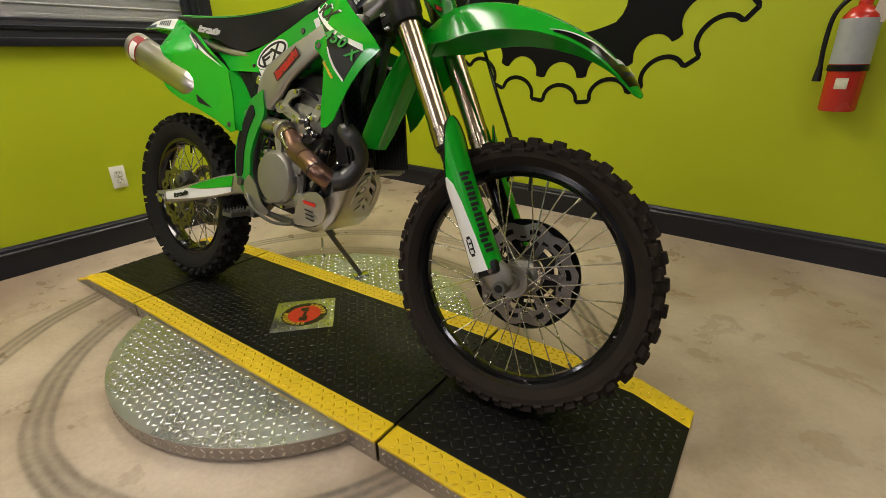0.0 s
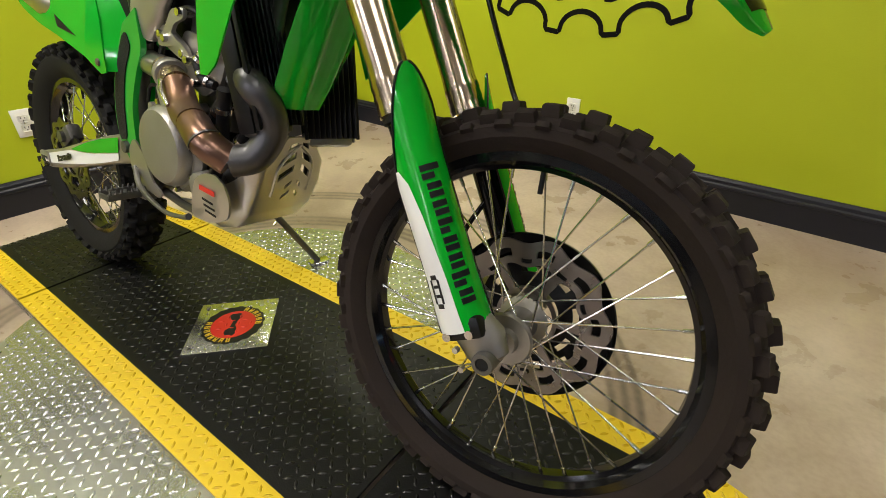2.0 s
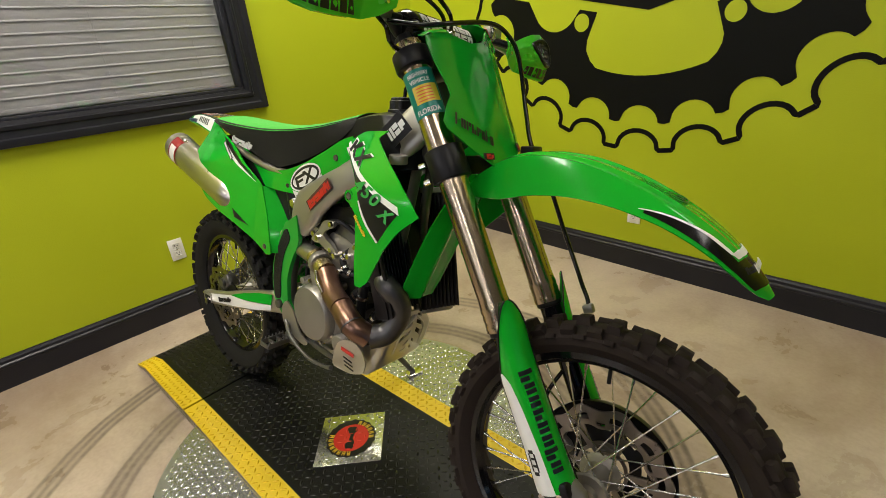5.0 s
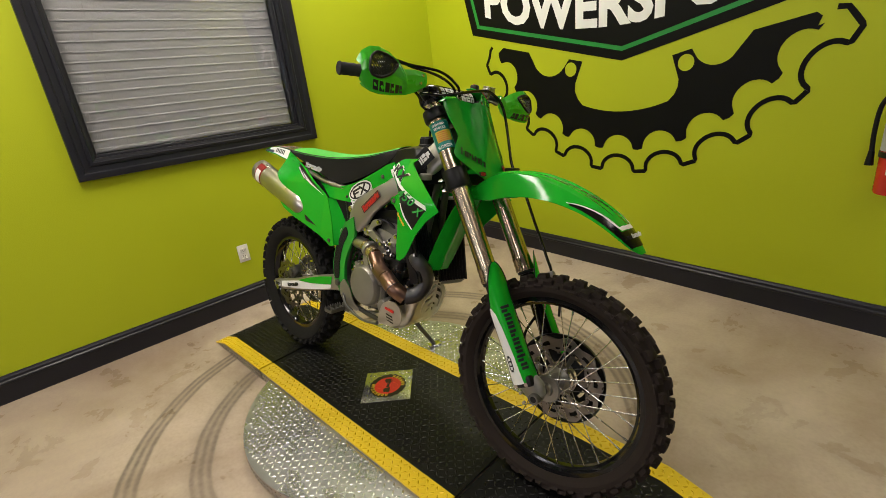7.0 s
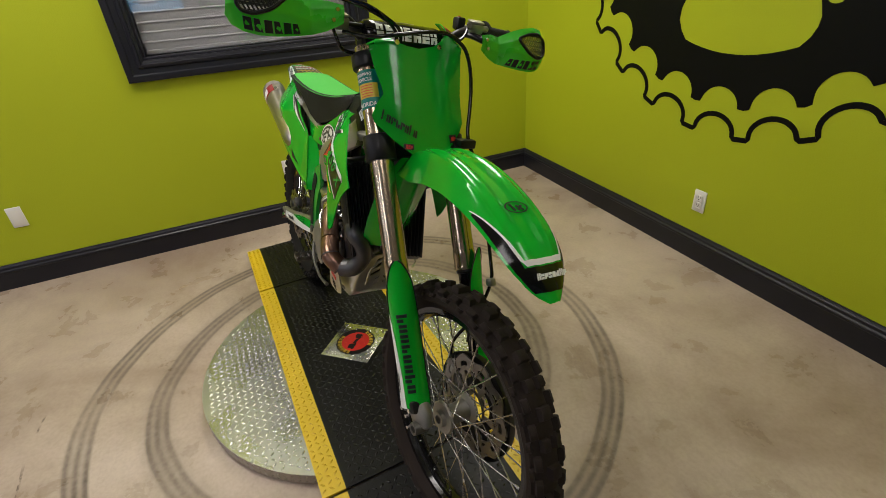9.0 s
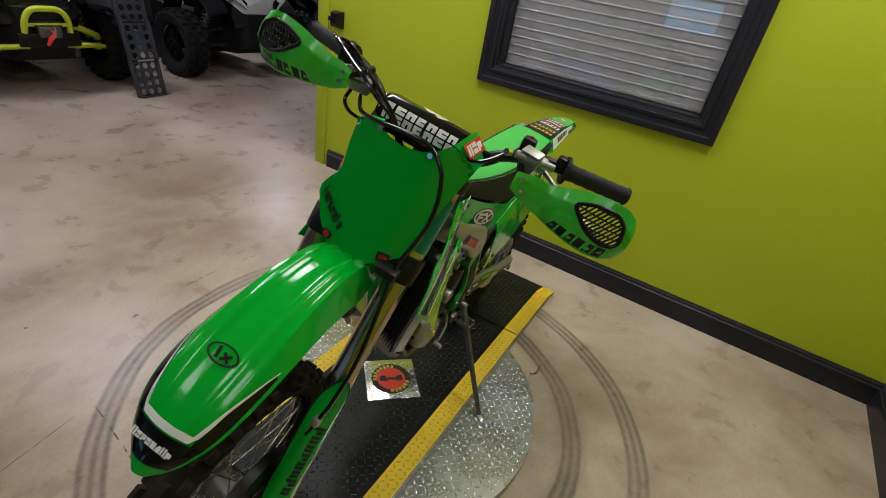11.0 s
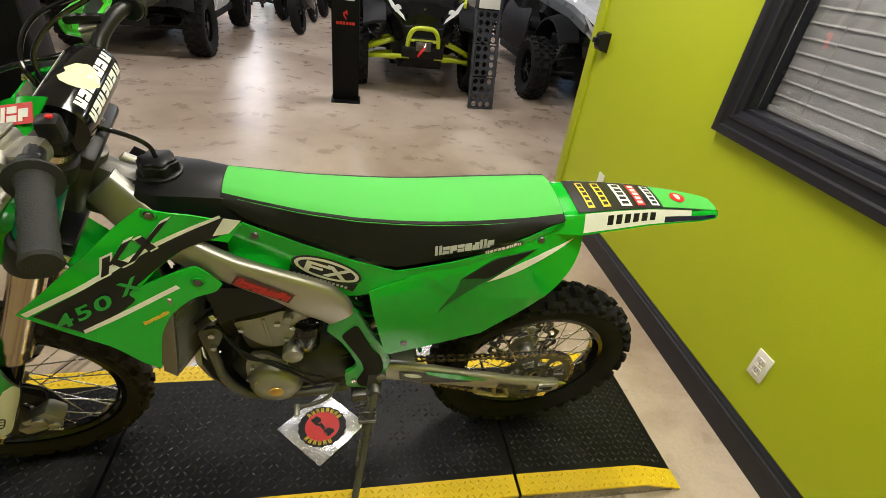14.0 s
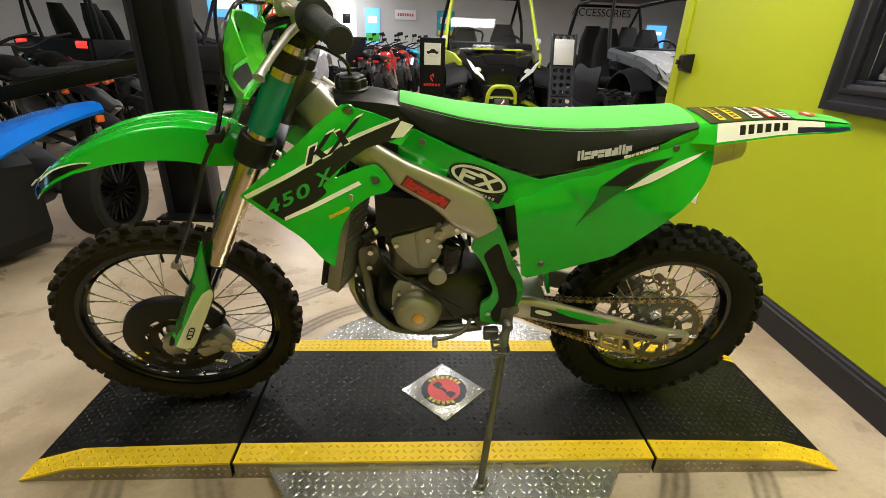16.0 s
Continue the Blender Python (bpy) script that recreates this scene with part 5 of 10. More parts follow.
def fender_at(x, t, lift):
    st_ = interp_st(x)
    e = abs(t)
    z = st_[1] - st_[3] * max(0, (e - 0.70) / 0.30) ** 1.1 - 0.006 * e + st_[4] * 0.80 * max(0, 1 - abs(e - 0.42) / 0.16)
    return (st_[0] - st_[5] * e ** 2, t * st_[2], z + lift)


def fender_film(name, xs_, lo, hi, material, lift, nt=8):
    """A film on the fender between two lines across it, lo(x) and hi(x)."""
    bm = B()
    loft(bm, [[fender_at(x, t, lift) for t in np.linspace(lo(x), hi(x), nt)] for x in xs_], False)
    thicken(bm, 0.0004)
    return part(name, bm, material, fend, "", None, 60)


def inner_line(x):
    return float(np.interp(x, [0.835, 0.90, 0.955, 0.972], [0.93, 0.80, 0.68, 0.63]))


for s in (-1, 1):
    fender_film("white_edge", np.linspace(0.836, 0.972, 24), lambda x: s * inner_line(x), lambda x: s * min(0.945, inner_line(x) + float(np.interp(x, [0.836, 0.93, 0.972], [0.01, 0.04, 0.10]))), WHITE, 0.0022, 4)
    fender_film("black_flank", np.linspace(0.845, 0.984, 24), lambda x: s * min(0.945, inner_line(x) + float(np.interp(x, [0.836, 0.93, 0.972], [0.01, 0.04, 0.10]))), lambda x: s * float(np.interp(x, [0.845, 0.90, 0.95, 0.984], [0.955, 0.955, 0.955, 0.955])), BLACKG, 0.0020, 5)
fender_film("white_edge", np.linspace(0.972, 0.981, 6), lambda x: -0.72 + 8 * (x - 0.972), lambda x: 0.72 - 8 * (x - 0.972), WHITE, 0.0023, 20)
fender_film("black_tip", np.linspace(0.983, 1.0165, 12), lambda x: -0.955, lambda x: 0.955, BLACKG, 0.0021, 26)
bm = bars(B(), 8, 0.078, 0.013, 0.1, 0.75)
part("tip_print", bm, WHITE, fend, "", pose(0.9975, 0, interp_st(0.9975)[1] + 0.0035, 0, 0, 0) @ pose(0, 0, 0, 0, 54, 0) @ pose(0, 0, 0, 0, 0, 90))
bm = B()
for k in range(24):
    a0, a1 = 2 * math.pi * k / 24, 2 * math.pi * (k + 1) / 24
    q = [(0.014 * math.cos(a0), 0.026 * math.sin(a0)), (0.017 * math.cos(a0), 0.030 * math.sin(a0)), (0.017 * math.cos(a1), 0.030 * math.sin(a1)), (0.014 * math.cos(a1), 0.026 * math.sin(a1))]
    bm.faces.new([bm.verts.new((x, y, 0)) for x, y in q])
box(bm, (0.020, 0.006, 0.0008), (0, -0.010, 0), 0, (0, 0, 15))
box(bm, (0.005, 0.020, 0.0008), (0.002, 0.008, 0), 0, (0, 0, 40))
box(bm, (0.005, 0.020, 0.0008), (0.002, 0.008, 0), 0, (0, 0, -40))
part("oval_print", bm, BLACKD, fend, "", pose(0.872, 0, interp_st(0.872)[1] + 0.0022, 0, 24, 0))

# -- front number plate --


def plate_x(y, z):
    """x of the plate's face: it leans back and bends away from the middle."""
    return 0.553 - 0.46 * (z - 0.945) - 1.4 * y * y - 0.10 * max(0, abs(y) - 0.075)


def plate_rise(y, z):
    return z + 0.12 * max(0, y) * max(0, min(1, (z - 1.05) / 0.12))


HALF = [(0.0, 1.180), (0.045, 1.184), (0.074, 1.197), (0.092, 1.212), (0.149, 1.172), (0.124, 1.077), (0.121, 1.012), (0.104, 0.992), (0.060, 0.960), (0.022, 0.940)]
HALF_R = [(-0.050, 0.944), (-0.096, 0.976), (-0.133, 1.012), (-0.136, 1.026), (-0.121, 1.053), (-0.105, 1.074), (-0.107, 1.090), (-0.118, 1.130), (-0.124, 1.174), (-0.094, 1.186), (-0.064, 1.190), (-0.034, 1.183)]
outline = [(y, z, 1) for y, z in HALF] + [(y, z, 1) for y, z in HALF_R]
bm = B()
panel(bm, outline, plate_x, 0, 0.016, 1, 0.0, 1)
for v in bm.verts:
    y = v.co.x
    v.co = (v.co.y, y, plate_rise(y, v.co.z))
# wings that bend back round the ends of the bar pad
for s, edge, reach in ((1, [(0.092, 1.212), (0.106, 1.202), (0.120, 1.1925), (0.135, 1.182), (0.149, 1.172)], 1.0), (-1, [(0.064, 1.190), (0.079, 1.188), (0.094, 1.186), (0.109, 1.180), (0.124, 1.174)], 0.35)):
    rings = []
    for k, (back, up, out) in enumerate(((0, 0, 0), (-0.022, 0.014, 0.007), (-0.048, 0.022, 0.012), (-0.075, 0.022, 0.014))):
        rings.append([(plate_x(y, z) + reach * back * (1 - 0.45 * j / 4), s * (y + reach * out * (1 - 0.8 * j / 4)), plate_rise(s * y, z) + reach * up * (1 - 0.55 * j / 4)) for j, (y, z) in enumerate(edge)])
    loft(bm, rings, False)
bmesh.ops.remove_doubles(bm, verts=bm.verts, dist=0.002)
thicken(bm, 0.003)
nplate = part("number_plate", bm, GREEN_D, BIKE, "blank dark green front number plate", STEER, 24)
for s in (1, -1):
    part("plate_screw", cyl(B(), (plate_x(0.06, 1.185) - 0.004, s * 0.060, 1.187), (plate_x(0.06, 1.185) + 0.004, s * 0.060, 1.189), 0.006, seg=12), STEEL, nplate)
for s, sy, sz in ((1, 0.072, 0.980), (-1, 0.062, 0.963)):
    p = (plate_x(sy, sz) + 0.0030, s * sy, sz)
    st = part("plate_sticker", box(B(), (0.0012, 0.026, 0.014) if s < 0 else (0.0012, 0.028, 0.020), p, 0, (0, -25, s * 18)), BLACKD, nplate)
    part("sticker_mark", bars(B(), 3, 0.018, 0.011, 0.15, 0.7), REDD, nplate, "", Matrix.Translation((p[0] + 0.001, p[1], p[2])) @ pose(0, 0, 0, 0, -25, s * 18) @ pose(0, 0, 0, 90, 0, 90))


def wing_at(k, j, s=1):
    """A place on the left wing: k back from the crease, j from the upper to the lower edge, both 0 to 1."""
    y, z = 0.092 + 0.057 * j, 1.212 - 0.040 * j
    back, up, out = (float(np.interp(k * 3, range(4), q)) for q in ((0, -0.022, -0.048, -0.075), (0, 0.014, 0.022, 0.022), (0, 0.007, 0.012, 0.014)))
    return Vector((plate_x(y, z) + back * (1 - 0.45 * j), s * (y + out * (1 - 0.8 * j)), plate_rise(s * y, z) + up * (1 - 0.55 * j)))


mid = wing_at(0.55, 0.40)
xa = (wing_at(0.9, 0.40) - wing_at(0.2, 0.40)).normalized()
nv = xa.cross(wing_at(0.55, 0.0) - wing_at(0.55, 1.0)).normalized()
if nv.x < 0:
    nv = -nv
ya = nv.cross(xa)
m = Matrix.Translation(mid + nv * 0.0025) @ Matrix((xa, ya, nv)).transposed().to_4x4()
part("top_sticker", box(B(), (0.056, 0.030, 0.0010), (0, 0, 0.0)), REDD, nplate, "red sticker with white print", m)
part("sticker_mark", bars(B(), 3, 0.048, 0.022, 0.1, 0.7), WHITE, nplate, "", m @ pose(0, 0, 0.0007))
# eight dark marks along the lower right edge, each laid on the face
for k in range(8):
    a, b_ = Vector((-0.120, 1.021)), Vector((-0.040, 0.981))
    o, u = a.lerp(b_, k / 8), (b_ - a) / 8
    up = Vector((0.35, 1.0)) * (0.021 if k in (0, 6) else 0.016)
    for f0, f1, g0, g1 in ((0.05, 0.36, 0, 1), (0.46, 0.86, 0 if k % 2 else 0.55, 1 if k % 3 else 0.5)):
        bm = B()
        loft(bm, [[(plate_x(q.x, q.y) + 0.0052, q.x, q.y) for q in (o + u * f + up * g for f in (f0, (f0 + f1) / 2, f1))] for g in (g0, (g0 + g1) / 2, g1)], False)
        thicken(bm, 0.0005)
        part("side_print", bm, BLACKD, nplate)

# -- handlebar --
bar = grp("handlebar", STEER, "black handlebar with pad, levers and guards")
BX, BZ = 0.345, 1.178
pts = [(0.262, -0.380, 1.242), (0.300, -0.260, 1.244), (0.318, -0.205, 1.244), (0.338, -0.145, 1.222), (0.345, -0.100, BZ + 0.006), (0.345, -0.05, BZ), (0.345, 0.05, BZ), (0.345, 0.115, BZ + 0.006), (0.338, 0.175, 1.222), (0.318, 0.245, 1.244), (0.300, 0.305, 1.244), (0.262, 0.425, 1.242)]
part("bar", tube(B(), pts, 0.0125, 14, 5), BLACKP, bar, "black handlebar tube")
part("crossbar", cyl(B(), (0.352, -0.155, 1.214), (0.352, 0.155, 1.214), 0.006, seg=12), BLACKP, bar)
# pad: a rounded roll with print
bm = B()
rings = []
for y, k in ((-0.112, 0.80), (-0.104, 0.96), (-0.09, 1.0), (0.09, 1.0), (0.104, 0.96), (0.104, 0.80)):
    ring = []
    for j in range(28):
        a = 2 * math.pi * j / 28
        ring.append((0.350 + 0.043 * k * math.cos(a), y, 1.191 + 0.042 * k * math.sin(a)))
    rings.append(ring)
loft(bm, rings)
pad = part("bar_pad", bm, BLACKG, bar, "black handlebar pad with white print")


def on_pad(a0, a1, y0, y1, r=0.0460, n=5):
    return [[(0.350 + (r - 0.002) * math.cos(radians(a)), y, 1.191 + (r - 0.003) * math.sin(radians(a))) for a in np.linspace(a0, a1, n)] for y in (y0, y1)]


for a0, a1 in ((28, 50), (2, 24), (128, 150), (160, 182)):
    for k in range(7):
        y0 = -0.090 + k * 0.0258
        w_ = 0.022 if k % 3 else 0.019
        for c0, c1, f0, f1 in (((0.0, 1.0, 0, 0.42), (0.0, 0.45, 0.42, 1.0), (0.60, 1.0, 0.42, 1.0)) if k % 2 else ((0.0, 1.0, 0, 0.40), (0.0, 1.0, 0.60, 1.0), (0.55, 1.0, 0.40, 0.60))):
            bm = B()
            loft(bm, on_pad(a0 + c0 * (a1 - a0), a0 + c1 * (a1 - a0), y0 + f0 * w_, y0 + f1 * w_, 0.0460, 4), False)
            thicken(bm, 0.0004)
            part("pad_print", bm, WHITE, pad)
bm = B()
loft(bm, [[(0.350 + 0.0442 * math.cos(radians(a)), y, 1.191 + 0.0432 * math.sin(radians(a))) for a in np.linspace(a0, a1, 7)] for y, a0, a1 in ((-0.030, 118, 124), (-0.024, 100, 138), (-0.008, 84, 150), (0.006, 92, 156), (0.018, 80, 150), (0.034, 90, 140), (0.044, 108, 122))], False)
thicken(bm, 0.0004)
part("pad_worn_patch", bm, mat("worn_foam", (0.62, 0.58, 0.42), 0.8, var=0.2, scale=40, bump=0.4), pad, "torn cream patch on the pad")
for s in (-1, 1):
    y0, y1 = s * 0.300, s * 0.428
    bm = B()
    prof = []
    for k in range(13):
        t = k / 12
        prof.append((Vector((0.302, y0, 1.244)).lerp(Vector((0.261, y1, 1.242)), t), 0.0168 + (0.0012 if k % 2 else 0)))
    d = (prof[-1][0] - prof[0][0]).normalized()
    n1 = d.orthogonal().normalized()
    n2 = d.cross(n1)
    rings = []
    for p, r in [(prof[0][0] - d * 0.006, 0.029), (prof[0][0], 0.030), (prof[0][0] + d * 0.002, 0.020)] + prof[1:] + [(prof[-1][0] + d * 0.003, 0.0195), (prof[-1][0] + d * 0.007, 0.017)]:
        rings.append([p + (n1 * math.cos(a) + n2 * math.sin(a)) * r for a in (2 * math.pi * j / 20 for j in range(20))])
    loft(bm, rings)
    part("grip", bm, GRIP, bar, "black ribbed rubber grip", pose(0, 0.045 if prof[0][0].y < 0 else 0, 0), 50)
# clamps of the bar
for s in (-1, 1):
    part("bar_clamp", box(B(), (0.048, 0.034, 0.050), (0.347, s * 0.05, 1.170), 0.009, (0, -20, 0)), ALU_D, bar)
# left: clutch perch, switch; right: brake master
perch = part("clutch_perch", box(B(), (0.034, 0.050, 0.030), (0.326, 0.240, 1.240), 0.008, (0, 0, -8)), ALU, bar, "cast clutch lever perch")
part("reservoir", box(B(), (0.030, 0.044, 0.026), (0.352, 0.230, 1.249), 0.006, (0, 14, -10)), ALU, perch, "cast master cylinder with a lid")
part("reservoir_lid", box(B(), (0.028, 0.041, 0.005), (0.355, 0.230, 1.2645), 0.002, (0, 14, -10)), ALU_S, perch)
part("cylinder_body", cyl(B(), (0.365, 0.200, 1.250), (0.342, 0.280, 1.250), 0.0085, seg=16, bevel=0.002), ALU, perch)
part("banjo_bolt", cyl(B(), (0.376, 0.192, 1.250), (0.388, 0.186, 1.252), 0.008, seg=6), STEEL, perch)
part("lever", tube(B(), [(0.322, 0.258, 1.230), (0.338, 0.285, 1.224), (0.356, 0.328, 1.209), (0.367, 0.370, 1.198), (0.375, 0.405, 1.189), (0.376, 0.417, 1.186)], [0.008, 0.007, 0.0062, 0.006, 0.0065, 0.009], 12, 6, 0.7), ALU, bar, "polished clutch lever")
sw = part("kill_switch", box(B(), (0.028, 0.030, 0.034), (0.306, 0.207, 1.256), 0.007, (0, 0, 6)), BLACKP, bar, "black switch block with a red button")
part("button", cyl(B(), (0.302, 0.207, 1.272), (0.302, 0.207, 1.2755), 0.0045, seg=14), REDD, sw)
part("starter_switch", box(B(), (0.026, 0.022, 0.030), (0.304, 0.285, 1.254), 0.006), BLACKP, bar)
mc = part("brake_master", box(B(), (0.036, 0.050, 0.030), (0.354, -0.176, 1.216), 0.007, (0, 14, 10)), ALU, bar, "cast front brake master cylinder")
part("reservoir_lid", box(B(), (0.032, 0.044, 0.006), (0.358, -0.176, 1.234), 0.002, (0, 14, 10)), ALU_S, mc)
part("lever", tube(B(), [(0.326, -0.212, 1.232), (0.340, -0.238, 1.226), (0.358, -0.282, 1.210), (0.368, -0.325, 1.198), (0.375, -0.362, 1.189), (0.376, -0.373, 1.186)], [0.009, 0.008, 0.0075, 0.007, 0.0075, 0.010], 12, 6, 0.7), ALU_S, bar, "polished brake lever")
part("throttle_housing", cyl(B(), (0.306, -0.239, 1.245), (0.300, -0.258, 1.245), 0.027, seg=20, bevel=0.004), BLACKP, bar)
# cables
for pts in ([(0.306, -0.300, 1.272), (0.345, -0.264, 1.278), (0.370, -0.220, 1.269), (0.400, -0.174, 1.264), (0.420, -0.135, 1.258), (0.432, -0.091, 1.239), (0.425, -0.044, 1.209), (0.390, -0.030, 1.14)],
            [(0.304, -0.280, 1.268), (0.335, -0.236, 1.277), (0.360, -0.186, 1.267), (0.390, -0.137, 1.256), (0.410, -0.087, 1.237), (0.412, -0.050, 1.209), (0.385, -0.02, 1.14)],
            [(0.365, -0.190, 1.200), (0.385, -0.188, 1.180), (0.382, -0.175, 1.160), (0.375, -0.146, 1.152), (0.370, -0.098, 1.152)],
            [(0.376, 0.190, 1.250), (0.405, 0.150, 1.215), (0.400, 0.08, 1.19), (0.36, 0.03, 1.12)],
            [(0.300, 0.205, 1.255), (0.35, 0.16, 1.20), (0.37, 0.08, 1.15)]):
    part("cable", tube(B(), pts, 0.0042, 8, 6), BLACKG, bar)


GY = [0.225, 0.260, 0.295, 0.330, 0.370, 0.410, 0.440, 0.462, 0.473]
GZ0 = [1.204, 1.184, 1.172, 1.167, 1.162, 1.160, 1.164, 1.175, 1.192]
GZ1 = [1.240, 1.243, 1.239, 1.255, 1.268, 1.274, 1.271, 1.258, 1.236]
GX = [0.404, 0.394, 0.388, 0.402, 0.410, 0.412, 0.408, 0.400, 0.392]


def guard_at(y, v):
    """A place on the hand guard: y outwards along the bar, v from the lower edge (0) to the upper (1)."""
    z0, z1, x = (float(np.interp(y, GY, q)) for q in (GZ0, GZ1, GX))
    k = max(0.0, min(1.0, (y - 0.27) / 0.08))
    bend = float(np.interp(v, [-0.25, 0.0, 0.15, 0.45, 0.8, 1.0, 1.1], [-0.014, -0.006, 0.000, 0.007, 0.002, -0.012, -0.020]))
    return Vector((x + bend * (0.35 + 0.65 * k), y, z0 + (z1 - z0) * max(v, 0.0)))


VENT = [(0.348, 1.246), (0.388, 1.262), (0.426, 1.265), (0.449, 1.249), (0.456, 1.216), (0.446, 1.203), (0.424, 1.200), (0.388, 1.213)]


def hand_guard(s):
    """A shield in front of the grip with a framed slotted opening; s: +1 left, -1 right."""
    def in_vent(y, z):
        hit = False
        for k in range(len(VENT)):
            (y0, z0), (y1, z1) = VENT[k - 1], VENT[k]
            if (z0 > z) != (z1 > z) and y < (y1 - y0) * (z - z0) / (z1 - z0) + y0:
                hit = not hit
        return hit

    def nearest(y, z):
        best = None
        for k in range(len(VENT)):
            a, b_ = np.array(VENT[k - 1]), np.array(VENT[k])
            t = max(0, min(1, float((np.array((y, z)) - a) @ (b_ - a) / ((b_ - a) @ (b_ - a)))))
            q = a + t * (b_ - a)
            d = float(np.linalg.norm(q - np.array((y, z))))
            if best is None or d < best[0]:
                best = (d, q)
        return best[1]

    def v_of(y, z):
        z0, z1 = float(np.interp(y, GY, GZ0)), float(np.interp(y, GY, GZ1))
        return (z - z0) / (z1 - z0)

    def on(y, z, lift=0.0):
        p = guard_at(y, v_of(y, z))
        return Vector((p.x + lift, s * p.y, p.z))
    ys = np.linspace(GY[0], GY[-1], 44)
    vv = [-0.25, -0.12] + list(np.linspace(0, 1, 21)) + [1.06]
    pts = [[guard_at(y, v) for v in vv] for y in ys]
    gone = {(i, j) for i in range(len(ys) - 1) for j in range(len(vv) - 1) if in_vent(*((pts[i][j] + pts[i + 1][j + 1]) / 2).yz)}
    bm = B()
    vs = {}
    for i in range(len(ys)):
        for j in range(len(vv)):
            around = {(i - a, j - b_) in gone for a in (0, 1) for b_ in (0, 1)}
            p = pts[i][j]
            if around == {True, False}:
                q = nearest(p.y, p.z)
                p = guard_at(q[0], v_of(*q))
            if around != {True}:
                vs[i, j] = bm.verts.new((p.x, s * p.y, p.z))
    for i in range(len(ys) - 1):
        for j in range(len(vv) - 1):
            if (i, j) not in gone and not (vv[j] < 0 and not 0.33 < ys[i] < 0.462):
                bm.faces.new([vs[q] for q in ((i, j), (i, j + 1), (i + 1, j + 1), (i + 1, j))])
    for v in [v for v in bm.verts if not v.link_faces]:
        bm.verts.remove(v)
    thicken(bm, 0.003)
    g = part("hand_guard", bm, GREEN_L, bar, "green hand guard with a slotted black vent", pose(0, 0.045 if s < 0 else 0, 0.008 if s < 0 else -0.009), 40)
    # black frame and slats of the vent
    ring = curve_outline(VENT, 4)
    bm = B()
    loop = [on(y, z, 0.001) for y, z in ring]
    tube(bm, loop + [loop[0]], 0.0042, 8, 1)
    part("vent_frame", bm, BLACKP, g)
    bm = B()
    for k in range(-14, 24):
        seg = []
        for q in np.linspace(0, 1, 60):
            z = 1.190 + 0.080 * q
            y = 0.36 + k * 0.0085 + 0.05 * q
            if in_vent(y, z):
                seg.append((y, z))
        if len(seg) > 4:
            a, b_ = on(*seg[0], -0.001), on(*seg[-1], -0.001)
            mid = on(*seg[len(seg) // 2], -0.001)
            tube(bm, [a, mid, b_], 0.0021, 6, 3)
    for z in np.linspace(1.206, 1.258, 5):
        seg = [(y, z) for y in np.linspace(0.33, 0.465, 60) if in_vent(y, z)]
        if len(seg) > 4:
            tube(bm, [on(*seg[k], -0.001) for k in (0, len(seg) // 3, 2 * len(seg) // 3, -1)], 0.0016, 6, 2)
    part("vent_slats", bm, BLACKP, g)
    # dark pad on the inner face
    bm = B()
    loft(bm, [[guard_at(y, v) * 1 + Vector((-0.0042, 0, 0)) for v in np.linspace(0.10, 0.34, 6)] for y in np.linspace(0.345, 0.452, 10)], False)
    for v in bm.verts:
        v.co.y *= s
    thicken(bm, 0.0012)
    part("inner_pad", bm, BLACKP, g)
    # slanted black print
    for k in range(6):
        y0 = 0.318 + k * 0.0205
        q = [guard_at(y0 + 0.003 + dy, v) + Vector((0.0012, 0, 0)) for dy, v in ((0.0, 0.05), (0.017, 0.05), (0.021, 0.27), (0.005 if k % 2 else 0.010, 0.27))]
        bm = B()
        f_ = bm.faces.new([bm.verts.new((p.x, s * p.y, p.z)) for p in q])
        thicken(bm, 0.0008)
        part("print_bar", bm, BLACKD, g)
    part("guard_arm", tube(B(), [(0.330, s * 0.215, 1.240), (0.362, s * 0.222, 1.236), (0.397, s * 0.238, 1.226)], 0.009, 8), BLACKP, g)
    for y, z in ((0.240, 1.232), (0.248, 1.210)):
        a = on(y, z)
        part("guard_screw", cyl(B(), a + Vector((-0.003, 0, 0)), a + Vector((0.0045, 0, 0)), 0.0045, seg=12), STEEL, g)


for s in (1, -1):
    hand_guard(s)

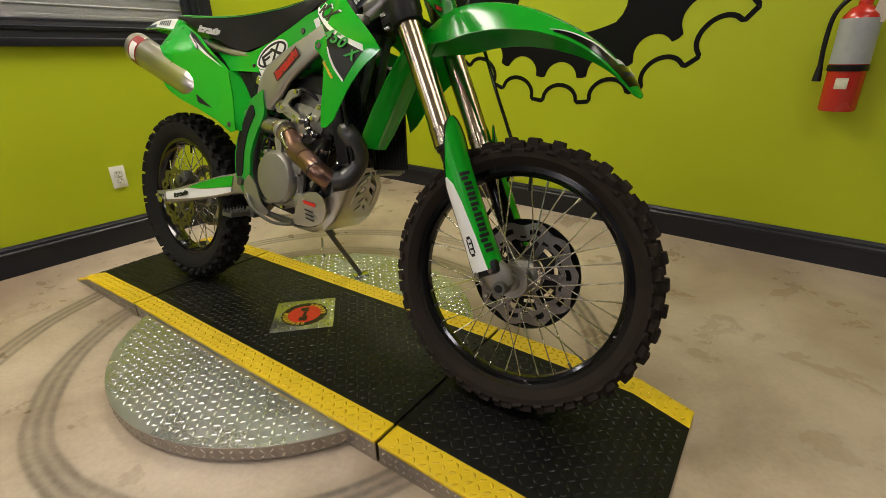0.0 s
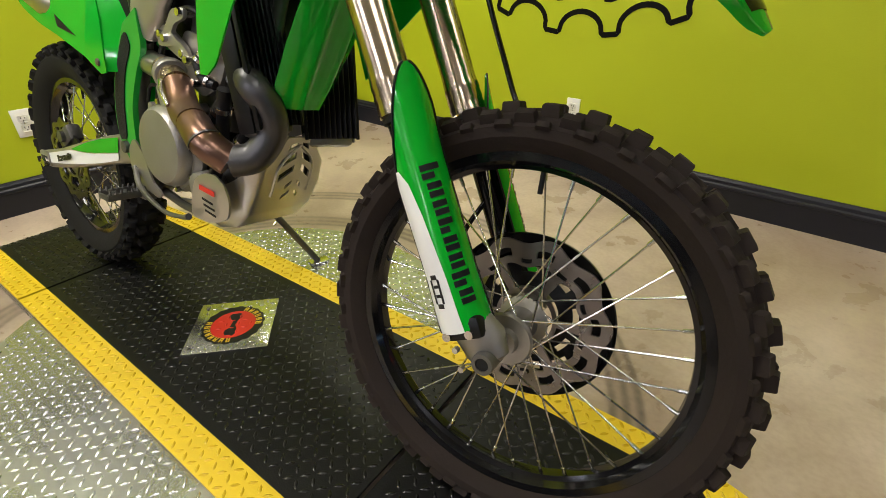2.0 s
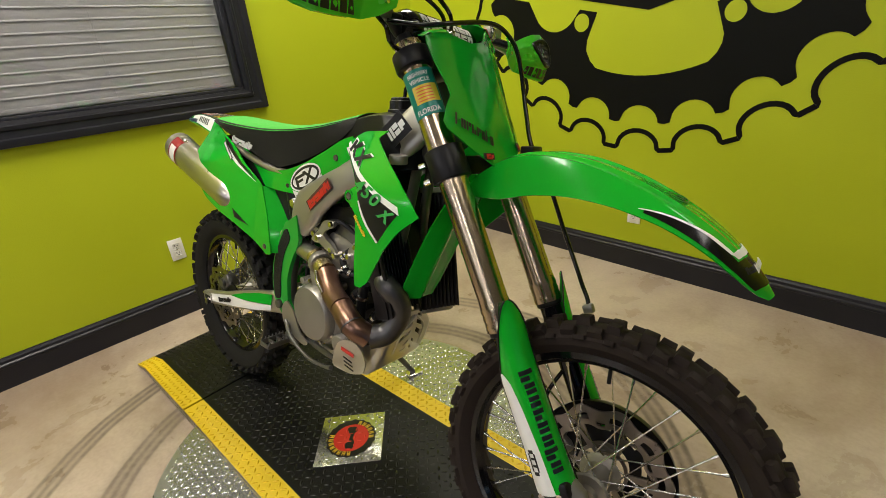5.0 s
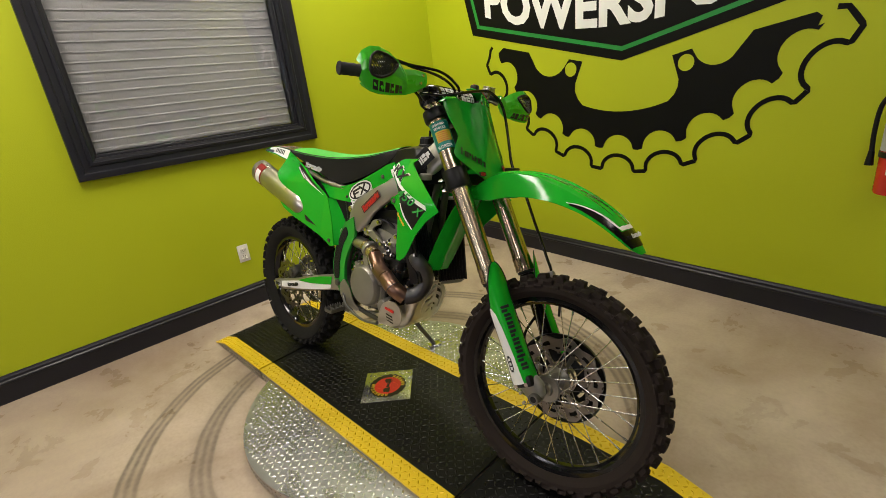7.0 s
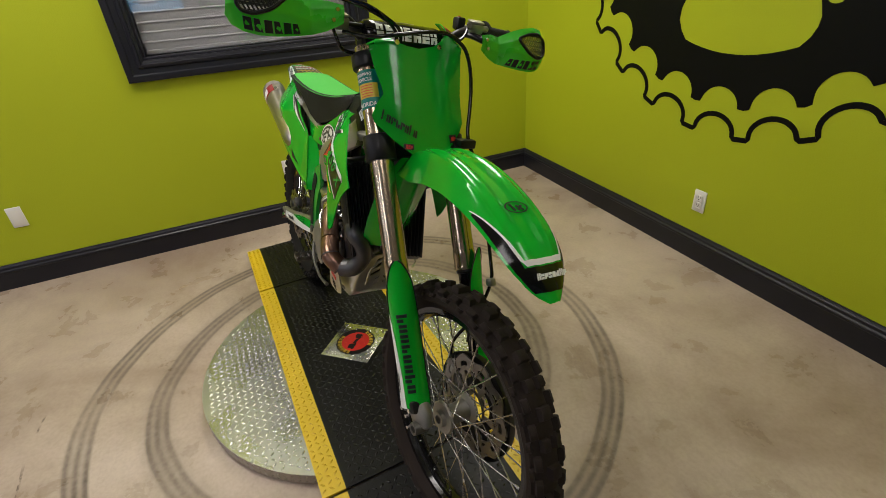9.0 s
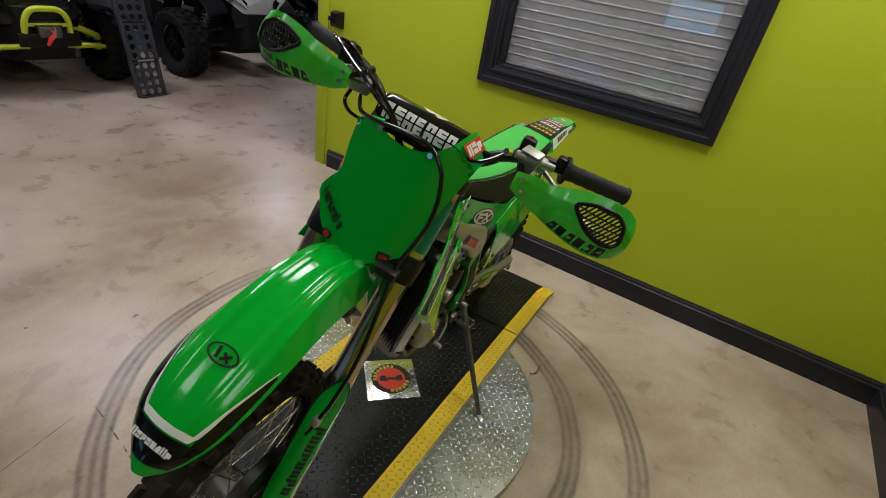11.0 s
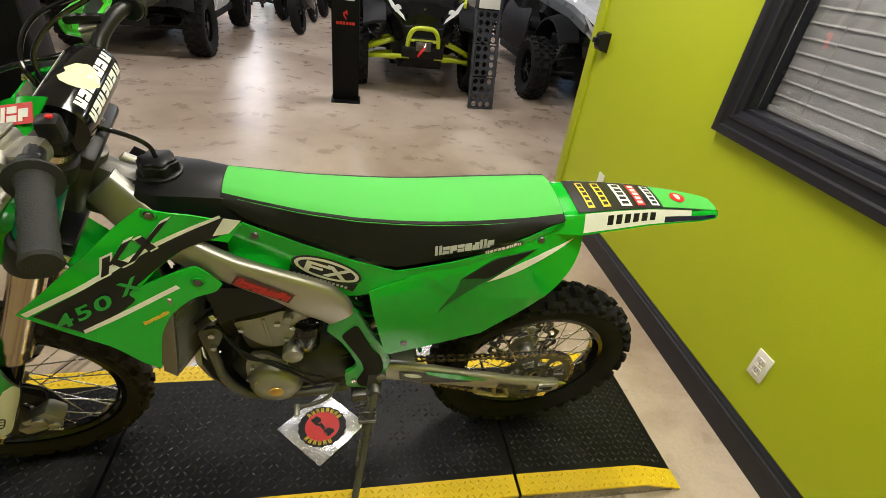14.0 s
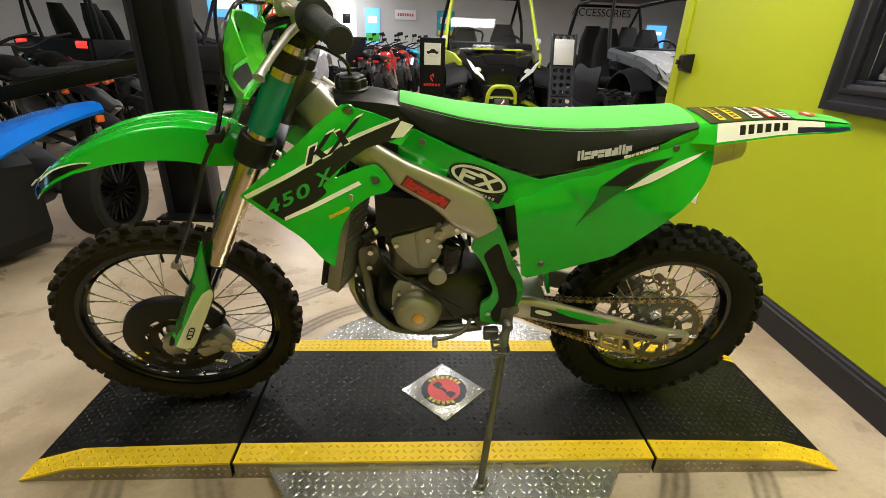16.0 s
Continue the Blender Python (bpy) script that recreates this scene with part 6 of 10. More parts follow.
# -- frame --
frame_ = grp("frame", None, "aluminium perimeter frame")
for s in (-1, 1):
    # spar: a flattened box beam from the head to the pivot
    spar = [((0.355, 0.030, 1.035), 0.050, 0.020), ((0.305, 0.055, 0.985), 0.056, 0.019), ((0.235, 0.085, 0.930), 0.044, 0.017), ((0.15, 0.102, 0.885), 0.040, 0.016), ((0.05, 0.107, 0.832), 0.052, 0.016), ((-0.010, 0.106, 0.790), 0.066, 0.017), ((-0.045, 0.103, 0.756), 0.056, 0.018), ((-0.066, 0.100, 0.724), 0.044, 0.018)]
    cs = smooth_path([p for p, a, b_ in spar], 4)
    hs = np.interp(np.linspace(0, 1, len(cs)), np.linspace(0, 1, len(spar)), [a for p, a, b_ in spar])
    ts = np.interp(np.linspace(0, 1, len(cs)), np.linspace(0, 1, len(spar)), [b_ for p, a, b_ in spar])
    rings = []
    for i, c in enumerate(cs):
        d = (cs[min(i + 1, len(cs) - 1)] - cs[max(i - 1, 0)]).normalized()
        side = Vector((0, 1, 0))
        upv = side.cross(d).normalized()
        ring = []
        for j in range(20):
            a = 2 * math.pi * j / 20
            ca, sa = math.cos(a), math.sin(a)
            ring.append((c + upv * hs[i] * np.sign(ca) * abs(ca) ** 0.6 * 0.82 + side * ts[i] * np.sign(sa) * abs(sa) ** 0.6))
        rings.append([(p.x, s * p.y * (1 if s > 0 else 0.88), p.z) for p in ring])
    bm = B()
    loft(bm, rings)
    part("spar", bm, ALU_S, frame_, "satin aluminium frame spar", None, 50)
    # sticker on the spar
    c = Vector((0.088, 0.1245, 0.843)) if s > 0 else Vector((0.062, -0.1105, 0.836))
    m = Matrix.Translation(c) @ (pose(0, 0, 0, 90, 0, 180) if s > 0 else pose(0, 0, 0, 90, 0, 0)) @ pose(0, 0, 0, 0, 0, -31 if s > 0 else 36)
    part("spar_sticker", box(B(), (0.124, 0.029, 0.0008), (0, 0, 0)), mat("dark_red_outline", (0.09, 0.03, 0.028), 0.5), frame_, "red print with a dark outline", m)
    part("sticker_print", bars(B(), 9, 0.114, 0.023, 0.1, 0.8, 0.0008), REDD, frame_, "", m @ pose(0, 0, 0.0005))
    # pivot section, green guard with a black grip pad
    def leg(x, z):
        return 0.098 - 0.02 * max(0, 0.5 - z)
    outl = [(-0.060, 0.776, 1), (-0.104, 0.740, 1), (-0.138, 0.660), (-0.181, 0.579), (-0.194, 0.533), (-0.182, 0.480), (-0.152, 0.400), (-0.080, 0.424, 1), (-0.074, 0.485), (-0.100, 0.509), (-0.107, 0.535), (-0.071, 0.625), (-0.034, 0.676, 1)]
    if s < 0:
        outl = [(-0.050, 0.765, 1), (-0.110, 0.735, 1), (-0.158, 0.668), (-0.188, 0.612), (-0.206, 0.548), (-0.203, 0.478), (-0.160, 0.425), (-0.090, 0.425, 1), (-0.100, 0.455), (-0.128, 0.485), (-0.122, 0.562), (-0.102, 0.605), (-0.078, 0.645), (-0.044, 0.690)]
    part("frame_guard", panel(B(), outl, leg, 0.012, 0.03, s, 0.012), GREEN_FRAME, frame_, "green frame guard with a black grip panel")
    pad_o = [(-0.105, 0.698), (-0.066, 0.657), (-0.082, 0.621), (-0.118, 0.544), (-0.126, 0.500), (-0.106, 0.455), (-0.114, 0.424), (-0.146, 0.416), (-0.168, 0.456), (-0.177, 0.511), (-0.166, 0.564), (-0.142, 0.598), (-0.126, 0.641)]
    if s < 0:
        pad_o = [(-0.098, 0.720), (-0.086, 0.692), (-0.122, 0.645), (-0.140, 0.608), (-0.155, 0.560), (-0.162, 0.490), (-0.196, 0.482), (-0.198, 0.547), (-0.181, 0.611), (-0.151, 0.662), (-0.116, 0.712)]
    part("grip_panel", panel(B(), pad_o, leg, 0.002, 0.03, s, 0.0145), SEAT_BLK, frame_)
    part("pivot_core", tube(B(), [(-0.08, s * 0.088, 0.71), (-0.13, s * 0.088, 0.60), (-0.15, s * 0.085, 0.50), (-0.12, s * 0.080, 0.42), (-0.08, s * 0.07, 0.39)], 0.022, 12, 5), ALU_D, frame_)
    part("guard_bolt", cyl(B(), (-0.098, s * 0.108, 0.455), (-0.098, s * 0.116, 0.455), 0.007, seg=12), STEEL, frame_)
    part("pivot_bolt", cyl(B(), (-0.172, s * 0.10, 0.470), (-0.172, s * 0.120, 0.470), 0.014, seg=20, bevel=0.002), ALU_D, frame_)
    # engine mount plate
    bm = B()
    panel(bm, [(-0.02, 0.745), (0.03, 0.735), (0.085, 0.700), (0.090, 0.680), (0.060, 0.678), (0.0, 0.705), (-0.03, 0.715)], lambda x, z: 0.088, 0.008, 0.05, s, 0)
    part("engine_bracket", bm, ALU_S, frame_)
    for x, z in ((0.078, 0.690), (0.005, 0.722), (-0.018, 0.733)):
        part("bracket_bolt", cyl(B(), (x, s * 0.086, z), (x, s * 0.098, z), 0.0075, seg=6), STEEL, frame_)
    # lower cradle
    part("cradle_tube", tube(B(), [(0.335, s * 0.022, 0.955), (0.300, s * 0.030, 0.80), (0.266, s * 0.048, 0.65), (0.242, s * 0.070, 0.55), (0.232, s * 0.082, 0.47), (0.200, s * 0.087, 0.405), (0.145, s * 0.088, 0.374), (0.02, s * 0.084, 0.364), (-0.09, s * 0.078, 0.374)], 0.0125, 12, 5, 0.8), ALU_D, frame_, "cast aluminium lower cradle")
    # rear subframe
    part("subframe_tube", tube(B(), [(-0.05, s * 0.07, 0.86), (-0.25, s * 0.075, 0.88), (-0.5, s * 0.07, 0.935), (-0.60, s * 0.06, 0.95)], 0.011, 10, 5), ALU_S, frame_)
    part("subframe_strut", tube(B(), [(-0.14, s * 0.085, 0.66), (-0.30, s * 0.08, 0.78), (-0.45, s * 0.075, 0.90)], 0.010, 10, 5), ALU_S, frame_)
bm = B()
cyl(bm, HEAD + AXIS * 0.0 + Vector((-0.006, 0, -0.005)), HEAD + Vector((-0.006, 0, -0.005)) - AXIS * 0.14, 0.031, seg=24, bevel=0.004)
part("steering_head", bm, ALU_D, frame_)
part("head_gusset", box(B(), (0.10, 0.055, 0.12), (0.345, 0, 1.0), 0.02, (0, -26, 0)), ALU_D, frame_)
# head tag with print
for s in (-1,):
    part("head_sticker", box(B(), (0.060, 0.0012, 0.050), (0.322, s * 0.083, 1.008), 0, (0, -42, 14)), BLACKD, frame_, "black head sticker with white and red print")
    part("sticker_print", bars(B(), 3, 0.052, 0.024, 0.1, 0.75), WHITE, frame_, "", Matrix.Translation((0.322, s * 0.0842, 1.008)) @ pose(0, 0, 0, 0, -42, 14) @ pose(0, 0, 0, 90, 0, 0))

# -- seat, tank, bodywork --


def sec(x, zt, wt, zb, wb, crown=0.012, n=8):
    """A saddle section: flat crowned top, sides flaring down to the lower edge."""
    top = [(x, -wt + 2 * wt * k / n, zt + crown * (1 - (2 * k / n - 1) ** 2)) for k in range(n + 1)]
    return [(x, -wb, zb), (x, -(wb + wt) / 2 - 0.006, (zb + zt) / 2), *top, (x, (wb + wt) / 2 + 0.006, (zb + zt) / 2), (x, wb, zb)]


SEAT = [(0.152, 1.030, 0.048, 1.010, 0.056), (0.10, 1.020, 0.056, 0.975, 0.066), (0.0, 1.002, 0.068, 0.935, 0.076), (-0.10, 0.992, 0.078, 0.900, 0.089), (-0.18, 0.988, 0.082, 0.880, 0.102), (-0.26, 0.988, 0.086, 0.900, 0.107), (-0.36, 0.993, 0.088, 0.935, 0.105), (-0.46, 1.000, 0.086, 0.968, 0.100), (-0.545, 1.008, 0.080, 0.998, 0.088)]


def seat_at(x):
    xs_ = [s[0] for s in SEAT][::-1]
    return [x] + [float(np.interp(x, xs_, [s[k] for s in SEAT][::-1])) for k in range(1, 5)]


bm = B()
loft(bm, [sec(*seat_at(x), crown=0.010) for x in np.linspace(0.152, -0.545, 26)], True)
for v in bm.verts:
    if v.co.y < 0:
        low = max(0, min(1, (seat_at(v.co.x)[1] - v.co.z) / 0.05))
        v.co.y += 0.022 * low * max(0, min(1, (0.12 - v.co.x) / 0.15))
seat = part("seat", bm, SEAT_BLK, BIKE, "black vinyl seat with a green top", None, 50)
bm = B()
rings = []
for x in np.linspace(0.150, -0.543, 26):
    _, zt, wt, zb, wb = seat_at(x)
    rings.append([(x, t * (wt * 1.01 + 0.001), zt + 0.010 * (1 - t * t) + 0.0015 - 0.004 * max(0, abs(t) - 0.9) * 10) for t in np.linspace(-1, 1, 11)])
loft(bm, rings, False)
thicken(bm, 0.002)
part("seat_top", bm, GREEN_MATT, seat, "bright green seat cover top", None, 50)
bm = bars(B(), 8, 0.130, 0.022, 0.12, 0.78)
for s in (-1, 1):
    p = Vector((-0.325, s * 0.108, 0.945))
    m = Matrix.Translation(p) @ (pose(0, 0, 0, 76, 0, 180) if s > 0 else pose(0, 0, 0, 76, 0, 0)) @ pose(0, 0, 0, 0, 0, 9 if s > 0 else -9)
    bm = bars(B(), 8, 0.130, 0.022, 0.12, 0.78)
    part("seat_print", bm, GREYD, seat, "silver print on the seat side", m)

# tank: black plastic hump with a cap
bm = B()
TK = [(0.345, 0.985, 0.030, 0.92, 0.040), (0.325, 1.020, 0.045, 0.92, 0.065), (0.29, 1.034, 0.060, 0.91, 0.085), (0.25, 1.036, 0.066, 0.90, 0.084), (0.20, 1.032, 0.062, 0.90, 0.076), (0.15, 1.024, 0.055, 0.90, 0.066), (0.09, 1.000, 0.050, 0.88, 0.060)]
loft(bm, [sec(x, zt, wt, zb, wb, 0.010) for x, zt, wt, zb, wb in TK], True)
bmesh.ops.subdivide_edges(bm, edges=bm.edges[:], cuts=1, use_grid_fill=True, smooth=0.6)
tank = part("fuel_tank", bm, BLACKP, BIKE, "black plastic fuel tank with a screw cap", None, 60)
bm = B()
for h0, h1, r0, amp in ((0.0, 0.010, 0.040, 0.0), (0.010, 0.030, 0.033, 0.0035), (0.030, 0.036, 0.030, 0.003)):
    ring = [[(0.262 + (r + amp * math.cos(6 * a)) * math.cos(a), (r + amp * math.cos(6 * a)) * math.sin(a), 1.038 + h) for a in np.linspace(0, 2 * math.pi, 48, endpoint=False)] for h, r in ((h0, r0), (h1, r0 - 0.001), (h1 + 0.002, r0 - 0.004))]
    loft(bm, ring)
part("filler_cap", bm, BLACKP, tank, "black lobed filler cap", None, 40)
part("vent_hose", tube(B(), [(0.262, 0, 1.074), (0.268, 0.0, 1.098), (0.29, 0.004, 1.118), (0.33, 0.01, 1.135), (0.36, 0.008, 1.12)], 0.0042, 8), BLACKG, tank)
for s in (-1, 1):
    part("tank_bolt", cyl(B(), (0.322, s * 0.030, 1.028), (0.325, s * 0.031, 1.036), 0.009, seg=12), STEEL, tank)


def dsh(x, z):
    """Half width of the radiator shrouds."""
    y = 0.125 + 0.215 * max(0, x - 0.16) - 0.16 * (z - 0.85)
    k = 0.012
    y = 0.112 + k * math.log(1 + math.exp((y - 0.112) / k))
    y -= 0.004 + 0.012 * max(0, (z - 0.98) / 0.06) + 0.06 * max(0, x - 0.40)
    # the upper rear corner draws in to the tank
    k = max(0, min(1, (z - 0.895) / 0.07))
    k = k * k * (3 - 2 * k)
    return y + k * (min(y, float(np.interp(x, [0.118, 0.20, 0.28, 0.36], [0.076, 0.098, 0.125, 0.150]))) - y)


def dsh_r(x, z):
    """The right shroud stands upright below and draws in to the tank above."""
    k = max(0, min(1, (z - 0.855) / 0.19))
    return 0.182 - 0.20 * max(0, 0.29 - x) - 0.075 * k * k * (3 - 2 * k)


def dst(x, z):
    """Half width of the strip under the seat, blending into the shroud and the side panel."""
    return min(0.1205, 0.085 - 0.1184 * x) + 0.25 * max(0, 0.86 - z) * max(0, min(1, (-0.09 - x) / 0.05)) - 0.30 * max(0, -0.36 - x) ** 1.3 + 0.040 * max(0, min(1, (0.895 - z) / 0.05)) * max(0, min(1, (x - 0.05) / 0.06))


def dst_r(x, z):
    """The right strip lies closer in."""
    return 0.084 - 0.07 * max(0, x) - 0.030 * max(0, min(1, (-x - 0.2) / 0.36)) + 0.22 * max(0, 0.86 - z) * max(0, min(1, (-0.09 - x) / 0.05))


def dpn_r(x, z):
    """The right side panel swells out over the silencer."""
    y = 0.080 + 0.055 * max(0, min(1, (0.93 - z) / 0.27))
    y += 0.050 * max(0, min(1, (-x - 0.26) / 0.25)) * max(0, min(1, (0.975 - z) / 0.10))
    k = 0.008
    return 0.140 - k * math.log(1 + math.exp((0.140 - y) / k)) - 0.10 * max(0, -0.56 - x)


def crease(x):
    return float(np.interp(x, [-0.61, -0.552, -0.49, -0.40, -0.29, -0.20, -0.128], [1.0, 0.990, 0.966, 0.936, 0.897, 0.852, 0.818]))


def dpn0(x, z):
    """Half width of the side panels: a soft crease along the top, a fold behind the intake, drawn in below and behind."""
    y = 0.1155 + 0.016 * (1 - math.exp(-max(0, crease(x) - z) / 0.030))
    y -= 0.05 * max(0, 0.70 - z) ** 1.2 + 0.10 * max(0, -0.5 - x) + 0.30 * max(0, -0.36 - x) ** 1.3 * max(0, min(1, (z - 0.80) / 0.14))
    # the fold: the part in front of it sinks inwards
    d = ((x + 0.312) * 0.759 - (z - 0.812) * 0.651)
    top = max(0, min(1, (z - 0.715) / 0.13)) ** 1.5 * max(0, min(1, (crease(x) + 0.01 - z) / 0.03))
    if d > 0:
        y -= 0.005 * top * max(0, 1 - d / 0.10) * min(1, d / 0.022)
    return y


SHROUD = [(0.492, 0.860, 1), (0.425, 0.915), (0.375, 0.958), (0.318, 1.008), (0.272, 1.040, 1), (0.212, 1.024), (0.118, 0.978, 1), (0.146, 0.944, 1), (0.196, 0.960), (0.270, 0.915), (0.296, 0.885, 1), (0.250, 0.902), (0.206, 0.912), (0.188, 0.898), (0.164, 0.862, 1), (0.176, 0.845), (0.220, 0.838), (0.262, 0.808), (0.288, 0.760), (0.305, 0.668, 1), (0.330, 0.690), (0.372, 0.752), (0.432, 0.805)]
SHROUD_R = [(0.483, 0.853, 1), (0.458, 0.880), (0.410, 0.916), (0.358, 0.950), (0.320, 0.978), (0.308, 0.990), (0.333, 1.005, 1), (0.281, 1.003), (0.245, 1.000), (0.195, 0.976, 1), (0.218, 0.948), (0.262, 0.921), (0.295, 0.893, 1), (0.273, 0.882), (0.260, 0.867), (0.276, 0.849), (0.296, 0.836), (0.296, 0.808), (0.293, 0.763), (0.286, 0.716), (0.286, 0.668, 1), (0.306, 0.668, 1), (0.331, 0.686), (0.356, 0.726), (0.384, 0.770), (0.426, 0.814), (0.456, 0.835)]
STRIP = [(0.118, 0.978, 1), (0.02, 0.936), (-0.08, 0.900), (-0.150, 0.880), (-0.185, 0.872, 1), (-0.26, 0.896), (-0.36, 0.930), (-0.455, 0.963), (-0.545, 1.000, 1), (-0.552, 0.985, 1), (-0.45, 0.945), (-0.30, 0.890), (-0.14, 0.812, 1), (-0.094, 0.786), (-0.076, 0.782), (-0.040, 0.793), (0.005, 0.812), (0.060, 0.846), (0.117, 0.882), (0.166, 0.894), (0.166, 0.930, 1)]
PANEL = [(-0.128, 0.818, 1), (-0.20, 0.852), (-0.29, 0.897), (-0.40, 0.936), (-0.49, 0.966), (-0.552, 0.990, 1), (-0.600, 0.982), (-0.618, 0.945), (-0.619, 0.905), (-0.605, 0.865), (-0.578, 0.829), (-0.546, 0.797), (-0.408, 0.668, 1), (-0.30, 0.630), (-0.188, 0.594, 1), (-0.170, 0.605), (-0.165, 0.640), (-0.140, 0.750)]
STRIP_R = [(0.160, 0.986, 1), (0.118, 0.975), (0.05, 0.942), (-0.03, 0.908), (-0.12, 0.882), (-0.195, 0.871, 1), (-0.30, 0.897), (-0.413, 0.930), (-0.545, 0.992, 1), (-0.540, 0.982, 1), (-0.45, 0.948), (-0.40, 0.925), (-0.32, 0.872), (-0.245, 0.822, 1), (-0.124, 0.818), (-0.030, 0.814), (0.050, 0.862), (0.172, 0.928, 1)]
PANEL_R = [(-0.240, 0.824, 1), (-0.32, 0.876), (-0.40, 0.930), (-0.455, 0.954), (-0.545, 0.990, 1), (-0.598, 0.968), (-0.628, 0.930), (-0.640, 0.880), (-0.624, 0.818), (-0.550, 0.754), (-0.46, 0.720), (-0.37, 0.697, 1), (-0.27, 0.664), (-0.192, 0.628, 1), (-0.165, 0.632), (-0.166, 0.660), (-0.190, 0.735)]
PRINT_GREEN = mat("print_green", (0.012, 0.30, 0.04), 0.35)
# strokes of the two-letter mark: along the stripe and upwards
MARK = [[(0.000, 0.000), (0.014, 0.000), (0.023, 0.036), (0.009, 0.036)], [(0.013, 0.015), (0.044, 0.047), (0.062, 0.047), (0.027, 0.015)], [(0.018, 0.022), (0.030, 0.024), (0.051, 0.000), (0.036, 0.000)],
        [(0.046, 0.000), (0.062, 0.000), (0.128, 0.050), (0.110, 0.050)], [(0.067, 0.042), (0.081, 0.042), (0.100, 0.004), (0.086, 0.004)]]
for s in (1, -1):
    dw = dsh if s > 0 else dsh_r
    sh = part("radiator_shroud", panel(B(), SHROUD if s > 0 else SHROUD_R, dw, 0.003, 0.014, s), GREEN, BIKE, "glossy green radiator shroud with black and white graphics")
    # graphics
    if s > 0:
        part("black_stripe", panel(B(), [(0.470, 0.853, 1), (0.375, 0.900, 1), (0.265, 0.960), (0.150, 1.002, 1), (0.126, 0.984, 1), (0.162, 0.957, 1), (0.225, 0.945), (0.285, 0.905), (0.322, 0.872), (0.310, 0.856), (0.345, 0.830), (0.405, 0.798, 1), (0.440, 0.826)], dsh, 0.0006, 0.026, 1, 0.0008), BLACKD, sh)
        part("white_line", panel(B(), [(0.484, 0.861, 1), (0.378, 0.910, 1), (0.268, 0.970), (0.152, 1.008, 1), (0.150, 1.002, 1), (0.265, 0.961), (0.376, 0.901, 1), (0.478, 0.853, 1)], dsh, 0.0006, 0.02, 1, 0.0011, 2), WHITE, sh)
        part("white_line", panel(B(), [(0.405, 0.798, 1), (0.338, 0.822), (0.236, 0.868, 1), (0.242, 0.876, 1), (0.341, 0.832), (0.406, 0.806, 1)], dsh, 0.0006, 0.02, 1, 0.0011, 2), WHITE, sh)
        part("white_block", panel(B(), [(0.146, 1.000, 1), (0.118, 0.988, 1), (0.142, 0.962, 1), (0.170, 0.962, 1)], dsh, 0.0006, 0.03, 1, 0.0014, 1), WHITE, sh)
    else:
        part("black_stripe", panel(B(), [(0.430, 0.852, 1), (0.362, 0.878), (0.314, 0.901), (0.262, 0.931), (0.218, 0.956), (0.197, 0.974, 1), (0.220, 0.949), (0.264, 0.922), (0.297, 0.893), (0.309, 0.863), (0.322, 0.839), (0.346, 0.800), (0.366, 0.782, 1), (0.396, 0.819), (0.415, 0.839)], dw, 0.0006, 0.02, s, 0.0008), BLACKD, sh)
        part("white_line", panel(B(), [(0.432, 0.850, 1), (0.365, 0.875), (0.315, 0.898), (0.268, 0.923), (0.222, 0.951), (0.197, 0.973, 1), (0.203, 0.978, 1), (0.227, 0.958), (0.271, 0.932), (0.315, 0.908), (0.365, 0.886), (0.427, 0.866, 1)], dw, 0.0006, 0.015, s, 0.0012, 2), WHITE, sh)
        part("white_line", panel(B(), [(0.307, 0.863, 1), (0.315, 0.838), (0.330, 0.813), (0.364, 0.781, 1), (0.367, 0.785, 1), (0.335, 0.817), (0.320, 0.841), (0.311, 0.864, 1)], dw, 0.0006, 0.02, s, 0.0012, 2), WHITE, sh)
        part("moulded_slot", panel(B(), [(0.282, 0.996, 1), (0.296, 0.997), (0.299, 0.992, 1), (0.285, 0.990)], dw, 0.0006, 0.02, s, 0.0008, 2), GREEN_D, sh)
    # mark in slanted strokes with a white outline
    org, ud, vd = (Vector((0.352, 0.917)), Vector((-0.918, 0.395)), Vector((-0.10, 1.0))) if s > 0 else (Vector((0.212, 0.961)), Vector((0.72, -0.36)), Vector((0.22, 0.72)))
    for nm, grow, mt, lf in (("mark_outline", 0.0042, WHITE, 0.0012), ("mark_stroke", 0.0, BLACKD, 0.0018)):
        for stroke in MARK:
            c = np.mean(stroke, 0)
            pts_ = [tuple(np.array(p) + grow * np.sign(np.array(p) - c)) for p in stroke]
            part(nm, panel(B(), [(*(org + ud * u + vd * v), 1) for u, v in pts_], dw, 0.0005, 0.02, s, lf, 1), mt, sh)
    nx, nz, lx, lz = (0.398, 0.846, 0.318, 0.888) if s > 0 else (0.331, 0.884, 0.391, 0.846)
    m = Matrix.Translation((nx, s * (dw(nx, nz) + 0.0030), nz))
    ang = math.degrees(math.atan(0.215))
    face = pose(0, 0, 0, 90 - 8, 0, 180) @ pose(0, 0, 0, 0, ang, 0) if s > 0 else pose(0, 0, 0, 90 - 16, 0, 0)
    tilt = pose(0, 0, 0, 0, 0, 24 if s > 0 else -23)
    wide = 0.104 if s > 0 else 0.086
    for k, digit in enumerate("450"):
        lettering("displacement_digit", digit, 0.040, m @ face @ tilt @ pose((k - 1) * wide * 0.345, 0, 0), PRINT_GREEN, sh, 0.25, 0.0004, wide * 0.33, 0.0008)
    m = Matrix.Translation((lx, s * (dw(lx, lz) + 0.0030), lz))
    lettering("displacement_letter", "X", 0.040, m @ face @ tilt, PRINT_GREEN, sh, 0.25, 0.0004, 0.046, 0.001)
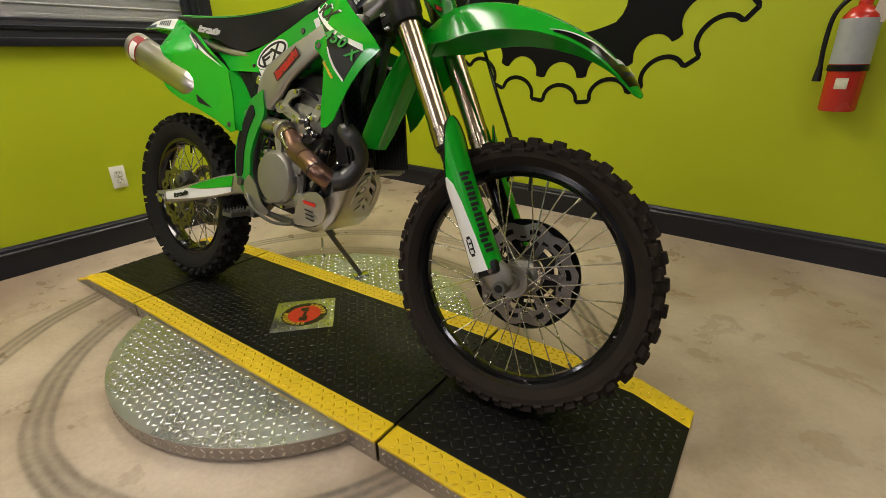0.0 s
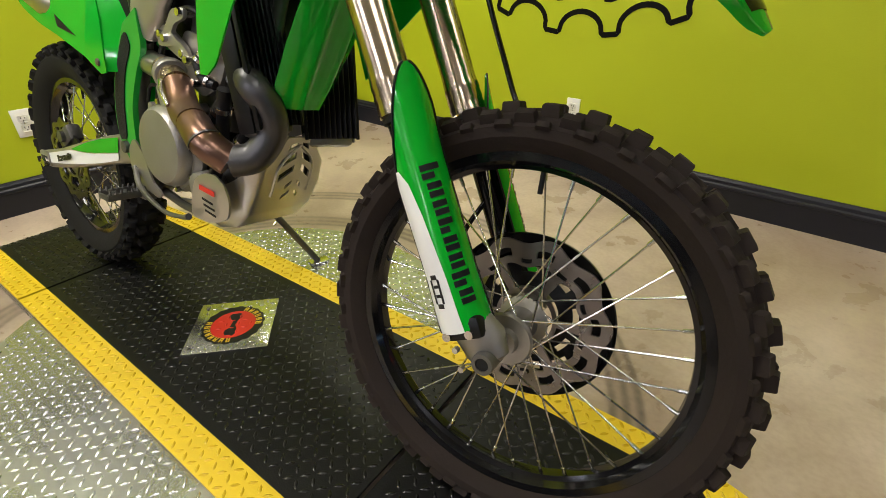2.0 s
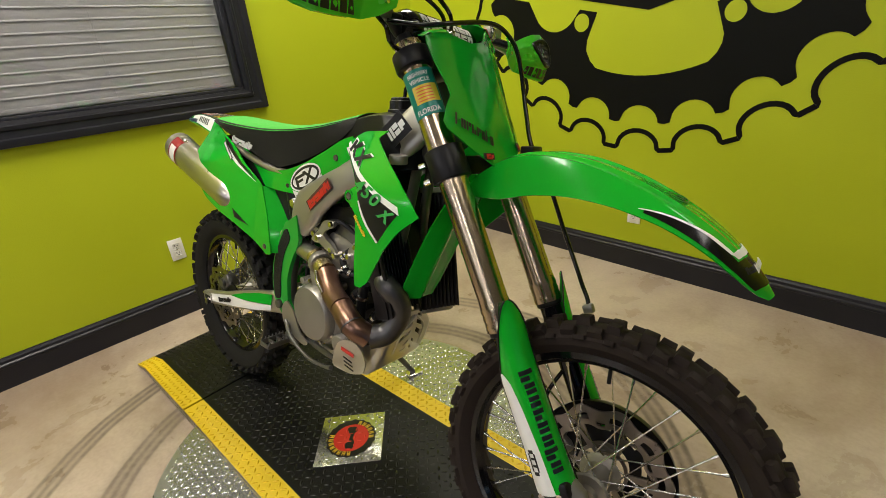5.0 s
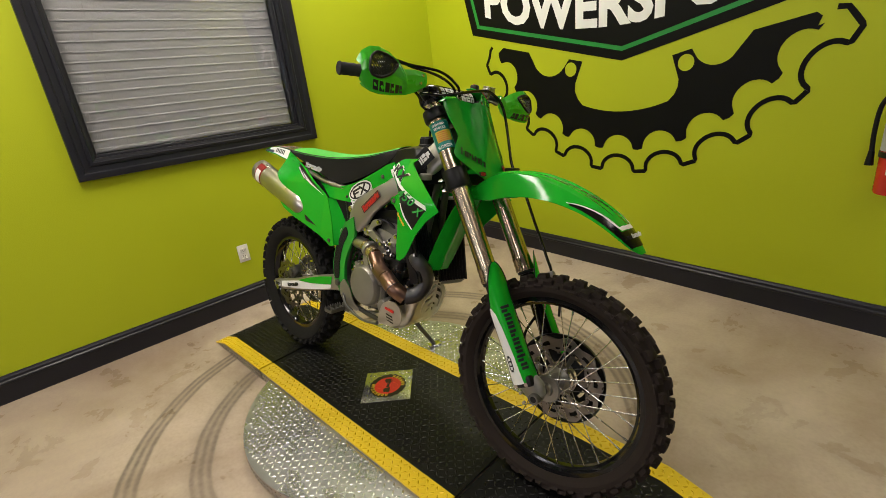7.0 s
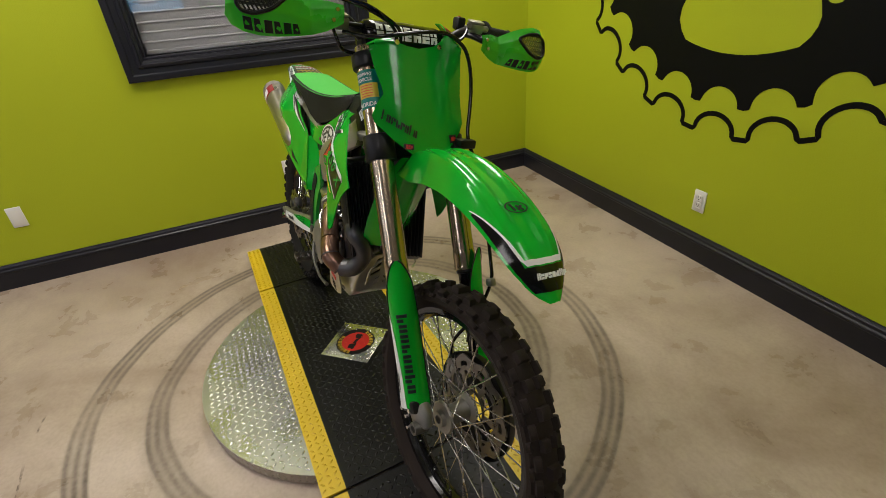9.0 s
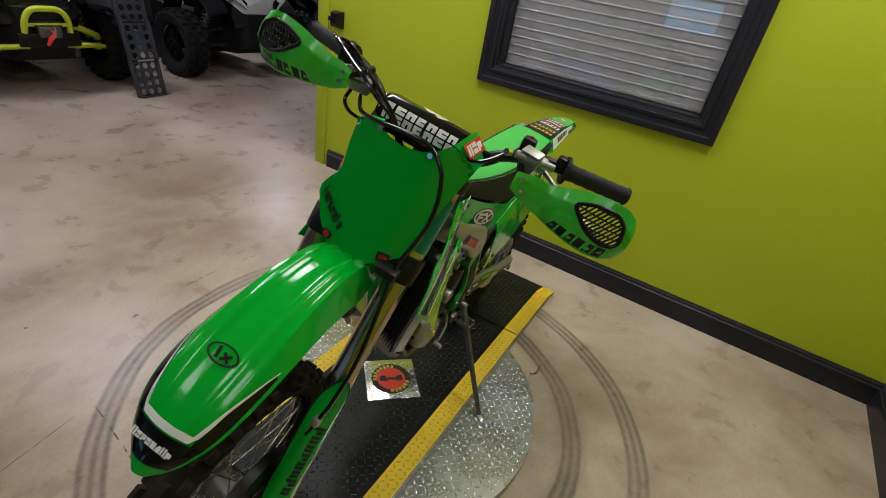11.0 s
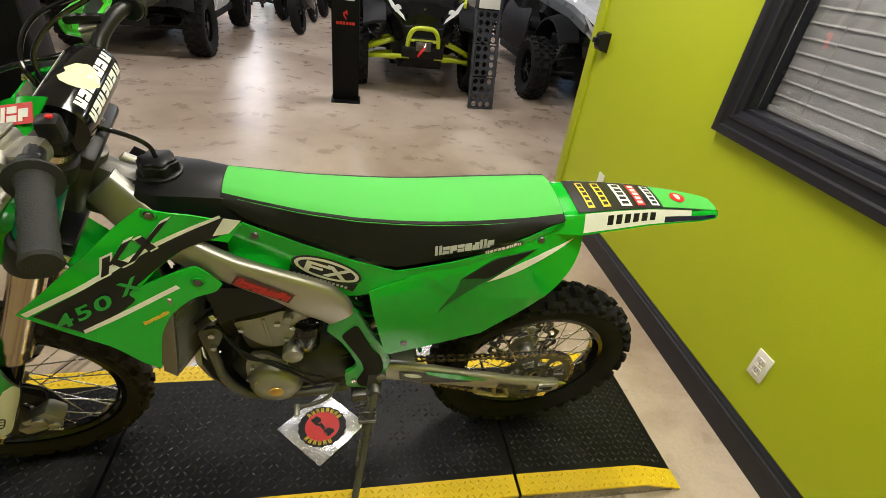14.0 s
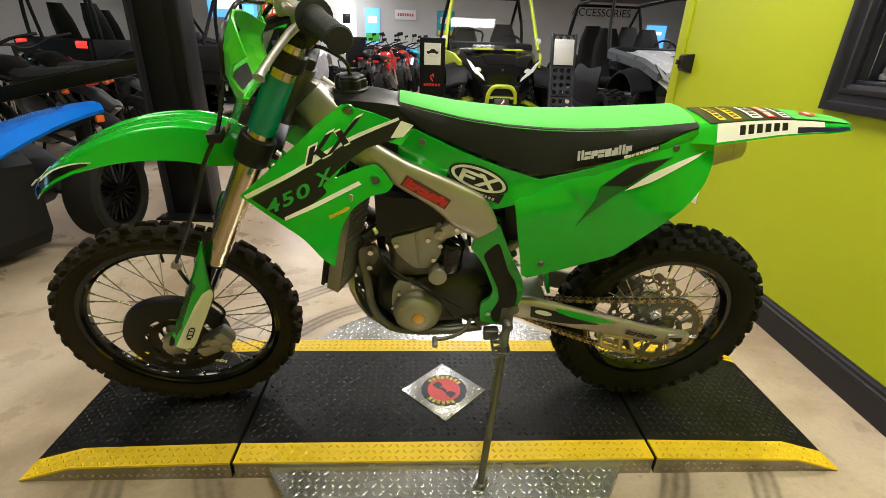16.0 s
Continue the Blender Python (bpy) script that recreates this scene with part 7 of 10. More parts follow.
    m = Matrix.Translation((0.288, dw(0.288, 0.806) + 0.0012, 0.806)) @ face @ tilt if s > 0 else Matrix.Translation((0.313, -dw(0.313, 0.810) - 0.0012, 0.810)) @ pose(0, 0, 0, 90, 0, 0) @ pose(0, 0, 0, 0, 0, -52)
    part("small_print", bars(B(), 8, 0.052, 0.009, 0.15, 0.75), YELD, sh, "", m)
    for x, z in ((0.258, 1.028), (0.205, 0.876)) if s > 0 else ((0.276, 0.868),):
        y = dw(x, z)
        part("panel_bolt", cyl(B(), (x, s * (y + 0.0005), z), (x, s * (y + 0.004), z), 0.0085, 0.007, 16), ALU_D, sh)
        part("bolt_cup", lathe(B(), [(0.009, 0.0), (0.014, 0.0), (0.013, 0.003), (0.0095, 0.003)], 20, Matrix.Translation((x, s * y if s > 0 else s * y - 0.003, z))), GREEN_D, sh)
    sp = part("seat_strip", panel(B(), STRIP if s > 0 else STRIP_R, dst if s > 0 else dst_r, 0.003, 0.02, s), GREEN, BIKE, "green body strip under the seat")
    dq = dst if s > 0 else dst_r
    x, z = (0.098, 0.948) if s > 0 else (0.097, 0.930)
    part("panel_bolt", cyl(B(), (x, s * (dq(x, z) + 0.0005), z), (x, s * (dq(x, z) + 0.004), z), 0.0085, 0.007, 16), ALU_D, sp)
    if s < 0:
        part("white_block", panel(B(), [(0.138, 0.957, 1), (0.166, 0.968, 1), (0.163, 0.946), (0.170, 0.931, 1), (0.153, 0.925, 1)], dq, 0.0006, 0.03, s, 0.0012, 1), WHITE, sp)
    # oval sticker: on the left a white ring on black, on the right a black ring on white
    oc, rot = ((-0.039, 0.864), radians(19)) if s > 0 else ((-0.036, 0.868), radians(23))
    ink, ground = (WHITE, BLACKD) if s > 0 else (BLACKD, WHITE)

    def turned(u, v, s=s, oc=oc, rot=rot):
        return (oc[0] - s * u * math.cos(rot) - v * math.sin(rot), oc[1] - s * u * math.sin(rot) + v * math.cos(rot), 1)
    for nm, a, b_, mt, lf in (("oval_edge", 0.076, 0.033, ground, 0.0006), ("oval_ring", 0.070, 0.028, ink, 0.0011), ("oval_field", 0.062, 0.021, ground, 0.0016)):
        part(nm, panel(B(), [turned(a * math.cos(2 * math.pi * k / 28), b_ * math.sin(2 * math.pi * k / 28)) for k in range(28)], dq, 0.0005, 0.03, s, lf + 0.0006, 1), mt, sp)
    for stroke in ([(-0.044, 0.015), (0.006, 0.015), (0.006, 0.006), (-0.040, 0.006)], [(-0.044, 0.015), (-0.033, 0.015), (-0.033, -0.020), (-0.044, -0.020)], [(-0.036, 0.001), (-0.008, 0.001), (-0.008, -0.007), (-0.036, -0.007)],
                   [(-0.004, 0.019), (0.009, 0.019), (0.046, -0.019), (0.033, -0.019)], [(0.034, 0.019), (0.047, 0.019), (0.008, -0.021), (-0.005, -0.021)]):
        part("oval_stroke", panel(B(), [turned(u * 1.05, v * 0.85) for u, v in stroke], dq, 0.0005, 0.03, s, 0.0027, 1), ink, sp)
    part("oval_banner", panel(B(), [turned(u, v) for u, v in ((-0.074, -0.014), (-0.050, -0.028), (0.050, -0.028), (0.074, -0.012), (0.072, -0.042), (-0.070, -0.044))], dq, 0.0005, 0.03, s, 0.0010, 1), ground, sp)
    for k in range(13):
        u = -0.060 + 0.0095 * k
        part("banner_mark", panel(B(), [turned(u + a, -0.036 + b_) for a, b_ in ((-0.003, -0.0035), (0.003, -0.0035), (0.003, 0.0035), (-0.003, 0.0035))], dq, 0.0005, 0.03, s, 0.0018, 1), BLACKD if s < 0 else GREYD, sp)

    def dpn(x, z, right=s < 0):
        return dpn_r(x, z) if right else dpn0(x, z)
    pn = part("side_panel", panel(B(), PANEL if s > 0 else PANEL_R, dpn, 0.003, 0.012, s), GREEN, BIKE, "glossy green rear side panel")
    # air intake: a triangular fold, its shade painted dark, with a white slash
    if s > 0:
        part("air_vent", panel(B(), [(-0.286, 0.755, 1), (-0.322, 0.832), (-0.326, 0.866, 1), (-0.366, 0.900), (-0.398, 0.922), (-0.496, 0.936, 1), (-0.432, 0.894), (-0.393, 0.864), (-0.366, 0.846), (-0.312, 0.792)], dpn, 0.0012, 0.007, s, 0.0016), mat("fold_shade_green", (0.004, 0.12, 0.018), 0.5), pn, "intake fold with its shade painted dark green")
        part("vent_hole", panel(B(), [(-0.330, 0.868, 1), (-0.368, 0.900), (-0.400, 0.920), (-0.488, 0.933, 1), (-0.430, 0.897), (-0.390, 0.868), (-0.362, 0.870)], dpn, 0.0008, 0.010, s, 0.0024), DARK, pn)
        part("white_slash", panel(B(), [(-0.388, 0.858, 1), (-0.440, 0.897), (-0.512, 0.924), (-0.592, 0.941, 1), (-0.560, 0.926), (-0.500, 0.903), (-0.446, 0.876)], dpn, 0.0008, 0.02, s, 0.0028, 2), WHITE, pn)
    else:
        part("vent_hole", panel(B(), [(-0.372, 0.742, 1), (-0.290, 0.700, 1), (-0.362, 0.716, 1)], dpn, 0.0008, 0.02, s, 0.0016, 2), DARK, pn)
        part("vent_shadow", panel(B(), [(-0.475, 0.955, 1), (-0.440, 0.944), (-0.270, 0.838, 1), (-0.40, 0.905)], dpn, 0.0008, 0.02, s, 0.0016, 2), BLACKD, pn)
        part("white_slash", panel(B(), [(-0.462, 0.942, 1), (-0.400, 0.908), (-0.268, 0.832, 1), (-0.385, 0.888)], dpn, 0.0008, 0.02, s, 0.0024, 2), WHITE, pn)
        # the panel's front edge turns inwards
        bm = B()
        front_edge = [(-0.245, 0.822), (-0.212, 0.770), (-0.188, 0.720), (-0.170, 0.665), (-0.172, 0.635)]
        loft(bm, [[(x + d_ * 0.9, -(dpn_r(x, z) - 0.0015 - d_), z) for d_ in (0, 0.02, 0.045)] for x, z in front_edge], False)
        thicken(bm, 0.002)
        part("inner_fold", bm, GREEN, pn)
    m = Matrix.Translation((-0.408, dst(-0.408, 0.950) + 0.0030, 0.950)) @ pose(0, 0, 0, 88, 0, 180) @ pose(0, 0, 0, 0, 0, 19) if s > 0 else Matrix.Translation((-0.424, -dpn_r(-0.424, 0.916) - 0.004, 0.916)) @ pose(0, 0, 0, 72, 0, 0) @ pose(0, 0, 0, 0, 0, -36)
    part("panel_sticker", box(B(), (0.086, 0.012, 0.0006), (0, 0, 0)), BLACKD, pn, "", m)
    part("sticker_print", bars(B(), 9, 0.080, 0.008, 0.1, 0.72), WHITE, pn, "", m @ pose(0, 0, 0.0004))
    for x, z in ((-0.218, 0.642), (-0.500, 0.955)) if s > 0 else ((-0.196, 0.652),):
        y = dpn(x, z)
        part("panel_bolt", cyl(B(), (x, s * (y + 0.0005), z), (x, s * (y + 0.004), z), 0.0085, 0.007, 16), ALU_D, pn)

# tail, a little bent to the left


def tail_off(x):
    return 0.030 * max(0, min(1, (-x - 0.52) / 0.42))


bm = B()
TL = [(-0.52, 0.998, 0.088, 0.030), (-0.60, 1.008, 0.086, 0.042), (-0.68, 1.016, 0.076, 0.040), (-0.76, 1.020, 0.066, 0.033), (-0.84, 1.018, 0.057, 0.025), (-0.90, 1.014, 0.050, 0.018), (-0.945, 1.010, 0.040, 0.010), (-0.957, 1.006, 0.028, 0.004)]
rings = []
for x, z, w, drop in TL:
    rings.append([(x, t * w + tail_off(x), z - drop * max(0, (abs(t) - 0.72) / 0.28) ** 1.2 - 0.004 * abs(t)) for t in np.linspace(-1, 1, 17)])
loft(bm, rings, False)
bmesh.ops.subdivide_edges(bm, edges=bm.edges[:], cuts=1, use_grid_fill=True, smooth=0.4)
thicken(bm, 0.003)
tail = part("rear_fender", bm, GREEN, BIKE, "green rear fender covered in sponsor stickers", None, 40)


def tail_at(x, t, lift):
    xs_ = [q[0] for q in TL][::-1]
    z, w, dr = (float(np.interp(x, xs_, [q[k] for q in TL][::-1])) for k in (1, 2, 3))
    return (x, t * w + tail_off(x), z - dr * max(0, (abs(t) - 0.72) / 0.28) ** 1.2 - 0.004 * abs(t) + lift)


def tail_film(name, x0, x1, t0, t1, mt, lift=0.002, nx=8, nt=6, skew=0.0):
    bm = B()
    loft(bm, [[tail_at(x + skew * (t - t0), t, lift) for t in np.linspace(t0, t1, nt)] for x in np.linspace(x0, x1, nx)], False)
    thicken(bm, 0.0005)
    return part(name, bm, mt, tail)


tail_film("black_field", -0.585, -0.90, -0.70, 0.70, BLACKD, 0.0022)
tail_film("green_field", -0.795, -0.95, -0.64, 0.64, GREEN_MATT, 0.0030)
for s in (-1, 1):
    tail_film("white_flank", -0.60, -0.87, *(sorted((s * 0.74, s * 0.985))), WHITE, 0.0022)
    tail_film("dark_flank", -0.80, -0.94, *(sorted((s * 0.88, s * 0.985))), mat("navy_decal", (0.01, 0.012, 0.05), 0.3), 0.0028)
    for k in range(6):
        x = -0.655 - k * 0.021
        tail_film("flank_print", x, x - 0.014, *(sorted((s * 0.80, s * 0.93))), BLACKD, 0.0030, 2, 3)
for x, col, wd in ((-0.612, YELD, 0.016), (-0.648, YELD, 0.018), (-0.692, WHITE, 0.026), (-0.732, REDD, 0.020), (-0.768, WHITE, 0.020)):
    fld = tail_film("tail_sticker", x, x - wd, -0.56, 0.56, col, 0.0036, 3, 6)
    for k in range(5):
        t0 = -0.50 + k * 0.21
        tail_film("sticker_print", x - wd * 0.2, x - wd * 0.8, t0, t0 + 0.13, BLACKD if col is not REDD else WHITE, 0.0042, 2, 2)
bm = B()
flat_shape(bm, [(0.018 * math.cos(k * math.pi / 12), 0.018 * math.sin(k * math.pi / 12)) for k in range(24)], 0.0006)
part("round_sticker", bm, REDD, tail, "", Matrix.Translation(tail_at(-0.850, 0, 0.0040)))
part("round_print", bars(B(), 3, 0.020, 0.012, 0.1, 0.7), WHITE, tail, "", Matrix.Translation(tail_at(-0.850, 0, 0.0048)) @ pose(0, 0, 0, 0, 0, 90))
part("tail_lamp", box(B(), (0.020, 0.060, 0.030), (-0.615, 0, 0.938), 0.008, (0, 20, 0)), mat("red_lens", (0.35, 0.01, 0.008), 0.25), BIKE, "small red tail lamp")
part("rear_hugger", loft(B(), [[(x, t * 0.062, z - 0.01 * abs(t)) for t in np.linspace(-1, 1, 7)] + [(x, t * 0.062, z - 0.014 - 0.01 * abs(t)) for t in np.linspace(1, -1, 7)] for x, z in ((-0.30, 0.76), (-0.40, 0.82), (-0.5, 0.88), (-0.60, 0.93))]), BLACKP, BIKE, "black inner rear mudguard")
part("airbox", box(B(), (0.30, 0.15, 0.20), (-0.26, 0, 0.78), 0.03, (0, 8, 0)), BLACKP, BIKE, "black airbox behind the side panels")
part("mud_flap", box(B(), (0.012, 0.10, 0.22), (-0.262, 0, 0.58), 0.005, (0, 14, 0)), GREEN_D, BIKE, "green mud flap before the rear wheel")
# shock with spring
part("shock_body", cyl(B(), (-0.10, 0.0, 0.80), (-0.165, 0, 0.50), 0.022, seg=16), BLACKP, BIKE, "rear shock absorber")
bm = B()
tube(bm, [(-0.105 - 0.055 * k / 48 + 0.036 * math.cos(k * math.pi / 4), 0.036 * math.sin(k * math.pi / 4), 0.77 - 0.24 * k / 48) for k in range(49)], 0.006, 8, 2)
part("shock_spring", bm, GREEN_FRAME, BIKE, "green coil spring")
part("shock_reservoir", cyl(B(), (-0.115, -0.058, 0.735), (-0.125, -0.062, 0.845), 0.027, seg=20, bevel=0.006), BLACKP, BIKE, "black shock reservoir")

# -- swingarm --
for s in (-1, 1):
    rings = []
    for x, z, hh, yy, tt in ((-0.155, 0.462, 0.034, 0.085, 0.016), (-0.22, 0.455, 0.037, 0.088, 0.016), (-0.32, 0.433, 0.037, 0.094, 0.015), (-0.45, 0.400, 0.034, 0.099, 0.014), (-0.58, 0.368, 0.029, 0.102, 0.013), (-0.66, 0.352, 0.027, 0.103, 0.013), (-0.725, 0.342, 0.024, 0.103, 0.013), (-0.735, 0.341, 0.020, 0.103, 0.011)):
        rings.append([(x, s * (yy + tt * np.sign(math.sin(a)) * abs(math.sin(a)) ** 0.6), z + hh * np.sign(math.cos(a)) * abs(math.cos(a)) ** 0.6) for a in (2 * math.pi * k / 16 for k in range(16))])
    sw_ = part("swingarm_beam", loft(B(), rings), ALU_S, BIKE, "satin aluminium swingarm beam", None, 50)

    def dsw(x, z):
        return float(np.interp(-x, [0.155, 0.32, 0.45, 0.58, 0.74], [0.103, 0.110, 0.114, 0.116, 0.117]))
    if s < 0:
        part("green_decal", panel(B(), [(-0.225, 0.482, 1), (-0.31, 0.466), (-0.405, 0.440, 1), (-0.50, 0.408, 1), (-0.40, 0.415), (-0.235, 0.444, 1)], dsw, 0.0006, 0.05, s, 0.0006), GREEN, sw_)
        part("white_decal", panel(B(), [(-0.235, 0.442, 1), (-0.40, 0.413), (-0.50, 0.406, 1), (-0.660, 0.370, 1), (-0.665, 0.340, 1), (-0.50, 0.366), (-0.34, 0.398), (-0.240, 0.424, 1)], dsw, 0.0006, 0.05, s, 0.0006), WHITE, sw_)
    else:
        part("green_decal", panel(B(), [(-0.295, 0.470, 1), (-0.40, 0.446), (-0.49, 0.412, 1), (-0.40, 0.418), (-0.315, 0.440, 1)], dsw, 0.0006, 0.05, s, 0.0006), GREEN, sw_)
        part("black_decal", panel(B(), [(-0.222, 0.474, 1), (-0.300, 0.458), (-0.335, 0.440), (-0.440, 0.408, 1), (-0.32, 0.412), (-0.226, 0.436, 1)], dsw, 0.0006, 0.05, s, 0.0010), BLACKD, sw_)
        part("oval_mark", panel(B(), [(-0.262 + 0.026 * math.cos(k * math.pi / 8) , 0.4515 + 0.0085 * math.sin(k * math.pi / 8) + 0.22 * 0.026 * math.cos(k * math.pi / 8)) for k in range(16)], dsw, 0.0005, 0.05, s, 0.0016, 1), WHITE, sw_)
    m = Matrix.Translation((-0.575 if s > 0 else -0.545, s * 0.1185, 0.370 if s > 0 else 0.378)) @ (pose(0, 0, 0, 90, 0, 180) if s > 0 else pose(0, 0, 0, 90, 0, 0)) @ pose(0, 0, 0, 0, 0, -14 if s > 0 else 14)
    part("beam_print", bars(B(), 8, 0.105, 0.018, 0.1, 0.76), BLACKD, sw_, "", m)
    part("axle_block", box(B(), (0.060, 0.012, 0.040), (-0.688, s * 0.116, 0.350), 0.004, (0, 0, 0)), ALU, sw_)
    part("axle_slot", box(B(), (0.044, 0.004, 0.018), (-0.686, s * 0.121, 0.350), 0.002), DARK, sw_)
    part("axle_nut", cyl(B(), (RW.x, s * 0.110, RW.z), (RW.x, s * 0.134, RW.z), 0.0135, seg=6 if s < 0 else 20), STEEL, sw_)
    part("adjuster_bolt", cyl(B(), (-0.735, s * 0.103, 0.346), (-0.762, s * 0.103, 0.344), 0.005, seg=6), STEEL, sw_)
part("swingarm_bridge", box(B(), (0.085, 0.19, 0.060), (-0.235, 0, 0.452), 0.015, (0, -12, 0)), ALU_S, BIKE, "swingarm cross member")
# chain guide: gold plate frame under the beam
bm = B()
for a, b_ in (((-0.47, 0.345), (-0.475, 0.300)), ((-0.475, 0.300), (-0.545, 0.270)), ((-0.545, 0.270), (-0.592, 0.262)), ((-0.592, 0.262), (-0.565, 0.325)), ((-0.565, 0.325), (-0.47, 0.345)), ((-0.530, 0.335), (-0.545, 0.272))):
    cyl(bm, (a[0], 0.086, a[1]), (b_[0], 0.086, b_[1]), 0.0075, seg=8)
    cyl(bm, (a[0], 0.050, a[1]), (b_[0], 0.050, b_[1]), 0.0075, seg=8)
part("chain_guide", bm, mat("pale_gold_guide", (0.58, 0.50, 0.30), 0.35, metal=0.8), BIKE, "pale gold open chain guide")
# rear caliper
bm = B()
box(bm, (0.075, 0.040, 0.050), (-0.585, -0.078, 0.428), 0.012, (0, -30, 0))
cyl(bm, (-0.585, -0.096, 0.428), (-0.585, -0.108, 0.428), 0.016, seg=16)
part("rear_caliper", bm, ALU_D, BIKE, "dark rear brake caliper")
part("disc_fin", panel(B(), [(-0.46, 0.36), (-0.52, 0.43), (-0.61, 0.45), (-0.66, 0.40), (-0.58, 0.34)], lambda x, z: 0.088, 0.004, 0.05, -1), BLACKP, BIKE, "black rear disc shield")

# -- engine --
CASE = mat("black_crankcase", (0.035, 0.034, 0.032), 0.42, metal=0.3, var=0.3, scale=18, bump=0.25, bscale=200)
eng = grp("engine", None, "single cylinder engine in cast aluminium")
bm = B()
CC = [(-0.13, 0.45, 0.045, 0.070), (-0.09, 0.47, 0.085, 0.082), (-0.02, 0.475, 0.100, 0.088), (0.06, 0.465, 0.100, 0.088), (0.13, 0.455, 0.085, 0.084), (0.19, 0.455, 0.058, 0.072), (0.215, 0.46, 0.030, 0.05)]
loft(bm, [[(x, w * np.sign(math.sin(a)) * abs(math.sin(a)) ** 0.7, z + h * np.sign(math.cos(a)) * abs(math.cos(a)) ** 0.7) for a in (2 * math.pi * k / 20 for k in range(20))] for x, z, h, w in CC])
part("crankcase", bm, CASE, eng, "cast aluminium crankcase", None, 50)
CYLD = Vector((0.10, 0, 0.995)).normalized()
base = Vector((0.105, 0, 0.555))
bm = B()
ax2 = CYLD.cross(Vector((0, 1, 0))).normalized()


def csec(c, a, b_):
    return [c + ax2 * a * np.sign(math.cos(t)) * abs(math.cos(t)) ** 0.55 + Vector((0, 1, 0)) * b_ * np.sign(math.sin(t)) * abs(math.sin(t)) ** 0.55 for t in (2 * math.pi * k / 24 for k in range(24))]


loft(bm, [csec(base + CYLD * h, a, b_) for h, a, b_ in ((0, 0.070, 0.062), (0.02, 0.072, 0.064), (0.09, 0.072, 0.064), (0.10, 0.078, 0.070), (0.112, 0.078, 0.070))])
part("cylinder", bm, ALU_D, eng, "cast cylinder barrel", None, 50)
bm = B()
loft(bm, [csec(base + CYLD * h, a, b_) for h, a, b_ in ((0.114, 0.078, 0.070), (0.16, 0.080, 0.074), (0.175, 0.076, 0.072), (0.205, 0.074, 0.068), (0.210, 0.066, 0.060))])
part("cylinder_head", bm, ALU_D, eng, "cast cylinder head", None, 50)
bm = B()
loft(bm, [csec(base + CYLD * h, a, b_) for h, a, b_ in ((0.211, 0.072, 0.066), (0.245, 0.070, 0.062), (0.262, 0.058, 0.050), (0.266, 0.040, 0.034))])
part("head_cover", bm, BLACKP, eng, "black cylinder head cover", None, 50)
# left flank: a broad pale head casting and the black box above it
part("head_casting", panel(B(), [(0.178, 0.690), (0.120, 0.708), (0.064, 0.730), (0.036, 0.715), (0.030, 0.670), (0.067, 0.597), (0.112, 0.597), (0.157, 0.643)], lambda x, z: 0.092 - 1.2 * (x - 0.10) ** 2 - 0.9 * (z - 0.66) ** 2, 0.03, 0.025, 1), ALU, eng, "pale cast side of the cylinder head")
part("casting_rib", tube(B(), [(0.108, 0.092, 0.708), (0.104, 0.095, 0.66), (0.098, 0.093, 0.610)], 0.004, 8), ALU, eng)
part("casting_boss", cyl(B(), (0.052, 0.080, 0.712), (0.052, 0.104, 0.712), 0.012, seg=16, bevel=0.002), ALU, eng)
part("upper_box", panel(B(), [(0.212, 0.812, 1), (0.032, 0.800, 1), (0.034, 0.748), (0.070, 0.735), (0.140, 0.715), (0.208, 0.694, 1)], lambda x, z: 0.086, 0.15, 0.05, 1), BLACKP, eng, "black plastic box over the cylinder head")
for x, z in ((0.160, 0.672), (0.062, 0.628), (0.045, 0.672)):
    part("casting_bolt", cyl(B(), (x, 0.080, z), (x, 0.096, z), 0.007, seg=6), STEEL, eng)
part("hanger_bracket", panel(B(), [(0.262, 0.655), (0.215, 0.668), (0.205, 0.640), (0.225, 0.590), (0.25, 0.580)], lambda x, z: 0.080, 0.010, 0.05, 1), ALU_D, eng)
for x, z in ((0.228, 0.648), (0.232, 0.600)):
    part("casting_bolt", cyl(B(), (x, 0.078, z), (x, 0.092, z), 0.008, seg=6), STEEL, eng)
# right flank: head casting, hanger plates and bolts
part("head_casting", panel(B(), [(0.185, 0.690), (0.130, 0.722), (0.060, 0.735), (0.030, 0.700), (0.045, 0.640), (0.110, 0.610), (0.165, 0.640)], lambda x, z: 0.078 - 1.2 * (x - 0.10) ** 2 - 0.9 * (z - 0.67) ** 2, 0.02, 0.025, -1), ALU, eng, "cast right side of the cylinder head")
for pts in ([(0.058, 0.768), (0.104, 0.771), (0.098, 0.752), (0.064, 0.742), (0.050, 0.726), (0.066, 0.714), (0.088, 0.704), (0.104, 0.690), (0.110, 0.672), (0.094, 0.668), (0.078, 0.690), (0.052, 0.703), (0.010, 0.698), (-0.008, 0.706), (0.030, 0.735)], [(0.150, 0.700), (0.185, 0.735), (0.200, 0.715), (0.175, 0.675)]):
    part("hanger_plate", panel(B(), pts, lambda x, z: 0.096, 0.008, 0.05, -1), ALU_S, eng)
for x, z in ((0.092, 0.762), (0.030, 0.715), (0.102, 0.680), (0.160, 0.690), (0.190, 0.720), (0.120, 0.640)):
    part("casting_bolt", cyl(B(), (x, -0.074, z), (x, -0.104, z), 0.0075, seg=6), STEEL, eng)
for x, z in ((0.150, 0.545), (0.170, 0.500), (-0.045, 0.575), (-0.068, 0.520), (0.105, 0.590), (-0.03, 0.425)):
    part("case_boss", cyl(B(), (x, -0.070, z), (x, -0.108, z), 0.011, seg=14, bevel=0.002), ALU, eng)
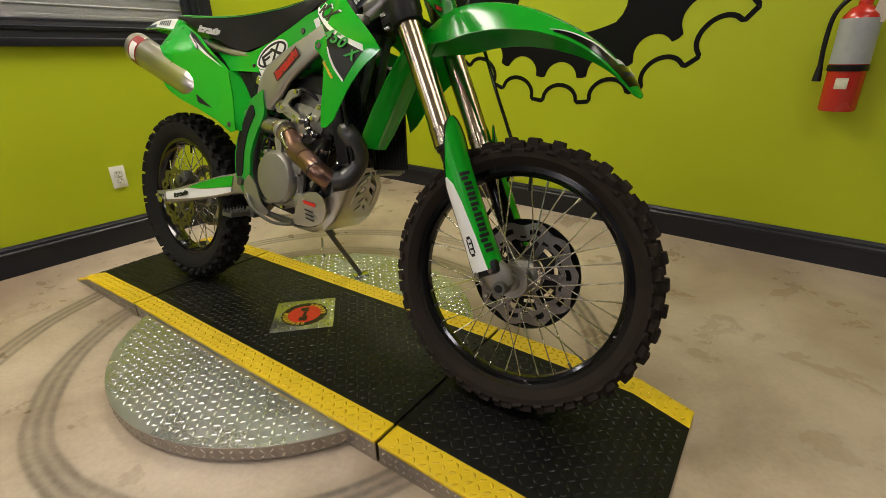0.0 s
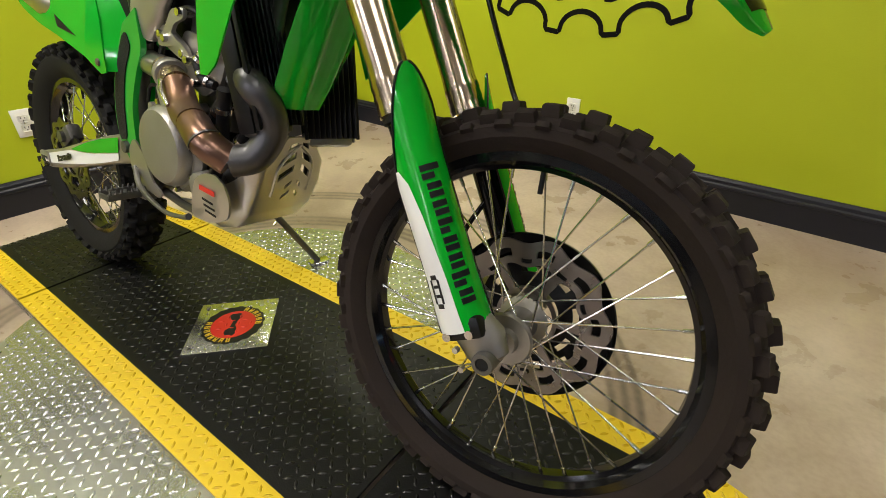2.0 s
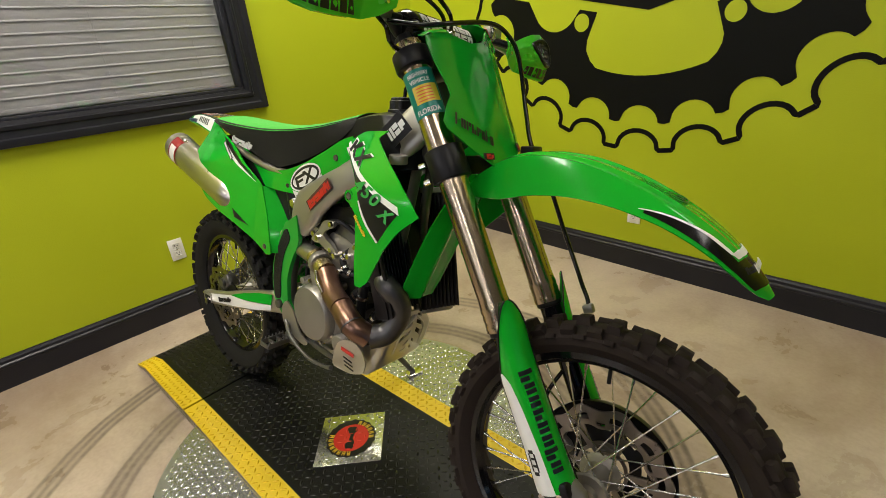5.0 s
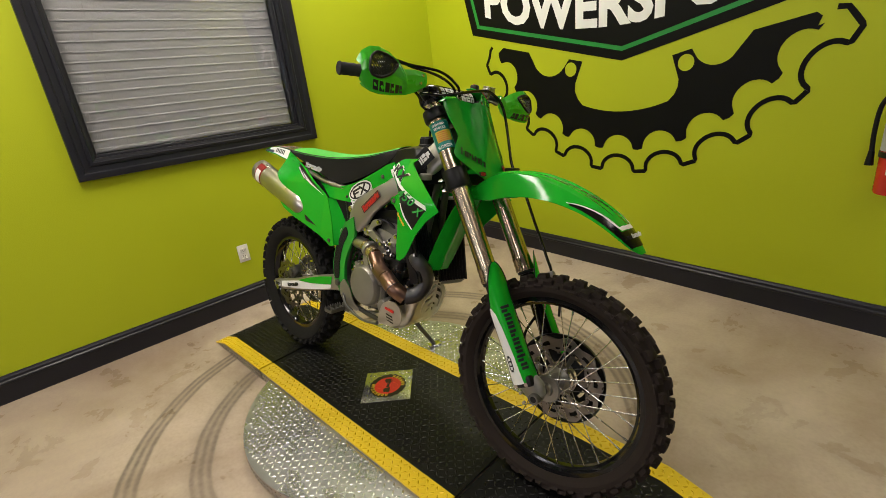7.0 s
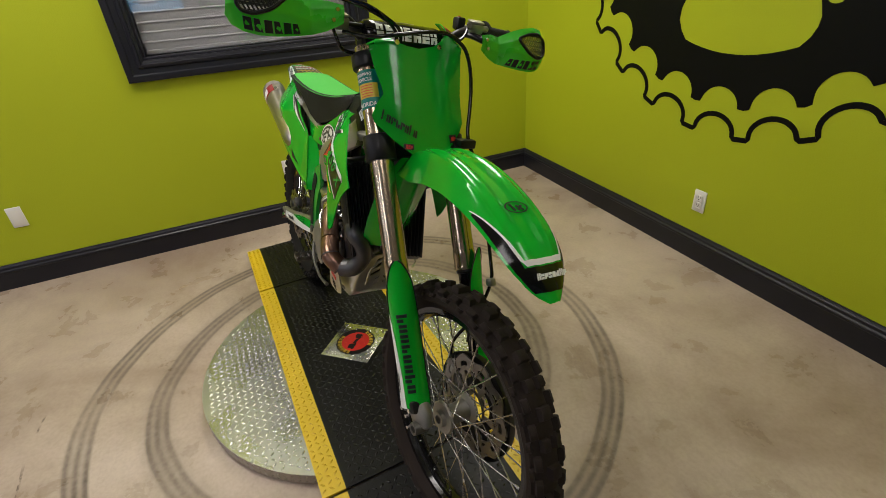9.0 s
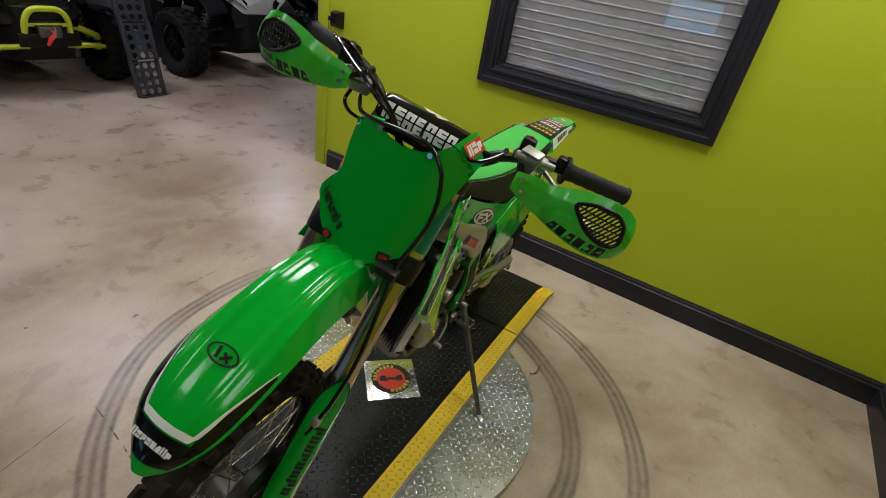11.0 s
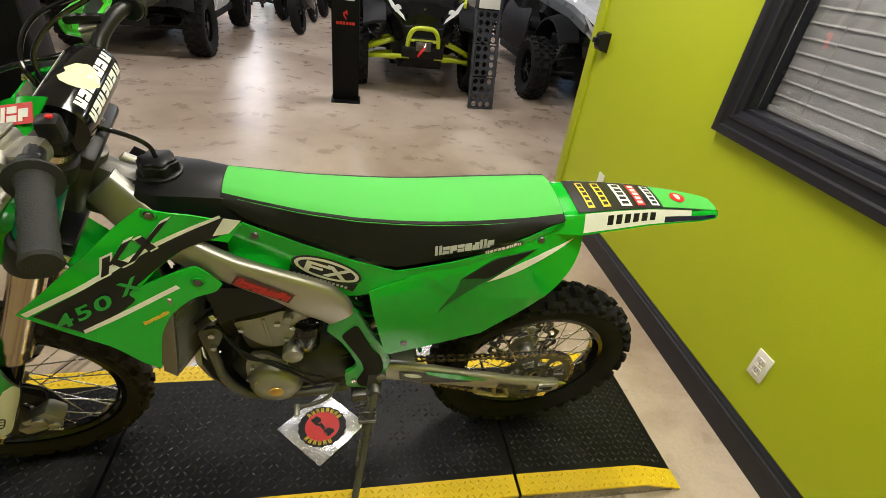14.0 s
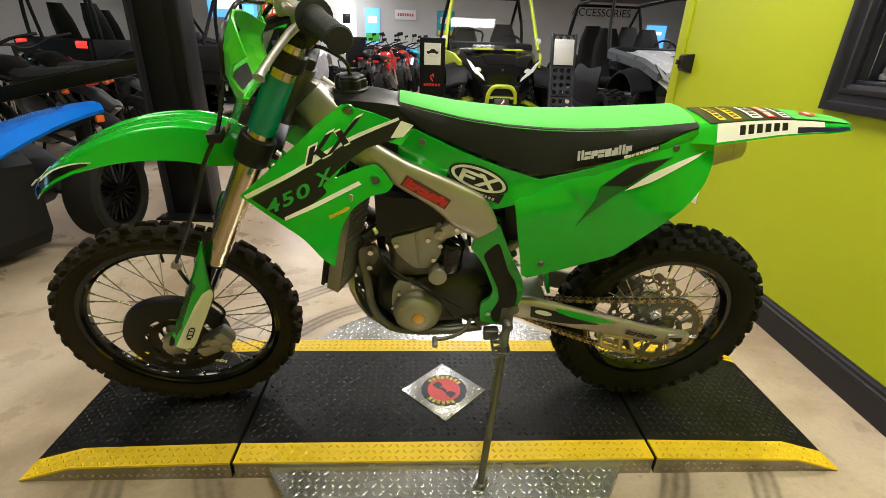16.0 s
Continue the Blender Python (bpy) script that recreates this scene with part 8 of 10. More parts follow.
part("spar_bolt", cyl(B(), (-0.085, -0.080, 0.792), (-0.085, -0.100, 0.792), 0.014, seg=6, bevel=0.002), STEEL, eng, "large steel frame bolt")
for pts, r in (([(0.235, -0.075, 0.625), (0.205, -0.092, 0.612), (0.182, -0.098, 0.585), (0.178, -0.098, 0.552), (0.168, -0.098, 0.520)], 0.014), ([(0.270, -0.040, 0.610), (0.262, -0.078, 0.592), (0.258, -0.088, 0.560), (0.228, -0.092, 0.530), (0.190, -0.095, 0.505)], 0.012), ([(0.150, -0.085, 0.700), (0.134, -0.096, 0.680), (0.150, -0.098, 0.650), (0.175, -0.090, 0.640)], 0.009)):
    h = part("coolant_hose", tube(B(), pts, r, 12), BLACKP, eng, "black coolant hose")
    for k in (0.35, 0.75, 1.6, 2.3):
        a, b_ = Vector(pts[int(k)]), Vector(pts[int(k) + 1])
        c = a.lerp(b_, k % 1)
        part("hose_clip", cyl(B(), c, c + (b_ - a).normalized() * 0.007, r + 0.0022, seg=16), STEEL, h)
part("pump_housing", panel(B(), [(0.262, 0.560), (0.232, 0.566), (0.190, 0.545), (0.165, 0.500), (0.185, 0.470), (0.235, 0.480), (0.260, 0.520)], lambda x, z: 0.070 + 0.03 * max(0, 0.235 - x) , 0.03, 0.03, -1), ALU_D, eng, "grey cast pump housing")
part("oil_filter_cover", cyl(B(), (0.118, -0.080, 0.545), (0.118, -0.122, 0.545), 0.026, 0.022, 20, 0.003), ALU, eng, "small round oil filter cover")
part("breather_hose", tube(B(), [(0.16, -0.06, 0.735), (0.10, -0.085, 0.770), (0.02, -0.085, 0.730), (-0.04, -0.08, 0.66), (-0.06, -0.085, 0.56)], 0.006, 8), BLACKP, eng)
# right side: clutch cover, water pump, bolts
cc = Vector((0.030, -0.090, 0.505))
yR = Matrix.Translation(cc) @ Matrix.Rotation(radians(180), 4, "X")
part("clutch_case", lathe(B(), [(0, 0), (0.096, 0), (0.098, 0.012), (0.090, 0.024), (0, 0.024)], 48, yR, False), ALU, eng, "cast outer clutch case")
part("clutch_cover", lathe(B(), [(0, 0.050), (0.060, 0.051), (0.074, 0.049), (0.080, 0.042), (0.083, 0.030), (0.083, 0.022), (0.05, 0.020), (0, 0.02)], 56, yR, False), ALU, eng, "round machined clutch cover")
for k in range(8):
    a = 2 * math.pi * k / 8 + 0.2
    p = cc + Vector((0.090 * math.cos(a), -0.022, 0.090 * math.sin(a)))
    part("cover_bolt", cyl(B(), p, p + Vector((0, -0.010, 0)), 0.006, seg=6), STEEL, eng)
bm = B()
cyl(bm, (0.135, -0.075, 0.440), (0.135, -0.125, 0.440), 0.034, 0.030, 28, 0.005)
cyl(bm, (0.135, -0.10, 0.440), (0.172, -0.105, 0.470), 0.013, seg=14)
part("water_pump", bm, ALU, eng, "cast water pump")
for pts, r in (([(0.172, -0.105, 0.470), (0.205, -0.108, 0.520), (0.215, -0.105, 0.58), (0.235, -0.11, 0.64)], 0.013), ([(0.16, 0.045, 0.70), (0.20, 0.07, 0.72), (0.245, 0.10, 0.70)], 0.013), ([(0.18, -0.04, 0.60), (0.215, -0.06, 0.62), (0.25, -0.10, 0.66)], 0.014)):
    h = part("coolant_hose", tube(B(), pts, r, 12), BLACKP, eng, "black coolant hose")
    a, b_ = Vector(pts[-2]), Vector(pts[-1])
    c = a.lerp(b_, 0.3)
    part("hose_clip", cyl(B(), c, c + (b_ - a).normalized() * 0.010, r + 0.0018, seg=16), STEEL, h)
# left side: ignition cover, sprocket cover, starter
yL = Matrix.Translation((0.102, 0.084, 0.446))
part("ignition_cover", lathe(B(), [(0, 0.042), (0.030, 0.042), (0.052, 0.036), (0.064, 0.022), (0.070, 0.006), (0.070, -0.004), (0, -0.004)], 48, yL, False), ALU, eng, "cast ignition cover")
part("timing_plug", cyl(B(), (0.100, 0.122, 0.450), (0.100, 0.130, 0.450), 0.018, seg=20, bevel=0.002), BRASS, eng, "brass timing plug")
part("timing_plug", cyl(B(), (0.143, 0.108, 0.474), (0.143, 0.117, 0.474), 0.009, seg=16, bevel=0.001), BRASS, eng)
bm = B()
panel(bm, [(0.152, 0.556), (0.172, 0.52), (0.176, 0.45), (0.155, 0.390), (0.10, 0.368), (0.045, 0.388), (0.034, 0.45), (0.055, 0.505), (0.118, 0.555)], lambda x, z: 0.082, 0.012, 0.05, 1, 0)
part("cover_flange", bm, ALU, eng)
for k in range(9):
    a = 2 * math.pi * k / 9
    p = Vector((0.105 + 0.066 * math.cos(a), 0.082, 0.458 + 0.080 * math.sin(a)))
    part("cover_bolt", cyl(B(), p, p + Vector((0, 0.012, 0)), 0.006, seg=6), STEEL, eng)
part("starter_motor", cyl(B(), (0.016, 0.082, 0.592), (0.010, 0.082, 0.682), 0.031, seg=28, bevel=0.008), BLACKG, eng, "starter motor")
part("starter_cap", cyl(B(), (0.050, 0.080, 0.585), (0.050, 0.116, 0.585), 0.025, seg=24, bevel=0.003), ALU, eng)
part("throttle_body", cyl(B(), (0.02, 0.0, 0.70), (-0.08, 0, 0.745), 0.034, seg=20, bevel=0.004), BLACKP, eng)
part("injector_cap", cyl(B(), (0.015, 0.03, 0.67), (0.00, 0.085, 0.66), 0.026, seg=20, bevel=0.004), BLACKG, eng)
bm = B()
panel(bm, [(-0.14, 0.51), (-0.08, 0.53), (-0.015, 0.49), (-0.005, 0.43), (-0.05, 0.39), (-0.13, 0.40)], lambda x, z: 0.078, 0.02, 0.05, 1, 0)
part("sprocket_cover", bm, BLACKP, eng, "black front sprocket cover")
for pts in ([(0.19, 0.08, 0.62), (0.16, 0.105, 0.58), (0.09, 0.112, 0.560), (0.03, 0.115, 0.51), (-0.02, 0.105, 0.47)], [(0.22, 0.06, 0.66), (0.17, 0.10, 0.60), (0.06, 0.12, 0.53), (0.0, 0.11, 0.44)], [(0.0, -0.08, 0.60), (-0.05, -0.095, 0.62), (-0.09, -0.09, 0.58)]):
    part("wire", tube(B(), pts, 0.0038, 8), BLACKP, eng)
# gear lever and pegs
part("gear_lever", tube(B(), [(-0.055, 0.100, 0.425), (-0.03, 0.122, 0.395), (0.015, 0.132, 0.380), (0.052, 0.134, 0.377)], 0.006, 10), ALU_D, eng, "aluminium gear lever")
part("gear_lever_tip", cyl(B(), (0.052, 0.128, 0.378), (0.052, 0.160, 0.374), 0.008, seg=14, bevel=0.002), ALU, eng)
part("brake_pedal", tube(B(), [(-0.13, -0.118, 0.430), (-0.08, -0.135, 0.395), (0.02, -0.142, 0.368), (0.095, -0.142, 0.372), (0.125, -0.142, 0.380)], [0.007, 0.006, 0.005, 0.005, 0.007], 10), ALU_D, BIKE, "worn brake pedal")
part("pedal_guard", panel(B(), [(-0.15, 0.47), (-0.12, 0.50), (-0.085, 0.47), (-0.06, 0.41), (-0.02, 0.39), (-0.04, 0.375), (-0.11, 0.39), (-0.15, 0.42)], lambda x, z: 0.118, 0.004, 0.05, -1), ALU_S, BIKE, "aluminium heel guard")
for s in (-1, 1):
    pg = grp("foot_peg", None, "toothed steel foot peg")
    y0, y1 = s * 0.112, s * 0.190
    part("peg_mount", box(B(), (0.045, 0.030, 0.035), (-0.115, s * 0.108, 0.375), 0.006), ALU_D, pg)
    for dx in (-0.022, 0.022):
        bm = B()
        box(bm, (0.005, 0.078, 0.016), (-0.135 + dx, s * 0.152, 0.372), 0.001)
        for k in range(7):
            yy = s * (0.117 + k * 0.0115)
            cyl(bm, (-0.135 + dx, yy, 0.378), (-0.135 + dx, yy, 0.387), 0.004, 0.0015, 5)
        part("peg_rail", bm, ALU_D, pg)
    for yy in (0.120, 0.140, 0.165, 0.190):
        part("peg_bar", box(B(), (0.045, 0.005, 0.012), (-0.135, s * yy, 0.370), 0.001), ALU_D, pg)

# -- skid plate: a dished aluminium tray with slots --


def skid_ring(u):
    """u runs from the rear of the tray (0) up to the front lip (1)."""
    xs_ = [(-0.04, 0.352, 0.082, 0.020), (0.06, 0.345, 0.100, 0.045), (0.14, 0.346, 0.110, 0.075), (0.20, 0.362, 0.116, 0.095), (0.245, 0.400, 0.116, 0.075), (0.275, 0.450, 0.112, 0.040), (0.295, 0.500, 0.105, 0.020), (0.305, 0.545, 0.062, 0.008), (0.308, 0.560, 0.040, 0.002)]
    k = u * (len(xs_) - 1)
    x, z, w, sidez = (float(np.interp(k, range(len(xs_)), [q[j] for q in xs_])) for j in range(4))
    ring = []
    for t in np.linspace(-1, 1, 61):
        e = max(0, (abs(t) - 0.72) / 0.28)
        ring.append((x - e ** 2 * 0.030 * min(1, max(0, u * 2 - 0.9)), t * w * (1 - 0.05 * e ** 2) * (0.74 if t > 0 else 1), z + sidez * e ** 1.4 * (0.35 if t > 0 else 1)))
    return ring


bm = B()
nu = 90


def skid_point(i, j):
    """The grid's rows bend down from the middle, so that slots between them run in chevrons."""
    u, a = i / nu, abs(j - 30) / 30
    u = max(0.0, min(1.0, u - 0.24 * min(a, 0.5) * math.sin(math.pi * u)))
    return skid_ring(u)[j]


vs = [[bm.verts.new(skid_point(i, j)) for j in range(61)] for i in range(nu + 1)]
for i in range(nu):
    for j in range(60):
        a = abs(j - 29.5) / 30
        slot = 0.10 < a < 0.40 and i in (67, 68, 69, 73, 74, 75, 79, 80, 81) or 0.08 < a < 0.20 and i in (55, 56, 60, 61)
        if not slot:
            bm.faces.new((vs[i][j], vs[i][j + 1], vs[i + 1][j + 1], vs[i + 1][j]))
thicken(bm, 0.004)
sk = part("skid_plate", bm, SKID, BIKE, "brushed aluminium skid plate with slots", None, 40)


def on_skid(u, t, out=0.0):
    ring = skid_ring(u)
    k = (t + 1) * 30
    p = Vector(ring[int(k)]).lerp(Vector(ring[min(60, int(k) + 1)]), k % 1)
    return p + Vector((0.8, 0, -0.4)) * out


# pressed bead round the chevrons
part("pressed_bead", tube(B(), [on_skid(u, t, 0.001) for u, t in ((0.60, -0.46), (0.76, -0.46), (0.86, -0.08), (0.86, 0.08), (0.76, 0.46), (0.60, 0.46))], 0.003, 6, 5), SKID, sk)
for s in (-1,):
    ear = [(0.100, 0.372), (0.185, 0.376), (0.240, 0.400), (0.258, 0.440), (0.250, 0.472), (0.222, 0.486), (0.185, 0.482), (0.152, 0.464), (0.128, 0.430)]
    part("side_ear", panel(B(), ear, lambda x, z: 0.124 + 0.012 * max(0, min(1, (z - 0.38) / 0.08)), 0.004, 0.03, s), SKID, sk)
    for k in range(3):
        part("ear_slot", box(B(), (0.036, 0.0012, 0.004), (0.190, s * (0.1365 - 0.0020 * k), 0.427 - k * 0.013), 0, (0, 8, 0)), DARK, sk)
    part("ear_sticker", box(B(), (0.050, 0.0012, 0.010), (0.192, s * 0.1370, 0.449), 0, (0, 6, 0)), REDD, sk)

# -- exhaust --
ex = grp("exhaust", None, "exhaust header and silencer")
path = [(0.195, -0.02, 0.675), (0.250, -0.070, 0.676), (0.312, -0.110, 0.660), (0.335, -0.093, 0.620), (0.330, -0.086, 0.577), (0.311, -0.108, 0.534), (0.283, -0.139, 0.523), (0.250, -0.162, 0.552), (0.192, -0.148, 0.576), (0.128, -0.128, 0.592), (0.076, -0.108, 0.632), (0.005, -0.090, 0.655), (-0.08, -0.080, 0.664), (-0.18, -0.078, 0.690), (-0.30, -0.095, 0.728), (-0.385, -0.108, 0.756)]
part("header_front", tube(B(), path[:7], [0.022, 0.024, 0.026, 0.027, 0.0275, 0.028, 0.0285], 20, 7), SOOT, ex, "dark grey header pipe")
part("header_bend", tube(B(), path[6:9], [0.0287, 0.029, 0.0292], 20, 8), BRONZE, ex, "bronze heat-tinted header bend")
part("header_rear", tube(B(), path[8:11], [0.0294, 0.029, 0.0275], 20, 8), BRONZE, ex)
part("header_straw", tube(B(), path[10:12], 0.0272, 20, 8), STRAW, ex, "straw-tinted header section")
part("mid_pipe", tube(B(), path[11:], 0.0255, 20, 7), TI, ex)
part("weld_bead", tube(B(), [(0.2515, -0.1622, 0.5510), (0.2485, -0.1618, 0.5530)], 0.0308, 20, 2), SOOT, ex)
p = Vector((0.046, -0.100, 0.644))
part("pipe_collar", cyl(B(), p, p + Vector((-0.020, 0.005, 0.006)), 0.033, seg=24, bevel=0.003), ALU, ex)
part("spring_hook", tube(B(), [(0.128, -0.158, 0.600), (0.100, -0.153, 0.622), (0.072, -0.138, 0.640)], 0.004, 8), STEEL, ex)
# added pale strip: the light on the clutch case's edge, made as a part
part("lit_case_edge", panel(B(), [(0.016, 0.622), (0.030, 0.634), (0.050, 0.612), (0.050, 0.570), (0.074, 0.548), (0.068, 0.520), (0.036, 0.522), (0.030, 0.575)], lambda x, z: 0.121, 0.004, 0.03, -1), ALU_S, ex, "pale strip standing in for the lit clutch case edge")
# silencer
a0, a1 = Vector((-0.385, -0.108, 0.756)), Vector((-0.802, -0.112, 0.905))
d = (a1 - a0).normalized()
n1 = Vector((0, 1, 0))
n2 = d.cross(n1).normalized()
rings = []
for t, r in ((0, 0.028), (0.05, 0.040), (0.12, 0.050), (0.14, 0.051), (0.60, 0.054), (0.92, 0.055), (0.925, 0.057), (0.985, 0.056), (1.0, 0.050), (1.0, 0.026), (0.97, 0.024)):
    c = a0.lerp(a1, t)
    rings.append([c + (n1 * math.cos(a) * 0.88 + n2 * math.sin(a)) * r for a in (2 * math.pi * k / 32 for k in range(32))])
part("silencer", loft(B(), rings, True, True), TI, ex, "titanium silencer with a red end sticker", None, 35)
rings = [[a0.lerp(a1, t) + (n1 * math.cos(a) * 0.88 + n2 * math.sin(a)) * 0.0562 for a in np.linspace(radians(120), radians(250), 14)] for t in (0.80, 0.92)]
bm = B()
loft(bm, rings, False)
thicken(bm, 0.0005)
part("silencer_sticker", bm, mat("dark_red_film", (0.26, 0.012, 0.012), 0.3), ex)
rings = [[a0.lerp(a1, t) + (n1 * math.cos(a) * 0.88 + n2 * math.sin(a)) * 0.0568 for a in np.linspace(radians(150), radians(215), 8)] for t in (0.82, 0.90)]
bm = B()
loft(bm, rings, False)
thicken(bm, 0.0005)
part("silencer_print", bm, WHITE, ex)

# -- radiators --
part("airbox_panel", box(B(), (0.006, 0.10, 0.30), (0.285, 0, 0.76), 0.002, (0, -12, 0)), DARK, BIKE, "black plastic panel between the radiators")
for s in (-1, 1):
    rd = grp("radiator", None, "aluminium radiator with a black louvred guard")
    m = pose(0.280, 0.080, 0.696, 0, -12, -24) @ Matrix.Diagonal((1, 1, 1.08, 1)) if s > 0 else pose(0.276, -0.078, 0.716, 0, -12, 10)
    part("core", box(B(), (0.030, 0.096, 0.250), (0, 0, 0), 0.004), ALU_D, rd, "", m)
    part("side_plate", box(B(), (0.036, 0.005, 0.290), (0, s * 0.0505, 0), 0.002), ALU if s > 0 else BLACKP, rd, "", m)
    for zz in (-0.138, 0.138):
        part("header_tank", box(B(), (0.036, 0.098, 0.028), (0, 0, zz), 0.010), ALU if s > 0 else ALU_D, rd, "", m)
    bm = B()
    for k in range(44):
        box(bm, (0.006, 0.090, 0.0022), (-0.0170, 0, -0.118 + k * 0.0055), 0, (6 if k % 2 else -6, 0, 0))
    tagged(part("fin_block", bm, ALU, rd, "", m), "", "", "", "stuff")
    first = None
    for k in range(9):
        mk = m @ pose(0.026, -0.044 + k * 0.011, 0)
        if first is None:
            first = part("louvre", box(B(), (0.022, 0.003, 0.276), (0, 0, 0), 0.001, (0, 0, s * 35)), BLACKP, rd, "", mk)
        else:
            o = new("louvre", first.data)
            o.parent, o.matrix_basis = rd, mk
    part("louvre_frame", box(B(), (0.010, 0.006, 0.28), (0.030, s * 0.053, 0), 0.002), BLACKP, rd, "", m)
    part("louvre_frame", box(B(), (0.010, 0.006, 0.28), (0.030, -s * 0.053, 0), 0.002), BLACKP, rd, "", m)
part("radiator_cap", cyl(B(), (0.330, -0.086, 0.935), (0.331, -0.086, 0.955), 0.021, seg=16, bevel=0.003), ALU_S, BIKE, "radiator cap")

# -- side stand --
sd = grp("side_stand", None, "folding steel side stand with a spring")
inv = BIKE.matrix_basis.inverted()
foot = inv @ Vector((-0.088, 0.372, 0.058))
top = Vector((-0.158, 0.120, 0.415))
part("stand_leg", tube(B(), [top, top.lerp(foot, 0.15) + Vector((0.002, 0.004, 0)), top.lerp(foot, 0.55), foot], [0.014, 0.012, 0.0105, 0.010], 14, 5), ALU_D, sd, "grey steel stand leg")
bm = box(B(), (0.062, 0.036, 0.006), (0, 0, 0), 0.002)
part("stand_foot", bm, STEEL, sd, "", inv @ pose(-0.086, 0.375, 0.0545, 0, 0, 70))
part("stand_pivot", cyl(B(), top + Vector((0, -0.020, 0.006)), top + Vector((0, 0.016, 0.0)), 0.016, seg=16, bevel=0.002), ALU_D, sd)
part("stand_bracket", box(B(), (0.045, 0.02, 0.075), top + Vector((0.004, -0.018, 0.030)), 0.006), ALU_D, sd)
bm = B()
a, b_ = top + Vector((0.018, 0.016, -0.01)), top.lerp(foot, 0.48) + Vector((0.014, 0.012, 0))
for k in range(16):
    c0, c1 = a.lerp(b_, k / 16), a.lerp(b_, (k + 0.75) / 16)
    cyl(bm, c0, c1, 0.0055, seg=8)
part("stand_spring", bm, ALU_D, sd)

# ---- the showroom behind: vehicles, stands and far signs ----


def lug_tyre(bm, r, w, rim_r, seg=36):
    """The carcass of a fat off-road tyre round the local y axis."""
    h = w / 2
    lathe(bm, [(rim_r, -h * 0.72), (rim_r + 0.03, -h * 0.92), (r * 0.86, -h), (r - 0.022, -h * 0.86), (r - 0.016, 0), (r - 0.022, h * 0.86), (r * 0.86, h), (rim_r + 0.03, h * 0.92), (rim_r, h * 0.72)], seg)
    return bm


def lugs_of(r, w, lugs=22):
    """The staggered lugs of one tyre."""
    bm, h = B(), w / 2
    for k in range(lugs):
        for j, (yy, wy, da) in enumerate(((-0.72, 0.44, 0.0), (-0.22, 0.40, 0.5), (0.24, 0.40, 0.0), (0.72, 0.44, 0.5))):
            a = 2 * math.pi * (k + da) / lugs
            m = Matrix.Rotation(-a, 4, "Y") @ pose(r - 0.012 - 0.012 * abs(yy), yy * h, 0, 0, 0, 14 * (1 if j % 2 else -1))
            bmesh.ops.create_cube(bm, size=1, matrix=m @ Matrix.Diagonal((0.032, wy * h, 0.052, 1)))
    return bm


def buggy_wheel(parent, centre, r=0.36, w=0.26, rim=None, side=1):
    e = grp("wheel", pose(*centre), "", parent)
    rr = r * 0.56
    part("tyre", lug_tyre(B(), r, w, rr), RUBBER, e, "black off-road tyre")
    tagged(part("tyre_tread", lugs_of(r, w), RUBBER, e, "lugged black tyre tread"), "", "", "", "stuff")
    bm = B()
    h = w / 2
    lathe(bm, [(rr, -h * 0.7), (rr, h * 0.7), (rr - 0.02, h * 0.7), (rr - 0.03, 0), (rr - 0.02, -h * 0.7)], 36)
    y = side * h * 0.42
    for k in range(7):
        a = 2 * math.pi * k / 7
        for da in (-0.16, 0.16):
            cyl(bm, (0.05 * math.cos(a), y + side * 0.02, 0.05 * math.sin(a)), ((rr - 0.01) * math.cos(a + da), y, (rr - 0.01) * math.sin(a + da)), 0.016, 0.013, 6)
    cyl(bm, (0, y - side * 0.05, 0), (0, y + side * 0.035, 0), 0.06, 0.05, 14)
    part("rim", bm, rim or BLACKG, e, "gloss black spoked alloy rim")
    return e


def spring_shock(parent, p0, p1, r=0.04, turns=8):
    bm = B()
    cyl(bm, p0, p1, r * 0.42, seg=10)
    p0, p1 = Vector(p0), Vector(p1)
    d = (p1 - p0)
    u = d.orthogonal().normalized()
    v = d.normalized().cross(u)
    pts = []
    for i in range(turns * 8 + 1):
        a = 2 * math.pi * i / 8
        pts.append(p0 + d * (0.22 + 0.66 * i / (turns * 8)) + (u * math.cos(a) + v * math.sin(a)) * r)
    tube(bm, pts, 0.008, 6, 1)
    part("shock_absorber", bm, ALU_D, parent, "coil-over shock absorber")


def bucket_seat(parent, x, y, z, mt):
    e = grp("seat", pose(x, y, z), "", parent)
    part("cushion", box(B(), (0.46, 0.46, 0.14), (0.02, 0, 0), 0.05, seg=3), mt, e)
    bm = B()
    rings = []
    for t in np.linspace(0, 1, 8):
        wd = 0.24 - 0.05 * t - 0.07 * max(0, t - 0.68) / 0.32
        cx, cz = -0.22 - 0.16 * t, 0.04 + 0.70 * t
        rings.append([(cx + 0.06 * math.cos(a) - 0.03 * abs(math.sin(a)) * -1, y_ , cz) for a, y_ in ((q, wd * math.sin(q)) for q in np.linspace(0, 2 * math.pi, 17)[:-1])])
    loft(bm, rings)
    part("backrest", bm, mt, e)


